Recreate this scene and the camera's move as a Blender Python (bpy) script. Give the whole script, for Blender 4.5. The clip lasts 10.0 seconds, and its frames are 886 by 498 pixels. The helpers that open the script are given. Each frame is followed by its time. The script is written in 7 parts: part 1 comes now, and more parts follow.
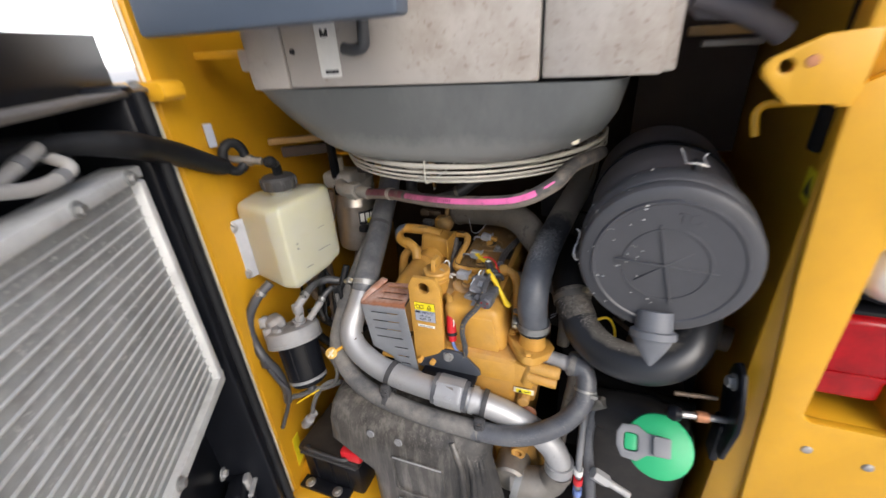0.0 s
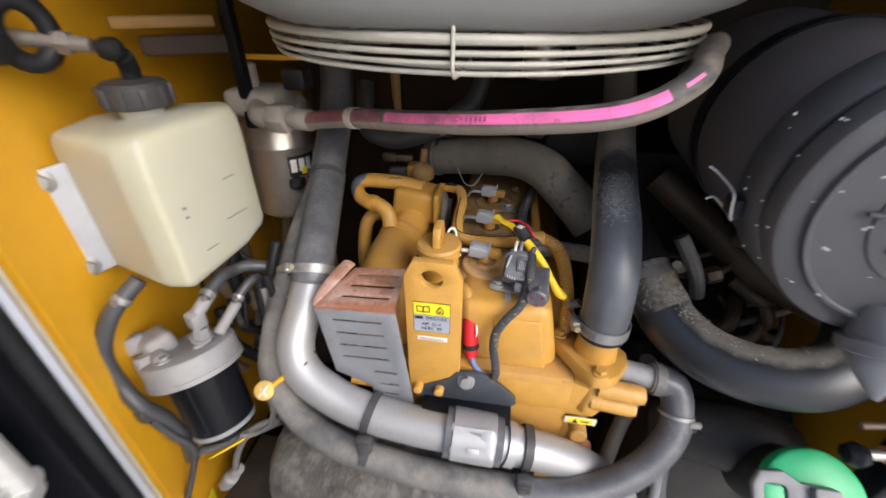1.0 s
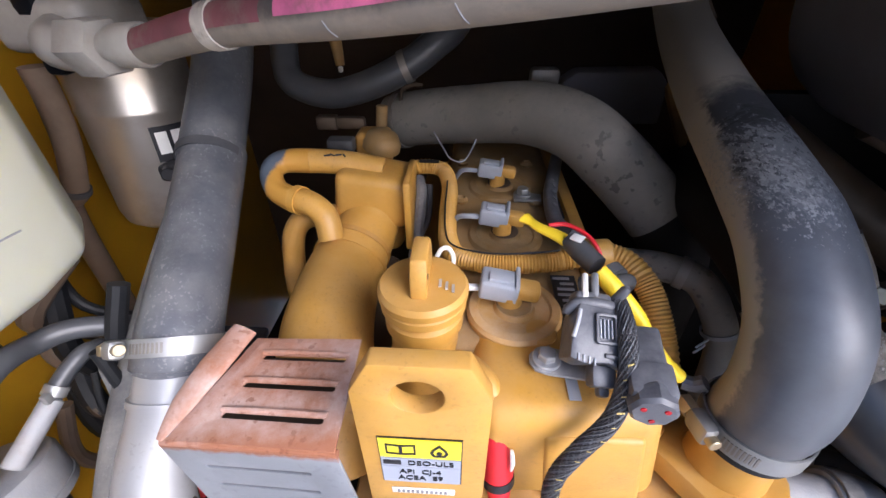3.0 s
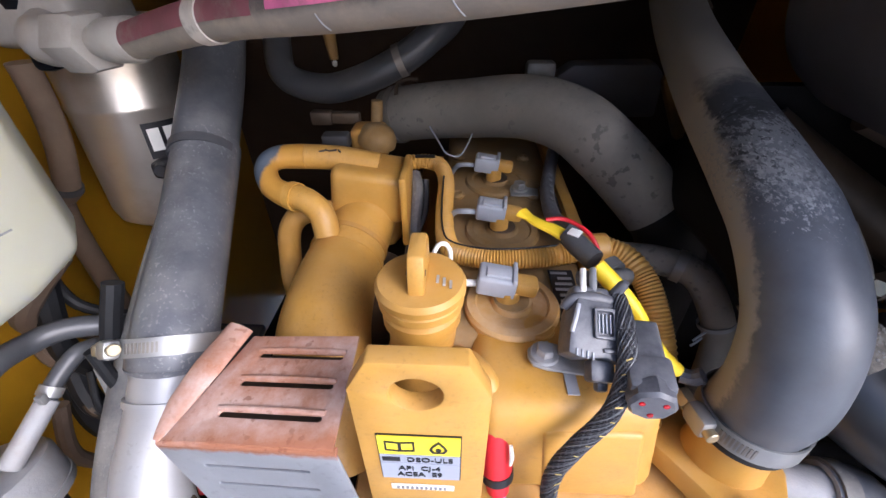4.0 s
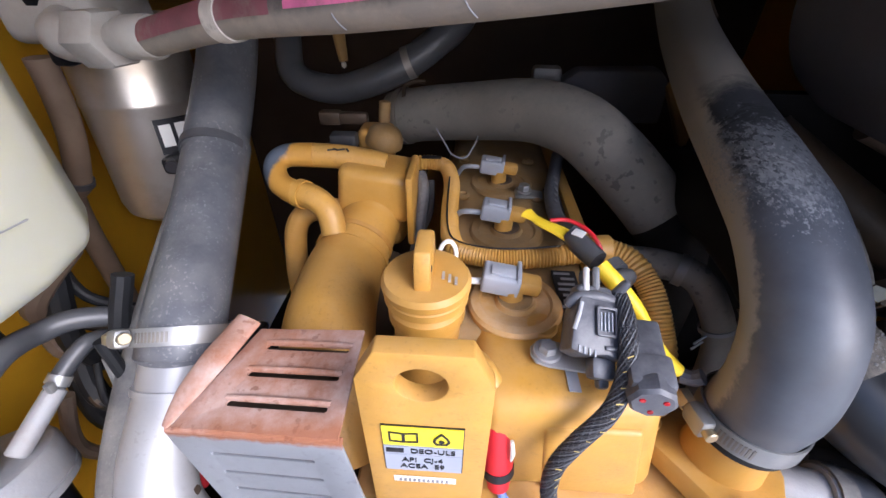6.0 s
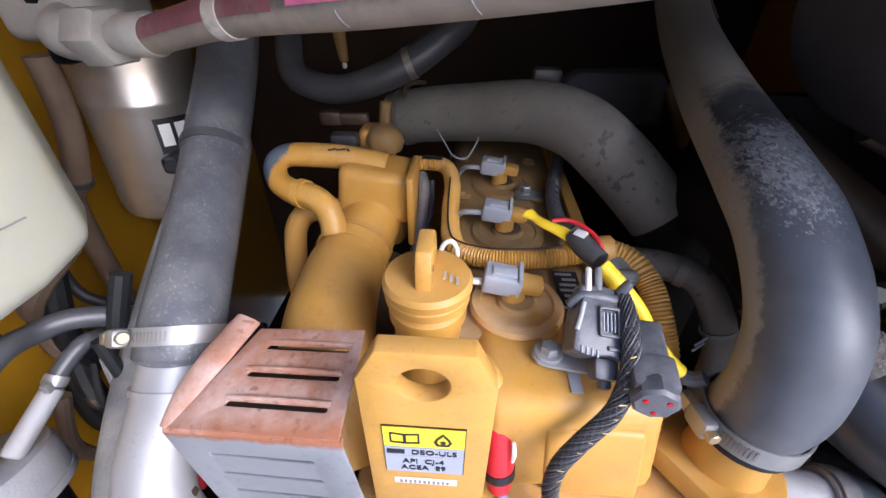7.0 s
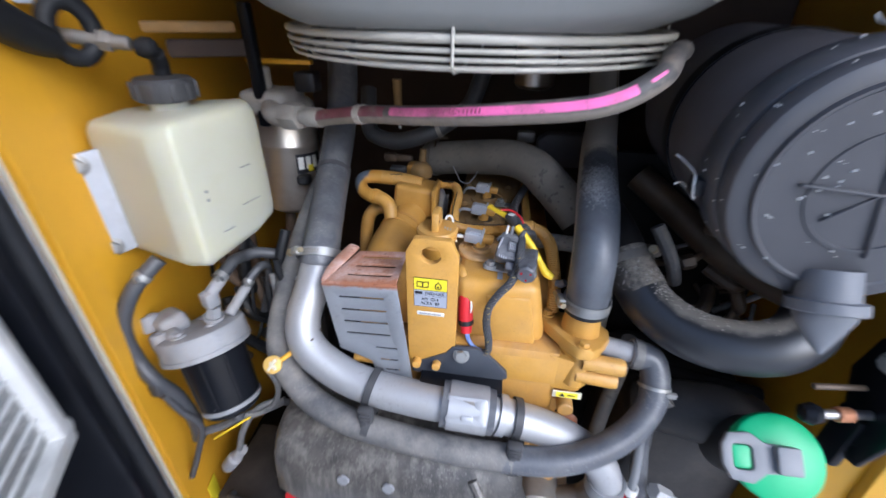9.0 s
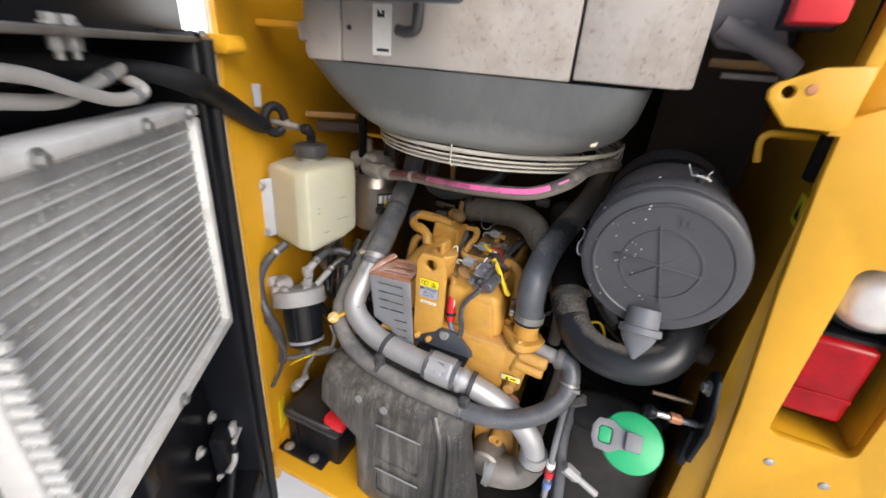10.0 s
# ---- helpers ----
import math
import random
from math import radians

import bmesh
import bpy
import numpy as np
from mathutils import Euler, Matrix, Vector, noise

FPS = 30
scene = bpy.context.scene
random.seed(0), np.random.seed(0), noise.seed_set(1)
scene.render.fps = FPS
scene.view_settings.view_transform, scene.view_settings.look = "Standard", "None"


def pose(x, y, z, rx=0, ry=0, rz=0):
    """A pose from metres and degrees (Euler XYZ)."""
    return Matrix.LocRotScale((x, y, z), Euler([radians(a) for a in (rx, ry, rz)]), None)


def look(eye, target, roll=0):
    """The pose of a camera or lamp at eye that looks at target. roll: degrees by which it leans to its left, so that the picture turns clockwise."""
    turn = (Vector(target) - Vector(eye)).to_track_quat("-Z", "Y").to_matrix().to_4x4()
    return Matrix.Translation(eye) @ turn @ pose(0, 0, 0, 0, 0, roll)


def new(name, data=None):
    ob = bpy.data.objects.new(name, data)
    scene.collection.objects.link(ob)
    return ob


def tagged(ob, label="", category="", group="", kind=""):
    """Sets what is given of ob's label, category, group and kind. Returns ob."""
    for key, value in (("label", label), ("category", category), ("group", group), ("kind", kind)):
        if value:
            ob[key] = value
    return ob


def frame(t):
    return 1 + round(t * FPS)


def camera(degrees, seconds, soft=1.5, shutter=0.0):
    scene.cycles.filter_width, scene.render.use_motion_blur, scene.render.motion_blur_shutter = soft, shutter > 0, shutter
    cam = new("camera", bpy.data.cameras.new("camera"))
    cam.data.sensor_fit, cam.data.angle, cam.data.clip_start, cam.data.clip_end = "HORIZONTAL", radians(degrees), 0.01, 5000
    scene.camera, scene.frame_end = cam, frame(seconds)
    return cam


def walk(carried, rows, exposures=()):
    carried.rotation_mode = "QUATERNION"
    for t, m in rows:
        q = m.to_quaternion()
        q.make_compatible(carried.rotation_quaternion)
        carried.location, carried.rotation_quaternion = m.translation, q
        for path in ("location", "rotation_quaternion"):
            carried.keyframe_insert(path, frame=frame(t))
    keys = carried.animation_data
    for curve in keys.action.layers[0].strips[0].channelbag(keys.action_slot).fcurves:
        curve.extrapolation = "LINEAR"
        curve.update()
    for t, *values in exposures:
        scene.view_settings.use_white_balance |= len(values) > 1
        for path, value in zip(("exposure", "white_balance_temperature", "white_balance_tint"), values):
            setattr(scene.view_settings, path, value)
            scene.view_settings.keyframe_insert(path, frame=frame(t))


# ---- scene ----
cam = camera(94.3, 10.0, shutter=0.5)
PATH = [
    (0, (0.0046, 0.0515, 1.3366), (-0.6640, 1.7013, 0.4270), -3.93),
    (0.5, (-0.1474, 0.1482, 1.2711), (-0.5406, 1.8269, 0.2574), -0.74),
    (1, (-0.1857, 0.2629, 1.2071), (-0.4482, 1.9262, 0.1274), 0.26),
    (1.5, (-0.2082, 0.3621, 1.1583), (-0.3994, 2.0336, 0.0781), 0.63),
    (2, (-0.2186, 0.4387, 1.1277), (-0.3616, 2.0945, 0.0167), -0.12),
    (2.5, (-0.2279, 0.4694, 1.1157), (-0.3459, 2.1017, -0.0336), -0.25),
    (4, (-0.2286, 0.4743, 1.1143), (-0.3120, 2.0751, -0.0820), -0.45),
    (4.5, (-0.2308, 0.4715, 1.1146), (-0.3254, 2.0751, -0.0767), -0.29),
    (5, (-0.2296, 0.4707, 1.1126), (-0.3295, 2.0783, -0.0729), -0.11),
    (5.5, (-0.2298, 0.4685, 1.1139), (-0.3269, 2.0774, -0.0698), 0.20),
    (7, (-0.2321, 0.4686, 1.1119), (-0.3191, 2.0875, -0.0590), 0.85),
    (7.5, (-0.2293, 0.4629, 1.1084), (-0.3171, 2.0852, -0.0568), 0.96),
    (8, (-0.2204, 0.4262, 1.1149), (-0.3263, 2.0644, -0.0283), 1.00),
    (8.5, (-0.2087, 0.3568, 1.1368), (-0.3423, 2.0248, 0.0414), 1.03),
    (9, (-0.1808, 0.2072, 1.1966), (-0.4234, 1.9171, 0.1871), 1.21),
    (9.5, (-0.1191, 0.0821, 1.2540), (-0.5042, 1.8187, 0.3398), 3.70),
    (10, (0.0136, -0.0134, 1.3038), (-0.6743, 1.6633, 0.4592), 4.80),
]
EXPOSURES = [(0, 0.38, 6300, 11), (0.5, 0.46, 6350, 11), (1, 0.61, 6250, 12), (1.5, 0.76, 6100, 13), (2.2, 1.03, 5750, 16), (5, 1.07, 5600, 18), (7.6, 1.05, 5550, 18), (8.5, 0.86, 5500, 14), (9, 0.64, 5300, 12), (9.5, 0.56, 5600, 12), (10, 0.50, 6350, 11)]
walk(cam, [(t, look(eye, target, roll)) for t, eye, target, roll in PATH], EXPOSURES)

# ---- world and light ----
world = bpy.data.worlds.new("sky")
scene.world = world
world.use_nodes = True
wn = world.node_tree
sky = wn.nodes.new("ShaderNodeTexSky")
sky.sky_type, sky.sun_disc = 'NISHITA', False
sky.sun_elevation, sky.sun_rotation = radians(34), radians(133)
sky.air_density, sky.dust_density = 1.0, 3.0
wn.links.new(sky.outputs[0], wn.nodes["Background"].inputs[0])
wn.nodes["Background"].inputs[1].default_value = 0.15
sun = new("sun", bpy.data.lights.new("sun", 'SUN'))
sun.data.energy, sun.data.angle, sun.data.color = 1.35, radians(40), (1.0, 0.99, 0.98)
sun.matrix_world = look((1.70, -1.20, 2.60), (-0.2, 0.6, 0.9))


# ---- materials ----
def material(name, color, rough=0.5, metal=0.0, vary=0.12, scale=14.0, bump=0.08, bump_scale=160.0, dust=0.0,
             dust_color=(0.42, 0.37, 0.31), stain=None, stain_amount=0.0, stain_scale=9.0, coat=0.0, trans=0.0, spec=0.5,
             zones=(), specks=None, streak=None, glow=0.0, scuffs=()):
    """A surface with broad tone changes, fine relief, dust that settles in patches and stains."""
    m = bpy.data.materials.new(name)
    m.use_nodes = True
    t = m.node_tree
    n, l = t.nodes, t.links
    b = n["Principled BSDF"]
    geo = n.new("ShaderNodeTexCoord")
    info = n.new("ShaderNodeObjectInfo")

    def noise_tex(s, detail=5.0, rough_=0.6):
        k = n.new("ShaderNodeTexNoise")
        k.inputs["Scale"].default_value, k.inputs["Detail"].default_value, k.inputs["Roughness"].default_value = s, detail, rough_
        l.new(geo.outputs["Object"], k.inputs["Vector"])
        return k

    def ramp(src, a, b_):
        r = n.new("ShaderNodeMapRange")
        r.inputs["From Min"].default_value, r.inputs["From Max"].default_value = a, b_
        l.new(src, r.inputs["Value"])
        return r.outputs["Result"]

    def mix(fac, a, b_):
        x = n.new("ShaderNodeMix")
        x.data_type = 'RGBA'
        for sock, val in ((x.inputs["Factor"], fac), (x.inputs[6], a), (x.inputs[7], b_)):
            if isinstance(val, (int, float)):
                sock.default_value = val
            elif isinstance(val, tuple):
                sock.default_value = (*val, 1)
            else:
                l.new(val, sock)
        return x.outputs[2]

    def times(src, k):
        x = n.new("ShaderNodeMath")
        x.operation = 'MULTIPLY'
        x.inputs[1].default_value = k
        l.new(src, x.inputs[0])
        return x.outputs[0]

    big = noise_tex(scale)
    fine = noise_tex(bump_scale, 4.0, 0.7)
    lo = tuple(c * (1 - vary) for c in color)
    hi = tuple(min(1, c * (1 + vary)) for c in color)
    col = mix(ramp(big.outputs["Fac"], 0.3, 0.7), lo, hi)
    if stain:
        st = noise_tex(stain_scale, 8.0, 0.68)
        gate = n.new("ShaderNodeMath")
        gate.operation = 'MULTIPLY'
        gate.inputs[1].default_value = stain_amount
        l.new(ramp(st.outputs["Fac"], 0.48, 0.66), gate.inputs[0])
        col = mix(gate.outputs[0], col, stain)
    rough_out = None
    if dust > 0:
        ng = n.new("ShaderNodeNewGeometry")
        sep = n.new("ShaderNodeSeparateXYZ")
        l.new(ng.outputs["Normal"], sep.inputs[0])
        up = ramp(sep.outputs["Z"], -0.6, 0.9)
        patch = ramp(noise_tex(scale * 1.7, 9.0, 0.72).outputs["Fac"], 0.36, 0.64)
        a = n.new("ShaderNodeMath")
        a.operation = 'MULTIPLY'
        l.new(up, a.inputs[0])
        l.new(patch, a.inputs[1])
        d = n.new("ShaderNodeMath")
        d.operation = 'MULTIPLY_ADD'
        d.inputs[1].default_value, d.inputs[2].default_value = dust, dust * 0.15
        l.new(a.outputs[0], d.inputs[0])
        col = mix(d.outputs[0], col, dust_color)
        rr = n.new("ShaderNodeMapRange")
        rr.inputs["To Min"].default_value, rr.inputs["To Max"].default_value = rough, min(1.0, rough + 0.45)
        l.new(d.outputs[0], rr.inputs["Value"])
        rough_out = rr.outputs["Result"]
    else:
        rr = n.new("ShaderNodeMapRange")
        rr.inputs["To Min"].default_value, rr.inputs["To Max"].default_value = max(0.03, rough - 0.08), min(1.0, rough + 0.1)
        l.new(big.outputs["Fac"], rr.inputs["Value"])
        rough_out = rr.outputs["Result"]
    if streak:
        s_col, s_amount, s_scale = streak
        mp = n.new("ShaderNodeMapping")
        mp.inputs["Scale"].default_value = s_scale
        l.new(geo.outputs["Object"], mp.inputs["Vector"])
        k = noise_tex(1.0, 6.0, 0.7)
        l.new(mp.outputs["Vector"], k.inputs["Vector"])
        col = mix(times(ramp(k.outputs["Fac"], 0.47, 0.68), s_amount), col, s_col)
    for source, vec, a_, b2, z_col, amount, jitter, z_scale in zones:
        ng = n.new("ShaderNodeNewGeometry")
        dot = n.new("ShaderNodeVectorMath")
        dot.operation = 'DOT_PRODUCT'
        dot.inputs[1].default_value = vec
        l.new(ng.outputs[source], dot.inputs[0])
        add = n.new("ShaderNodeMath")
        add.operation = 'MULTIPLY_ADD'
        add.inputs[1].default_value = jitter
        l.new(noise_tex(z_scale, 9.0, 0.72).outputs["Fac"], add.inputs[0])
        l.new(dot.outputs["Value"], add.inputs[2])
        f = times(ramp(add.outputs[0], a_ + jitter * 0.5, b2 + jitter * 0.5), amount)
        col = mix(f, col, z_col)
        rz = n.new("ShaderNodeMapRange")
        l.new(f, rz.inputs["Value"])
        l.new(rough_out, rz.inputs["To Min"])
        rz.inputs["To Max"].default_value = max(rough, 0.8)
        rough_out = rz.outputs["Result"]
    if specks:
        k_col, k_amount, k_scale, k_patch = specks
        f = times(ramp(noise_tex(k_scale, 2.0, 0.5).outputs["Fac"], 0.60, 0.66), k_amount)
        g = n.new("ShaderNodeMath")
        g.operation = 'MULTIPLY'
        l.new(f, g.inputs[0])
        l.new(ramp(noise_tex(k_patch, 4.0, 0.6).outputs["Fac"], 0.42, 0.62), g.inputs[1])
        col = mix(g.outputs[0], col, k_col)
    for centre, reach, s_col, s_amount, s_scale, s_cut in scuffs:
        ng = n.new("ShaderNodeNewGeometry")
        off = n.new("ShaderNodeVectorMath")
        off.operation = 'SUBTRACT'
        off.inputs[1].default_value = centre
        l.new(ng.outputs["Position"], off.inputs[0])
        div = n.new("ShaderNodeVectorMath")
        div.operation = 'DIVIDE'
        div.inputs[1].default_value = reach
        l.new(off.outputs["Vector"], div.inputs[0])
        ln = n.new("ShaderNodeVectorMath")
        ln.operation = 'LENGTH'
        l.new(div.outputs["Vector"], ln.inputs[0])
        near = ramp(ln.outputs["Value"], 1.15, 0.2)
        mp = n.new("ShaderNodeMapping")
        mp.inputs["Scale"].default_value = s_scale
        l.new(ng.outputs["Position"], mp.inputs["Vector"])
        k = noise_tex(1.0, 7.0, 0.68)
        l.new(mp.outputs["Vector"], k.inputs["Vector"])
        both = n.new("ShaderNodeMath")
        both.operation = 'MULTIPLY_ADD'
        both.inputs[1].default_value = 0.32
        l.new(near, both.inputs[0])
        l.new(k.outputs["Fac"], both.inputs[2])
        gate = n.new("ShaderNodeMath")
        gate.operation = 'MULTIPLY'
        l.new(times(ramp(both.outputs[0], s_cut, s_cut + 0.05), s_amount), gate.inputs[0])
        l.new(ramp(near, 0.0, 0.12), gate.inputs[1])
        col = mix(gate.outputs[0], col, s_col)
    l.new(col, b.inputs["Base Color"])
    l.new(rough_out, b.inputs["Roughness"])
    b.inputs["Metallic"].default_value = metal
    b.inputs["Specular IOR Level"].default_value = spec
    b.inputs["Coat Weight"].default_value = coat
    b.inputs["Coat Roughness"].default_value = 0.25
    b.inputs["Transmission Weight"].default_value = trans
    if glow:
        b.inputs["Subsurface Weight"].default_value, b.inputs["Subsurface Scale"].default_value = glow, 0.05
        b.inputs["Subsurface Radius"].default_value = (1.0, 0.9, 0.45)
    if bump > 0:
        bp = n.new("ShaderNodeBump")
        bp.inputs["Strength"].default_value, bp.inputs["Distance"].default_value = bump, 0.002
        l.new(fine.outputs["Fac"], bp.inputs["Height"])
        l.new(bp.outputs["Normal"], b.inputs["Normal"])
    return m


M_PAINT = material("chassis_yellow_paint", (0.66, 0.345, 0.014), 0.38, vary=0.05, scale=5, bump=0.03, stain=(0.45, 0.24, 0.03), stain_amount=0.25, coat=0.15)
M_ENGINE = material("engine_yellow_paint", (0.55, 0.290, 0.040), 0.38, vary=0.12, scale=18, bump=0.10, bump_scale=220, dust=0.24, dust_color=(0.60, 0.42, 0.24), stain=(0.30, 0.16, 0.04), stain_amount=0.28, stain_scale=22, specks=((0.20, 0.11, 0.03), 0.25, 420, 22))
M_CAST = material("engine_yellow_casting", (0.50, 0.252, 0.034), 0.48, vary=0.15, scale=20, bump=0.30, bump_scale=300, dust=0.30, dust_color=(0.55, 0.38, 0.22), stain=(0.20, 0.12, 0.05), stain_amount=0.4, stain_scale=18)
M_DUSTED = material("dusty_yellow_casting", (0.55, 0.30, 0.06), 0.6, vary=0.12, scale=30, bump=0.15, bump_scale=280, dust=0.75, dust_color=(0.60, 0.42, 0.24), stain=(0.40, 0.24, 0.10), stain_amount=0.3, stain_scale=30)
# Grime on yellow, darkened further for shade deep in the bay.
M_GRIMY_DIM = material("grimy_dim_yellow_casting", (0.30, 0.165, 0.040), 0.6, vary=0.22, scale=24, bump=0.35, bump_scale=300, dust=0.45, dust_color=(0.34, 0.27, 0.17), stain=(0.10, 0.075, 0.04), stain_amount=0.5, stain_scale=18)
M_RUBBER = material("black_rubber", (0.062, 0.068, 0.082), 0.33, vary=0.30, scale=16, bump=0.05, bump_scale=240, dust=0.25, dust_color=(0.25, 0.25, 0.25), specks=((0.34, 0.34, 0.34), 0.35, 430, 30), stain=(0.16, 0.155, 0.15), stain_amount=0.45, stain_scale=26)
M_RUBBER_SMOOTH = material("smooth_black_rubber", (0.042, 0.045, 0.052), 0.36, vary=0.2, scale=10, bump=0.06, dust=0.13, dust_color=(0.28, 0.27, 0.25))
M_RUBBER_DUSTY = material("dusty_rubber", (0.070, 0.073, 0.080), 0.5, vary=0.25, scale=14, bump=0.12, bump_scale=260, dust=0.60, dust_color=(0.32, 0.30, 0.27), specks=((0.38, 0.37, 0.35), 0.3, 400, 28), stain=(0.19, 0.175, 0.155), stain_amount=0.5, stain_scale=20)
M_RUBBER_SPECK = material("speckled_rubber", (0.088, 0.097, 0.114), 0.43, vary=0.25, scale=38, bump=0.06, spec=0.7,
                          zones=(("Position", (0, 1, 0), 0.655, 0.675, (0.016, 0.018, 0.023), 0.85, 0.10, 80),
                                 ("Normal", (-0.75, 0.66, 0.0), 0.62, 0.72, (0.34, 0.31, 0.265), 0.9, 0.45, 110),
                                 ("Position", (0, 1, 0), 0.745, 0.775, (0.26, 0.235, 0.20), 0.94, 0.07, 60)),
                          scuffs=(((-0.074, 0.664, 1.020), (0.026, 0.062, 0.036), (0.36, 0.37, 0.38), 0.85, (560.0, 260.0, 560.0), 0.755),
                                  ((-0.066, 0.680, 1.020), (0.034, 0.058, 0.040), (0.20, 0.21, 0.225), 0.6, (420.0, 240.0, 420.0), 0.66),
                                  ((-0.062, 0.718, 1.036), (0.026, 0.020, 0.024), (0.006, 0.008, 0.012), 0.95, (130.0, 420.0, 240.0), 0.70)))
M_AIRHOSE = material("air_hose_rubber", (0.024, 0.026, 0.030), 0.34, vary=0.2, scale=10, bump=0.05, spec=0.6,
                     zones=(("Normal", (0.0, 0.20, 0.98), 0.74, 0.90, (0.24, 0.22, 0.19), 0.85, 0.45, 60),))
M_CUFF = material("dust_caked_rubber", (0.045, 0.042, 0.038), 0.7, vary=0.3, scale=40, bump=0.3, bump_scale=300,
                  zones=(("Normal", (0.1, -0.2, 0.97), 0.45, 1.05, (0.33, 0.29, 0.24), 0.9, 1.8, 150),), specks=((0.5, 0.48, 0.44), 0.6, 200, 40))
M_RUBBER_DARK = material("clean_black_rubber", (0.007, 0.008, 0.010), 0.5, spec=0.25, vary=0.2, scale=12, bump=0.08, dust=0.08, dust_color=(0.2, 0.2, 0.2))
M_DIRTYHOSE = material("worn_dirty_hose", (0.065, 0.062, 0.060), 0.55, vary=0.3, scale=40, bump=0.15, bump_scale=300, stain=(0.23, 0.19, 0.15), stain_amount=0.75, stain_scale=46, zones=(("Normal", (0, -0.3, -0.95), 0.15, 0.5, (0.30, 0.26, 0.21), 0.6, 0.5, 60),))
M_STRAND = material("braid_strand", (0.10, 0.105, 0.115), 0.45, vary=0.3, scale=300, bump=0.0)
M_PINKWORN = material("faded_pink_stripe", (0.54, 0.13, 0.27), 0.6, vary=0.25, scale=60, bump=0.03, stain=(0.20, 0.10, 0.11), stain_amount=0.8, stain_scale=50)
M_TANK = material("dusty_black_tank", (0.013, 0.012, 0.012), 0.55, vary=0.3, scale=14, bump=0.15, dust=0.2, dust_color=(0.070, 0.062, 0.055), stain=(0.06, 0.052, 0.044), stain_amount=0.3, stain_scale=30)
M_BRACKET = material("blue_black_paint", (0.040, 0.047, 0.062), 0.38, vary=0.2, scale=14, bump=0.06, dust=0.15, dust_color=(0.2, 0.2, 0.2))
M_TAPHANDLE = material("yellowed_plastic", (0.62, 0.40, 0.10), 0.5, vary=0.15, scale=60, bump=0.03)
M_TRACER = material("dull_yellow_tracer", (0.50, 0.38, 0.12), 0.6, vary=0.2, scale=300, bump=0.0)
M_HEAD = material("dusty_filter_head", (0.28, 0.29, 0.31), 0.55, 0.35, vary=0.2, scale=30, bump=0.25, bump_scale=200, dust=0.75, dust_color=(0.40, 0.39, 0.38), stain=(0.22, 0.18, 0.15), stain_amount=0.75, stain_scale=30)
M_GREYHOSE = material("grey_dusty_hose", (0.185, 0.172, 0.150), 0.78, vary=0.18, scale=16, bump=0.10, bump_scale=300, dust=0.45, dust_color=(0.33, 0.295, 0.25), stain=(0.12, 0.112, 0.10), stain_amount=0.35, stain_scale=22, specks=((0.05, 0.048, 0.045), 0.6, 130, 18))
M_BLACK = material("black_paint", (0.006, 0.007, 0.010), 0.30, vary=0.3, scale=8, bump=0.05, spec=0.16, dust=0.025, dust_color=(0.18, 0.17, 0.16))
M_PLASTIC = material("black_plastic", (0.040, 0.041, 0.045), 0.5, vary=0.15, scale=8, bump=0.05, bump_scale=500, dust=0.10, dust_color=(0.25, 0.24, 0.23))
M_ACPLASTIC = material("grey_black_plastic", (0.054, 0.055, 0.062), 0.36, vary=0.12, scale=8, bump=0.05, bump_scale=500, dust=0.15, dust_color=(0.22, 0.22, 0.22))
M_COVER = material("dusty_black_cover", (0.026, 0.025, 0.025), 0.34, vary=0.3, scale=9, bump=0.10, bump_scale=200, dust=0.32, dust_color=(0.26, 0.238, 0.21), stain=(0.14, 0.13, 0.117), stain_amount=0.4, stain_scale=14,
                   streak=((0.30, 0.28, 0.25), 0.5, (60.0, 60.0, 5.0)), zones=(("Position", (0.75, 0, -0.25), -0.31, -0.27, (0.014, 0.014, 0.015), 0.8, 0.05, 18),), specks=((0.34, 0.32, 0.29), 0.3, 380, 20))
M_ALU = material("bare_aluminium", (0.41, 0.415, 0.425), 0.46, 0.50, vary=0.06, scale=20, bump=0.06, bump_scale=350, stain=(0.40, 0.395, 0.385), stain_amount=0.5, stain_scale=26, specks=((0.30, 0.29, 0.28), 0.4, 260, 20))
M_CASTALU = material("cast_aluminium", (0.42, 0.43, 0.44), 0.55, 0.5, vary=0.15, scale=22, bump=0.25, bump_scale=260, dust=0.5, dust_color=(0.42, 0.41, 0.39))
M_ZINC = material("zinc_steel", (0.31, 0.315, 0.31), 0.42, 0.6, vary=0.12, scale=60, bump=0.04, stain=(0.35, 0.31, 0.25), stain_amount=0.3, stain_scale=60)
M_SCREW = material("brassy_screw", (0.42, 0.36, 0.24), 0.4, 0.7, vary=0.2, scale=60, bump=0.05)
M_STEEL = material("dull_steel", (0.50, 0.48, 0.46), 0.4, 0.9, vary=0.12, scale=30, bump=0.05)
M_STEELD = material("dirty_steel", (0.26, 0.245, 0.225), 0.5, 0.7, vary=0.25, scale=24, bump=0.1, dust=0.3)
M_CAN = material("brushed_canister", (0.62, 0.58, 0.53), 0.36, 0.85, vary=0.08, scale=12, bump=0.04, stain=(0.36, 0.28, 0.19), stain_amount=0.35, stain_scale=14)
M_SHIELD = material("heat_shield_steel", (0.35, 0.37, 0.40), 0.5, 0.5, vary=0.10, scale=15, bump=0.08, stain=(0.30, 0.31, 0.32), stain_amount=0.5, stain_scale=20, zones=(("Position", (-0.105, 0, 1), 0.9575, 0.9605, (0.36, 0.13, 0.05), 0.9, 0.010, 90),), specks=((0.24, 0.25, 0.26), 0.4, 240, 20))
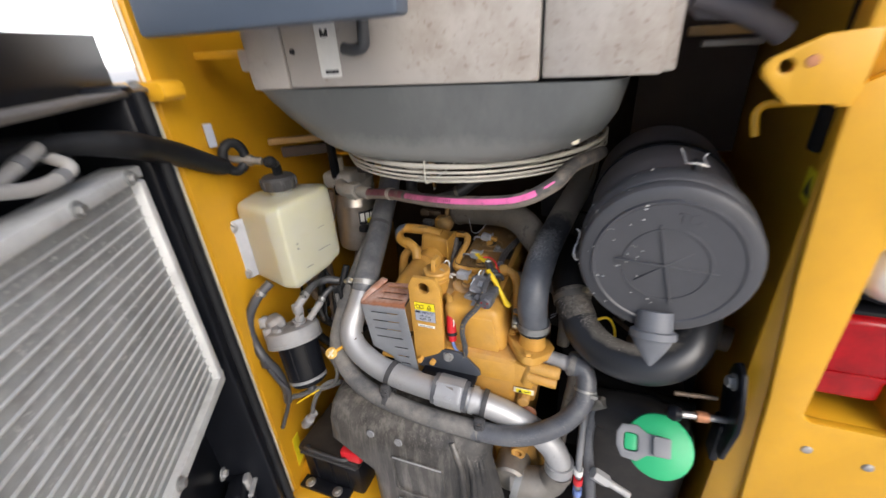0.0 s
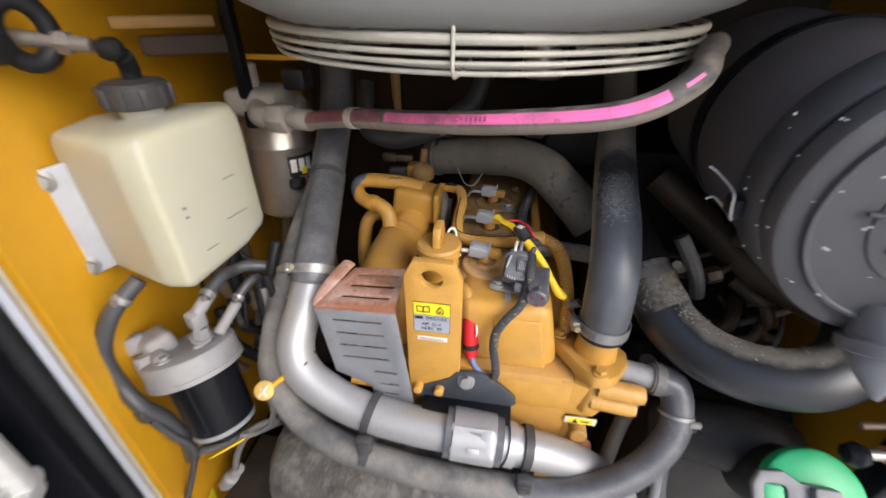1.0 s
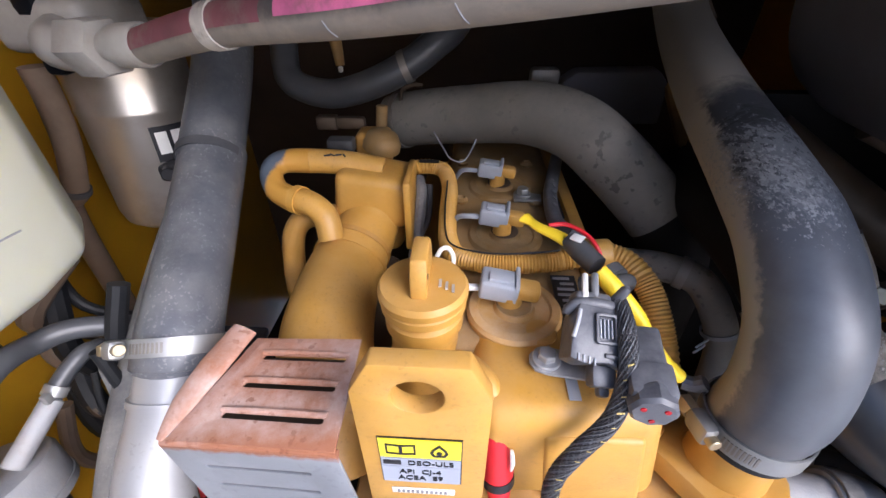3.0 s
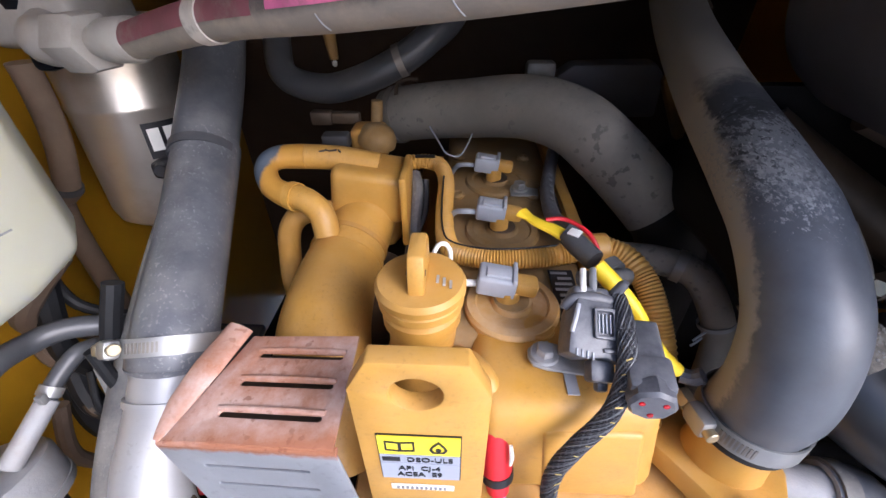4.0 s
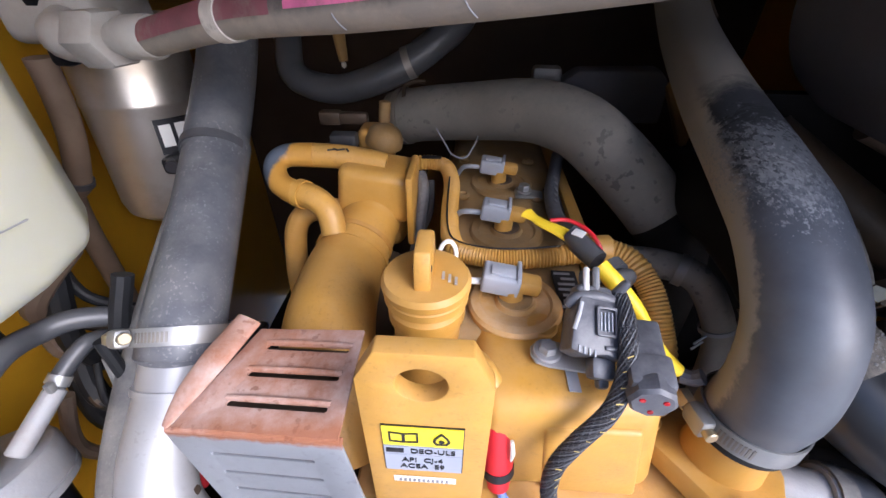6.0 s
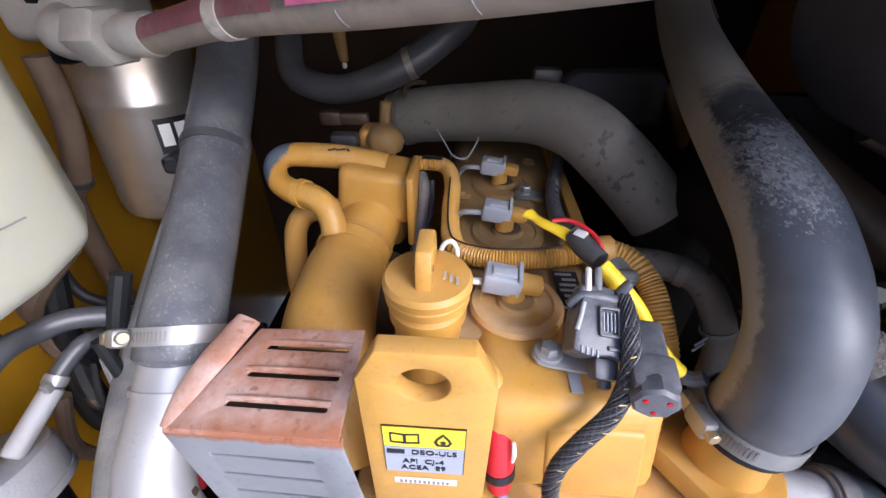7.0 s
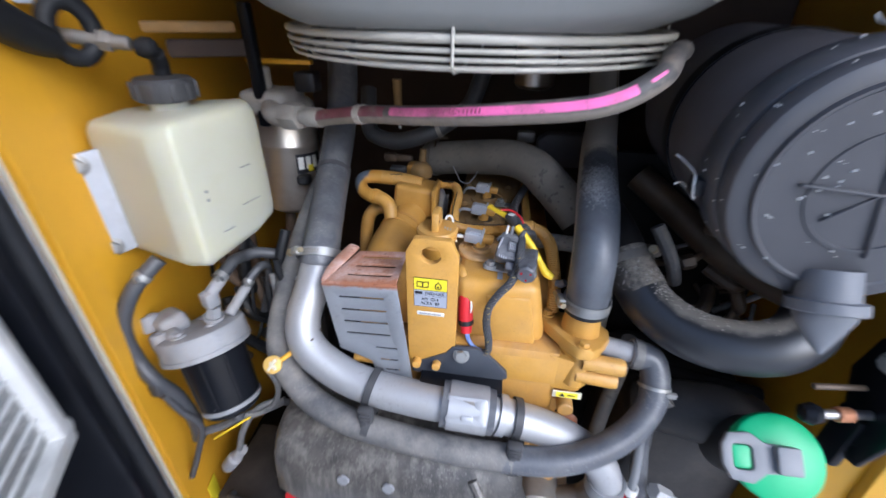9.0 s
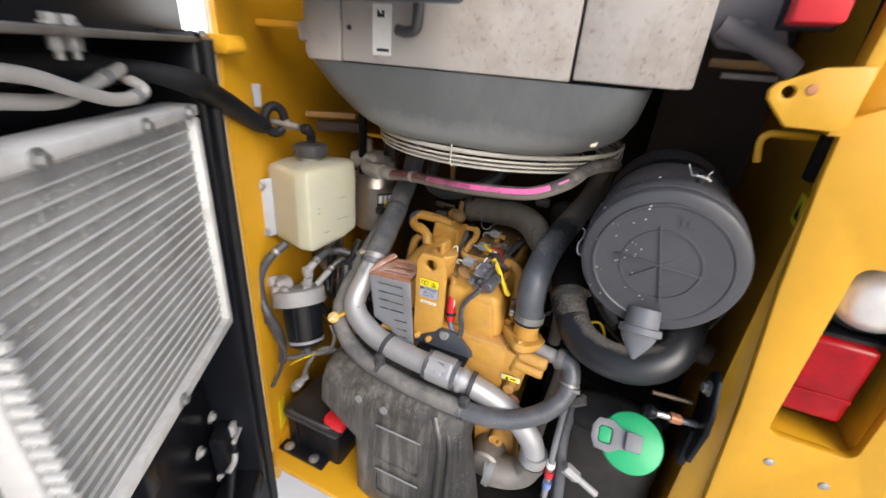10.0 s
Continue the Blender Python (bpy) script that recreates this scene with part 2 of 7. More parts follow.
M_WORN = material("paint_worn_to_rubber", (0.52, 0.27, 0.045), 0.45, vary=0.12, scale=20, bump=0.15, zones=(("Position", (-1, 0.2, 0.2), 0.734, 0.737, (0.085, 0.105, 0.135), 1.0, 0.012, 70),))
M_PLUG = material("grey_black_connector", (0.066, 0.070, 0.084), 0.30, vary=0.2, scale=60, bump=0.12, bump_scale=300, dust=0.30, dust_color=(0.30, 0.30, 0.31), stain=(0.17, 0.17, 0.175), stain_amount=0.45, stain_scale=90)
M_BRAID = material("braided_sleeve", (0.045, 0.045, 0.052), 0.6, vary=0.3, scale=500, bump=0.9, bump_scale=900, stain=(0.15, 0.14, 0.13), stain_amount=0.4, stain_scale=400)
M_RUST = material("rusty_shield_top", (0.39, 0.155, 0.075), 0.78, 0.1, vary=0.25, scale=30, bump=0.3, bump_scale=320, dust=0.35, dust_color=(0.55, 0.46, 0.42), stain=(0.55, 0.43, 0.39), stain_amount=0.95, stain_scale=15, specks=((0.20, 0.07, 0.035), 0.7, 220, 24), zones=(("Position", (0.02, -1, 0), -0.583, -0.574, (0.33, 0.12, 0.05), 0.85, 0.016, 70),))
M_CREAM = material("translucent_cream_plastic", (0.45, 0.453, 0.36), 0.42, vary=0.03, scale=7, bump=0.03, spec=0.4, stain=(0.42, 0.40, 0.26), stain_amount=0.3, stain_scale=16, glow=0.6)
M_BEIGE = material("dusty_beige_metal", (0.42, 0.39, 0.355), 0.7, vary=0.08, scale=6, bump=0.10, stain=(0.25, 0.205, 0.165), stain_amount=0.6, stain_scale=9, specks=((0.20, 0.14, 0.10), 0.5, 120, 9))
M_SHROUD = material("grey_fan_shroud", (0.104, 0.111, 0.110), 0.36, vary=0.10, scale=6, bump=0.05, dust=0.15, dust_color=(0.24, 0.235, 0.22), stain=(0.095, 0.10, 0.10), stain_amount=0.5, stain_scale=9,
                    streak=((0.22, 0.225, 0.22), 0.30, (9.0, 9.0, 5.0)), zones=(("Position", (0, 0, -1), -1.222, -1.205, (0.27, 0.27, 0.255), 0.45, 0.05, 22),))
M_WIRE = material("cream_guard_wire", (0.44, 0.42, 0.36), 0.5, vary=0.12, scale=20, bump=0.02)
M_GREEN = material("green_plastic", (0.025, 0.42, 0.165), 0.4, vary=0.06, scale=20, bump=0.02)
M_VALVE = material("grey_blue_rubber", (0.145, 0.155, 0.175), 0.5, vary=0.12, scale=20, bump=0.05, dust=0.15, dust_color=(0.25, 0.24, 0.23))
M_GREYP = material("grey_plastic", (0.22, 0.225, 0.235), 0.5, vary=0.1, scale=20, bump=0.04)
M_FITTING = material("chalky_zinc_fitting", (0.33, 0.32, 0.295), 0.6, 0.2, vary=0.15, scale=26, bump=0.15, bump_scale=240, dust=0.45, dust_color=(0.42, 0.39, 0.34), stain=(0.24, 0.20, 0.16), stain_amount=0.5, stain_scale=34)
M_CONN = material("light_grey_connector", (0.38, 0.41, 0.46), 0.5, vary=0.1, scale=40, bump=0.03, dust=0.25)
M_REDP = material("red_plastic", (0.62, 0.02, 0.03), 0.4, vary=0.1, scale=30, bump=0.03)
M_LENS_R = material("red_lamp_lens", (0.34, 0.002, 0.006), 0.18, vary=0.35, scale=26, bump=0.02, coat=0.1, spec=0.3)
M_LENS_W = material("clear_lamp_lens", (0.80, 0.78, 0.75), 0.12, 0.3, vary=0.12, scale=30, bump=0.02, coat=0.6)
M_PINK = material("pink_stripe", (0.80, 0.16, 0.42), 0.55, vary=0.08, scale=40, bump=0.03, stain=(0.34, 0.13, 0.17), stain_amount=0.5, stain_scale=36, specks=((0.14, 0.08, 0.09), 0.6, 150, 30))
M_PRINT = material("faded_dark_print", (0.40, 0.09, 0.20), 0.6, vary=0.3, scale=200, bump=0.0)
M_PINKDULL = material("dirty_maroon_stripe", (0.17, 0.055, 0.07), 0.65, vary=0.25, scale=40, bump=0.05, stain=(0.20, 0.17, 0.15), stain_amount=0.7, stain_scale=34)
M_WHITE = material("white_marking", (0.78, 0.77, 0.73), 0.5, vary=0.05, scale=60, bump=0.02)
M_YLABEL = material("yellow_label", (0.86, 0.72, 0.02), 0.35, vary=0.03, scale=60, bump=0.0)
M_GLABEL = material("grey_label", (0.36, 0.39, 0.46), 0.4, vary=0.04, scale=60, bump=0.0)
M_INK = material("dark_ink", (0.012, 0.012, 0.015), 0.5, vary=0.05, scale=60, bump=0.0)
M_WIREY = material("yellow_wire_sleeve", (0.88, 0.62, 0.02), 0.45, vary=0.06, scale=60, bump=0.05)
M_WIREB = material("blue_wire", (0.16, 0.24, 0.52), 0.5, vary=0.1, scale=60, bump=0.02)
M_COPPER = material("copper_stain", (0.45, 0.20, 0.10), 0.5, 0.4, vary=0.2, scale=60, bump=0.04)
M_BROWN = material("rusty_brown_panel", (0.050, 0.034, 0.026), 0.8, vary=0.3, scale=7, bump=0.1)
M_DUSTBROWN = material("brown_dusty_rubber", (0.11, 0.075, 0.05), 0.7, vary=0.25, scale=20, bump=0.1, dust=0.4, dust_color=(0.24, 0.18, 0.13))
M_ACBODY = material("dusty_black_housing", (0.105, 0.097, 0.104), 0.55, vary=0.2, scale=8, bump=0.08, dust=0.35, dust_color=(0.17, 0.157, 0.157))
# Near black that puts the unlit depth of the bay into the colour.
M_DARK = material("near_black_depth", (0.011, 0.010, 0.010), 0.8, vary=0.3, scale=7, bump=0.08, spec=0.2)
M_COREFIN = material("cooler_fin_mesh", (0.37, 0.38, 0.375), 0.6, 0.3, vary=0.18, scale=16, bump=0.6, bump_scale=500, stain=(0.20, 0.20, 0.19), stain_amount=0.55, stain_scale=11, specks=((0.75, 0.75, 0.73), 0.6, 170, 18))
M_COOLALU = material("chalky_aluminium", (0.67, 0.68, 0.67), 0.55, 0.20, vary=0.08, scale=20, bump=0.1, stain=(0.42, 0.42, 0.41), stain_amount=0.5, stain_scale=18)
M_CONCRETE = material("pale_concrete", (0.64, 0.62, 0.59), 0.85, vary=0.12, scale=1.5, bump=0.2, bump_scale=60)
M_BLUEGREY = material("blue_grey_paint", (0.085, 0.108, 0.145), 0.45, vary=0.08, scale=6, bump=0.03)
M_GREYCABLE = material("pale_grey_sleeve", (0.42, 0.41, 0.39), 0.7, vary=0.12, scale=22, bump=0.12)
M_WORNBAND = material("worn_white_band", (0.46, 0.43, 0.38), 0.65, vary=0.2, scale=60, bump=0.2, stain=(0.13, 0.11, 0.10), stain_amount=0.8, stain_scale=90)
M_SEAL = material("pale_edge_trim", (0.72, 0.66, 0.50), 0.6, vary=0.1, scale=40, bump=0.02)
M_GREASE = material("oily_cast_iron", (0.085, 0.06, 0.04), 0.5, 0.3, vary=0.3, scale=18, bump=0.2)


# ---- mesh tools ----
PLACE = {}


def thing(name, at, label, category, group="", kind=""):
    """An Empty at the base of a thing, which holds its parts."""
    e = new(name)
    e.empty_display_size = 0.02
    e.location = at
    PLACE[e] = Vector(at)
    return tagged(e, label, category, group, kind)


def part(name, bm, mat, parent=None, label="", smooth=35):
    """Links a bmesh, built in world places, as one mesh object under a thing or a part."""
    bmesh.ops.recalc_face_normals(bm, faces=bm.faces[:])
    base = PLACE[parent] if parent else Vector((0, 0, 0))
    me = bpy.data.meshes.new(name)
    if smooth:
        for f in bm.faces:
            f.smooth = True
        lim = math.cos(radians(smooth))
        for e in bm.edges:
            if len(e.link_faces) == 2 and e.link_faces[0].normal.dot(e.link_faces[1].normal) < lim:
                e.smooth = False
    bm.transform(Matrix.Translation(-base))
    bm.to_mesh(me)
    bm.free()
    me.materials.append(mat)
    ob = new(name, me)
    if parent:
        ob.parent = parent
        PLACE[ob] = base
    else:
        PLACE[ob] = Vector((0, 0, 0))
    return tagged(ob, label)


def solo(name, bm, mat, label, category, group="", kind="", smooth=35):
    """A thing that is one mesh, with its origin at its middle base."""
    lo = Vector([min(v.co[i] for v in bm.verts) for i in range(3)])
    hi = Vector([max(v.co[i] for v in bm.verts) for i in range(3)])
    base = Vector(((lo.x + hi.x) / 2, (lo.y + hi.y) / 2, lo.z))
    bm.transform(Matrix.Translation(-base))
    ob = part(name, bm, mat, None, "", smooth)
    ob.location = base
    PLACE[ob] = base
    return tagged(ob, label, category, group, kind)


def basis(axis, hint=(0, 0, 1)):
    w = Vector(axis).normalized()
    h = Vector(hint)
    if abs(w.dot(h.normalized())) > 0.98:
        h = Vector((0, 1, 0)) if abs(w.y) < 0.9 else Vector((1, 0, 0))
    u = h.cross(w).normalized()
    return u, w.cross(u), w


def smooth_path(points, per=8):
    p = [Vector(q) for q in points]
    if len(p) == 2:
        return [p[0].lerp(p[1], i / per) for i in range(per + 1)]
    out = []
    for i in range(len(p) - 1):
        a, b, c, d = p[max(i - 1, 0)], p[i], p[i + 1], p[min(i + 2, len(p) - 1)]
        for k in range(per):
            t = k / per
            out.append(0.5 * ((2 * b) + (c - a) * t + (2 * a - 5 * b + 4 * c - d) * t * t + (3 * b - a - 3 * c + d) * t ** 3))
    out.append(p[-1])
    return out


def tube(points, radius, sides=18, per=8, smooth=True, flat=1.0, bm=None, ridges=0, ridge=0.0):
    """A round tube through the points; radius may be a list of values spread along it; ridges: corrugations."""
    bm = bm or bmesh.new()
    path = smooth_path(points, per) if smooth else [Vector(q) for q in points]
    n = len(path)
    rad = radius if isinstance(radius, (list, tuple)) else [radius]
    t0 = (path[1] - path[0]).normalized()
    u, v, _ = basis(t0)
    loops = []
    for i, c in enumerate(path):
        t = (path[min(i + 1, n - 1)] - path[max(i - 1, 0)]).normalized()
        u = (u - t * u.dot(t)).normalized()
        v = t.cross(u)
        f = i / (n - 1) * (len(rad) - 1)
        k = min(int(f), len(rad) - 2) if len(rad) > 1 else 0
        r = rad[k] + (rad[k + 1] - rad[k]) * (f - k) if len(rad) > 1 else rad[0]
        if ridges:
            r += ridge * (1 if i % 2 else -1)
        loops.append([bm.verts.new(c + (u * math.cos(2 * math.pi * j / sides) + v * flat * math.sin(2 * math.pi * j / sides)) * r) for j in range(sides)])
    for a, b in zip(loops, loops[1:]):
        for j in range(sides):
            bm.faces.new((a[j], a[(j + 1) % sides], b[(j + 1) % sides], b[j]))
    bm.faces.new(loops[0][::-1])
    bm.faces.new(loops[-1])
    return bm


def corrugated(points, radius, pitch=0.0019, depth=0.00045, sides=14):
    """A ribbed loom tube."""
    fine = smooth_path(points, 24)
    dist, out, want = 0.0, [fine[0]], pitch / 2
    for a, b in zip(fine, fine[1:]):
        dist += (b - a).length
        if dist >= want:
            out.append(b)
            dist = 0.0
    return tube(out, radius, sides, smooth=False, ridges=1, ridge=depth)


def lathe(profile, at, axis, sides=36, bm=None, hint=(0, 0, 1), arc=None):
    """Turns (radius, height) pairs round the axis."""
    bm = bm or bmesh.new()
    u, v, w = basis(axis, hint)
    o = Vector(at)
    loops = []
    for r, h in profile:
        if r <= 1e-6:
            loops.append([bm.verts.new(o + w * h)])
        else:
            loops.append([bm.verts.new(o + w * h + (u * math.cos(2 * math.pi * j / sides) + v * math.sin(2 * math.pi * j / sides)) * r) for j in range(sides)])
    for a, b in zip(loops, loops[1:]):
        for j in range(sides):
            q = (a[j % len(a)], a[(j + 1) % len(a)], b[(j + 1) % len(b)], b[j % len(b)])
            q = [x for i, x in enumerate(q) if x not in q[:i]]
            if len(q) > 2:
                bm.faces.new(q)
    for end in (loops[0], loops[-1]):
        if len(end) > 2 and profile[0] != profile[-1]:
            bm.faces.new(end)
    return bm


def rod(a, b, r, sides=16, bm=None):
    a, b = Vector(a), Vector(b)
    h = (b - a).length
    e = min(r * 0.15, h * 0.2)
    return lathe([(0, 0), (r - e, 0), (r, e), (r, h - e), (r - e, h), (0, h)], a, b - a, sides, bm)


def box(center, size, bevel=0.003, turn=None, bm=None, segments=2):
    """A bevelled box; turn: Matrix or degrees about z."""
    out = bm or bmesh.new()
    k = bmesh.new()
    bmesh.ops.create_cube(k, size=1)
    k.transform(Matrix.Diagonal((*size, 1)))
    if bevel:
        bmesh.ops.bevel(k, geom=k.edges[:], offset=min(bevel, min(size) * 0.45), segments=segments, affect='EDGES', profile=0.5)
    m = Matrix.Identity(4) if turn is None else (Matrix.Rotation(radians(turn), 4, 'Z') if isinstance(turn, (int, float)) else turn.to_4x4())
    k.transform(Matrix.Translation(center) @ m)
    return merge(out, k)


def merge(out, k):
    """Adds the mesh k to out."""
    seen = {v: out.verts.new(v.co) for v in k.verts}
    for f in k.faces:
        out.faces.new([seen[v] for v in f.verts])
    k.free()
    return out


def prism(outline, origin, u, v, thick, holes=(), bevel=0.0, bm=None):
    """A plate: the outline (and holes), in metres along u and v from origin, made thick along u x v."""
    u, v = Vector(u).normalized(), Vector(v).normalized()
    w = u.cross(v).normalized()
    k = bmesh.new()
    edges = []
    for loop in (outline, *holes):
        vs = [k.verts.new(Vector(origin) + u * a + v * b) for a, b in loop]
        edges += [k.edges.new((vs[i], vs[(i + 1) % len(vs)])) for i in range(len(vs))]
    if holes:
        bmesh.ops.triangle_fill(k, use_beauty=True, use_dissolve=False, edges=edges)
    else:
        k.faces.new(k.verts[:])
    g = bmesh.ops.extrude_face_region(k, geom=k.faces[:])
    bmesh.ops.translate(k, verts=[x for x in g["geom"] if isinstance(x, bmesh.types.BMVert)], vec=w * thick)
    bmesh.ops.recalc_face_normals(k, faces=k.faces[:])
    if bevel:
        sharp = [e for e in k.edges if len(e.link_faces) == 2 and e.calc_face_angle(0) > 0.6]
        bmesh.ops.bevel(k, geom=sharp, offset=bevel, segments=2, affect='EDGES', profile=0.5)
    return merge(bm or bmesh.new(), k)


def circle(cx, cy, r, n=20, ry=None):
    return [(cx + r * math.cos(2 * math.pi * i / n), cy + (ry or r) * math.sin(2 * math.pi * i / n)) for i in range(n)]


def slot(cx, cy, w, h, tilt=0.0, n=6):
    """A long hole with round ends."""
    pts = []
    for s in (1, -1):
        for i in range(n + 1):
            a = -math.pi / 2 + math.pi * i / n if s > 0 else math.pi / 2 + math.pi * i / n
            pts.append((s * (w / 2 - h / 2) + h / 2 * math.cos(a), h / 2 * math.sin(a)))
    c, s = math.cos(tilt), math.sin(tilt)
    return [(cx + a * c - b * s, cy + a * s + b * c) for a, b in pts]


def rounded(w, h, r, n=5, cx=0.0, cy=0.0):
    pts = []
    for sx, sy, a0 in ((1, 1, 0), (-1, 1, 90), (-1, -1, 180), (1, -1, 270)):
        for i in range(n + 1):
            a = radians(a0 + 90 * i / n)
            pts.append((cx + sx * (w / 2 - r) + r * math.cos(a), cy + sy * (h / 2 - r) + r * math.sin(a)))
    return pts


def bolt_mesh(at, axis, r=0.0065, h=0.006, washer=1.75, bm=None, spin=0.3):
    """A hexagon head on a round washer."""
    bm = bm or bmesh.new()
    lathe([(0, 0), (r * washer, 0), (r * washer, 0.0016), (r * washer * 0.93, 0.0022), (0, 0.0022)], at, axis, 24, bm)
    u, v, w = basis(axis)
    base = Vector(at) + w * 0.0022
    rings = []
    for rr, hh in ((r, 0), (r, h * 0.82), (r * 0.86, h), (r * 0.55, h * 1.02)):
        rings.append([bm.verts.new(base + w * hh + (u * math.cos(math.pi * j / 3 + spin) + v * math.sin(math.pi * j / 3 + spin)) * rr) for j in range(6)])
    for a, b in zip(rings, rings[1:]):
        for j in range(6):
            bm.faces.new((a[j], a[(j + 1) % 6], b[(j + 1) % 6], b[j]))
    bm.faces.new(rings[-1])
    bm.faces.new(rings[0][::-1])
    return bm


def hexagon(a, b, r, bm=None):
    """A six-sided nut between two points."""
    return lathe([(0, 0), (r * 0.9, 0), (r, (Vector(b) - Vector(a)).length * 0.12), (r, (Vector(b) - Vector(a)).length * 0.88), (r * 0.9, (Vector(b) - Vector(a)).length), (0, (Vector(b) - Vector(a)).length)], a, Vector(b) - Vector(a), 6, bm)


def ring_band(at, axis, r, width, thick=0.0012, bm=None, sides=40):
    h = width / 2
    return lathe([(r, -h), (r + thick, -h), (r + thick, h), (r, h), (r, -h)], at, axis, sides, bm)


def hose_clamp(at, axis, r, toward, label, width=0.0125, metal=None):
    """A worm-drive clamp: band with slots, screw housing and hexagon screw."""
    metal = metal or M_ZINC
    c = thing("hose_clamp", at, label, "hose clamp", "worm-drive hose clamps")
    u, v, w = basis(axis)
    d = Vector(toward)
    d = (d - w * d.dot(w)).normalized()
    s = w.cross(d)
    bm = ring_band(at, axis, r, width, 0.0011)
    part("band", bm, metal, c)
    for i in range(9):
        a = 0.35 + i * 0.075
        n = d * math.cos(a) + s * math.sin(a)
        t = w.cross(n)
        rot = Matrix((n, t, w)).transposed()
        part("thread_slot", box(Vector(at) + n * (r + 0.0012), (0.0008, 0.0011, width * 0.55), 0, rot), M_STEELD, c)
    o = Vector(at) + d * (r + 0.005)
    rot = Matrix((d, s, w)).transposed()
    part("screw_housing", box(o, (0.009, 0.016, width * 1.05), 0.003, rot), metal, c)
    part("screw", hexagon(o - s * 0.008, o - s * 0.017, 0.0052, rod(o - s * 0.0085, o + s * 0.012, 0.0034)), M_SCREW, c, "brassy hexagon screw with a slot")
    return c



def text_mesh(body, size, at, u, v, mat, name, parent, label="", depth=0.0003, align='CENTER'):
    """Raised lettering lying in the plane of u and v."""
    cu = bpy.data.curves.new("lettering", 'FONT')
    cu.body, cu.size, cu.align_x, cu.align_y, cu.extrude = body, size, align, 'CENTER', depth
    tmp = bpy.data.objects.new("lettering", cu)
    me = bpy.data.meshes.new_from_object(tmp)
    bpy.data.objects.remove(tmp)
    u, v = Vector(u).normalized(), Vector(v).normalized()
    m = Matrix((u, v, u.cross(v))).transposed().to_4x4()
    m.translation = Vector(at)
    bm = bmesh.new()
    bm.from_mesh(me)
    bm.transform(m)
    return part(name, bm, mat, parent, label, smooth=0)


# ---- the setting ----
def setting(name, bm, mat, label, smooth=30):
    return tagged(part(name, bm, mat, None, "", smooth), label, "", "", "structure")


X, Y, Z = Vector((1, 0, 0)), Vector((0, 1, 0)), Vector((0, 0, 1))
g = bmesh.new()
vs = [g.verts.new(p) for p in ((-300, -300, 0), (300, -300, 0), (300, 300, 0), (-300, 300, 0))]
g.faces.new(vs)
setting("ground", g, M_CONCRETE, "pale sunlit concrete yard round the machine")

# Far sheet made to glow so the bright distance burns out white.
far = bpy.data.materials.new("glowing_white_distance")
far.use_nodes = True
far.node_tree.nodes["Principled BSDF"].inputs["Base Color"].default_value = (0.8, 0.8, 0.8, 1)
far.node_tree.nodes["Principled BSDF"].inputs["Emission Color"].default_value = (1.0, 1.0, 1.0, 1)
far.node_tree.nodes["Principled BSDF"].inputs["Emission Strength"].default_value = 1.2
setting("backdrop", box((-104.0, 62.0, 20.0), (1.0, 200.0, 40.0), 0, -30), far, "glowing white sheet for the bright distance beyond the yard")
wall_left = setting("wall_left", prism([(-0.587, 0.485), (-0.670, 0.66), (-0.705, 1.32), (-0.720, 1.32), (-0.688, 0.66), (-0.602, 0.478)], (0, 0, 0.30), X, Y, 1.45, bevel=0.002), M_PAINT,
                    "yellow painted steel side panel of the engine bay")
part("edge_trim", box((-0.5955, 0.4795, 1.075), (0.007, 0.004, 1.35), 0.001, -24), M_SEAL, wall_left, "pale worn edge strip")
wall_right = setting("wall_right", prism([(0.212, 0.556), (0.232, 0.62), (0.27, 1.32), (0.285, 1.32), (0.252, 0.62), (0.262, 0.541), (0.24, 0.541)], (0, 0, 0.30), X, Y, 1.25, bevel=0.002), M_PAINT,
                     "yellow painted steel inner side panel beside the air cleaner")
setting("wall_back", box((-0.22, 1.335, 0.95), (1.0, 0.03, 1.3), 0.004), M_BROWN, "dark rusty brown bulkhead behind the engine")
# Added sheets close the bay below and above; neither is seen.
setting("floor", box((-0.2, 0.93, 0.355), (0.98, 0.82, 0.03), 0.004), M_DARK, "near-black pan added to close the bay under the engine")
setting("ceiling", box((-0.2, 1.0, 1.60), (1.0, 0.70, 0.03), 0.004), M_DARK, "near-black unseen cover closing the bay above the engine")
setting("sill", prism([(-0.66, 0.46), (-0.30, 0.46), (-0.30, 0.62), (-0.66, 0.62)], (0, 0, 0.385), X, Y, 0.014, bevel=0.002), M_PAINT, "yellow painted sill plate below the battery")

# the post with its lamp opening
post = setting("rear_post", prism([(0.262, 0.45), (0.56, 0.45), (0.56, 1.42), (0.225, 1.290), (0.203, 1.278), (0.205, 1.22), (0.214, 1.09), (0.232, 0.92), (0.246, 0.73), (0.258, 0.60)], (0, 0.540, 0), X, Z, 0.013,
                                  holes=[rounded(0.092, 0.245, 0.014, cx=0.317, cy=1.013)], bevel=0.0018), M_PAINT,
               "yellow painted rear post with a cut-out for the lamps")
part("upper_strip", prism([(0.192, 1.262), (0.204, 1.262), (0.215, 1.40), (0.222, 1.66), (0.206, 1.66), (0.200, 1.40)], (0, 0.553, 0), X, Z, 0.03, bevel=0.002), M_PAINT, post)
lug = prism([(0.1995, 1.3240), (0.188, 1.3240), (0.164, 1.3215), (0.131, 1.3055), (0.1265, 1.299), (0.128, 1.291), (0.134, 1.284), (0.150, 1.2675), (0.192, 1.2675), (0.1985, 1.276)], (0, 0.512, 0), X, Z, 0.010,
            holes=[circle(0.1425, 1.2985, 0.0058, 18)], bevel=0.0012)
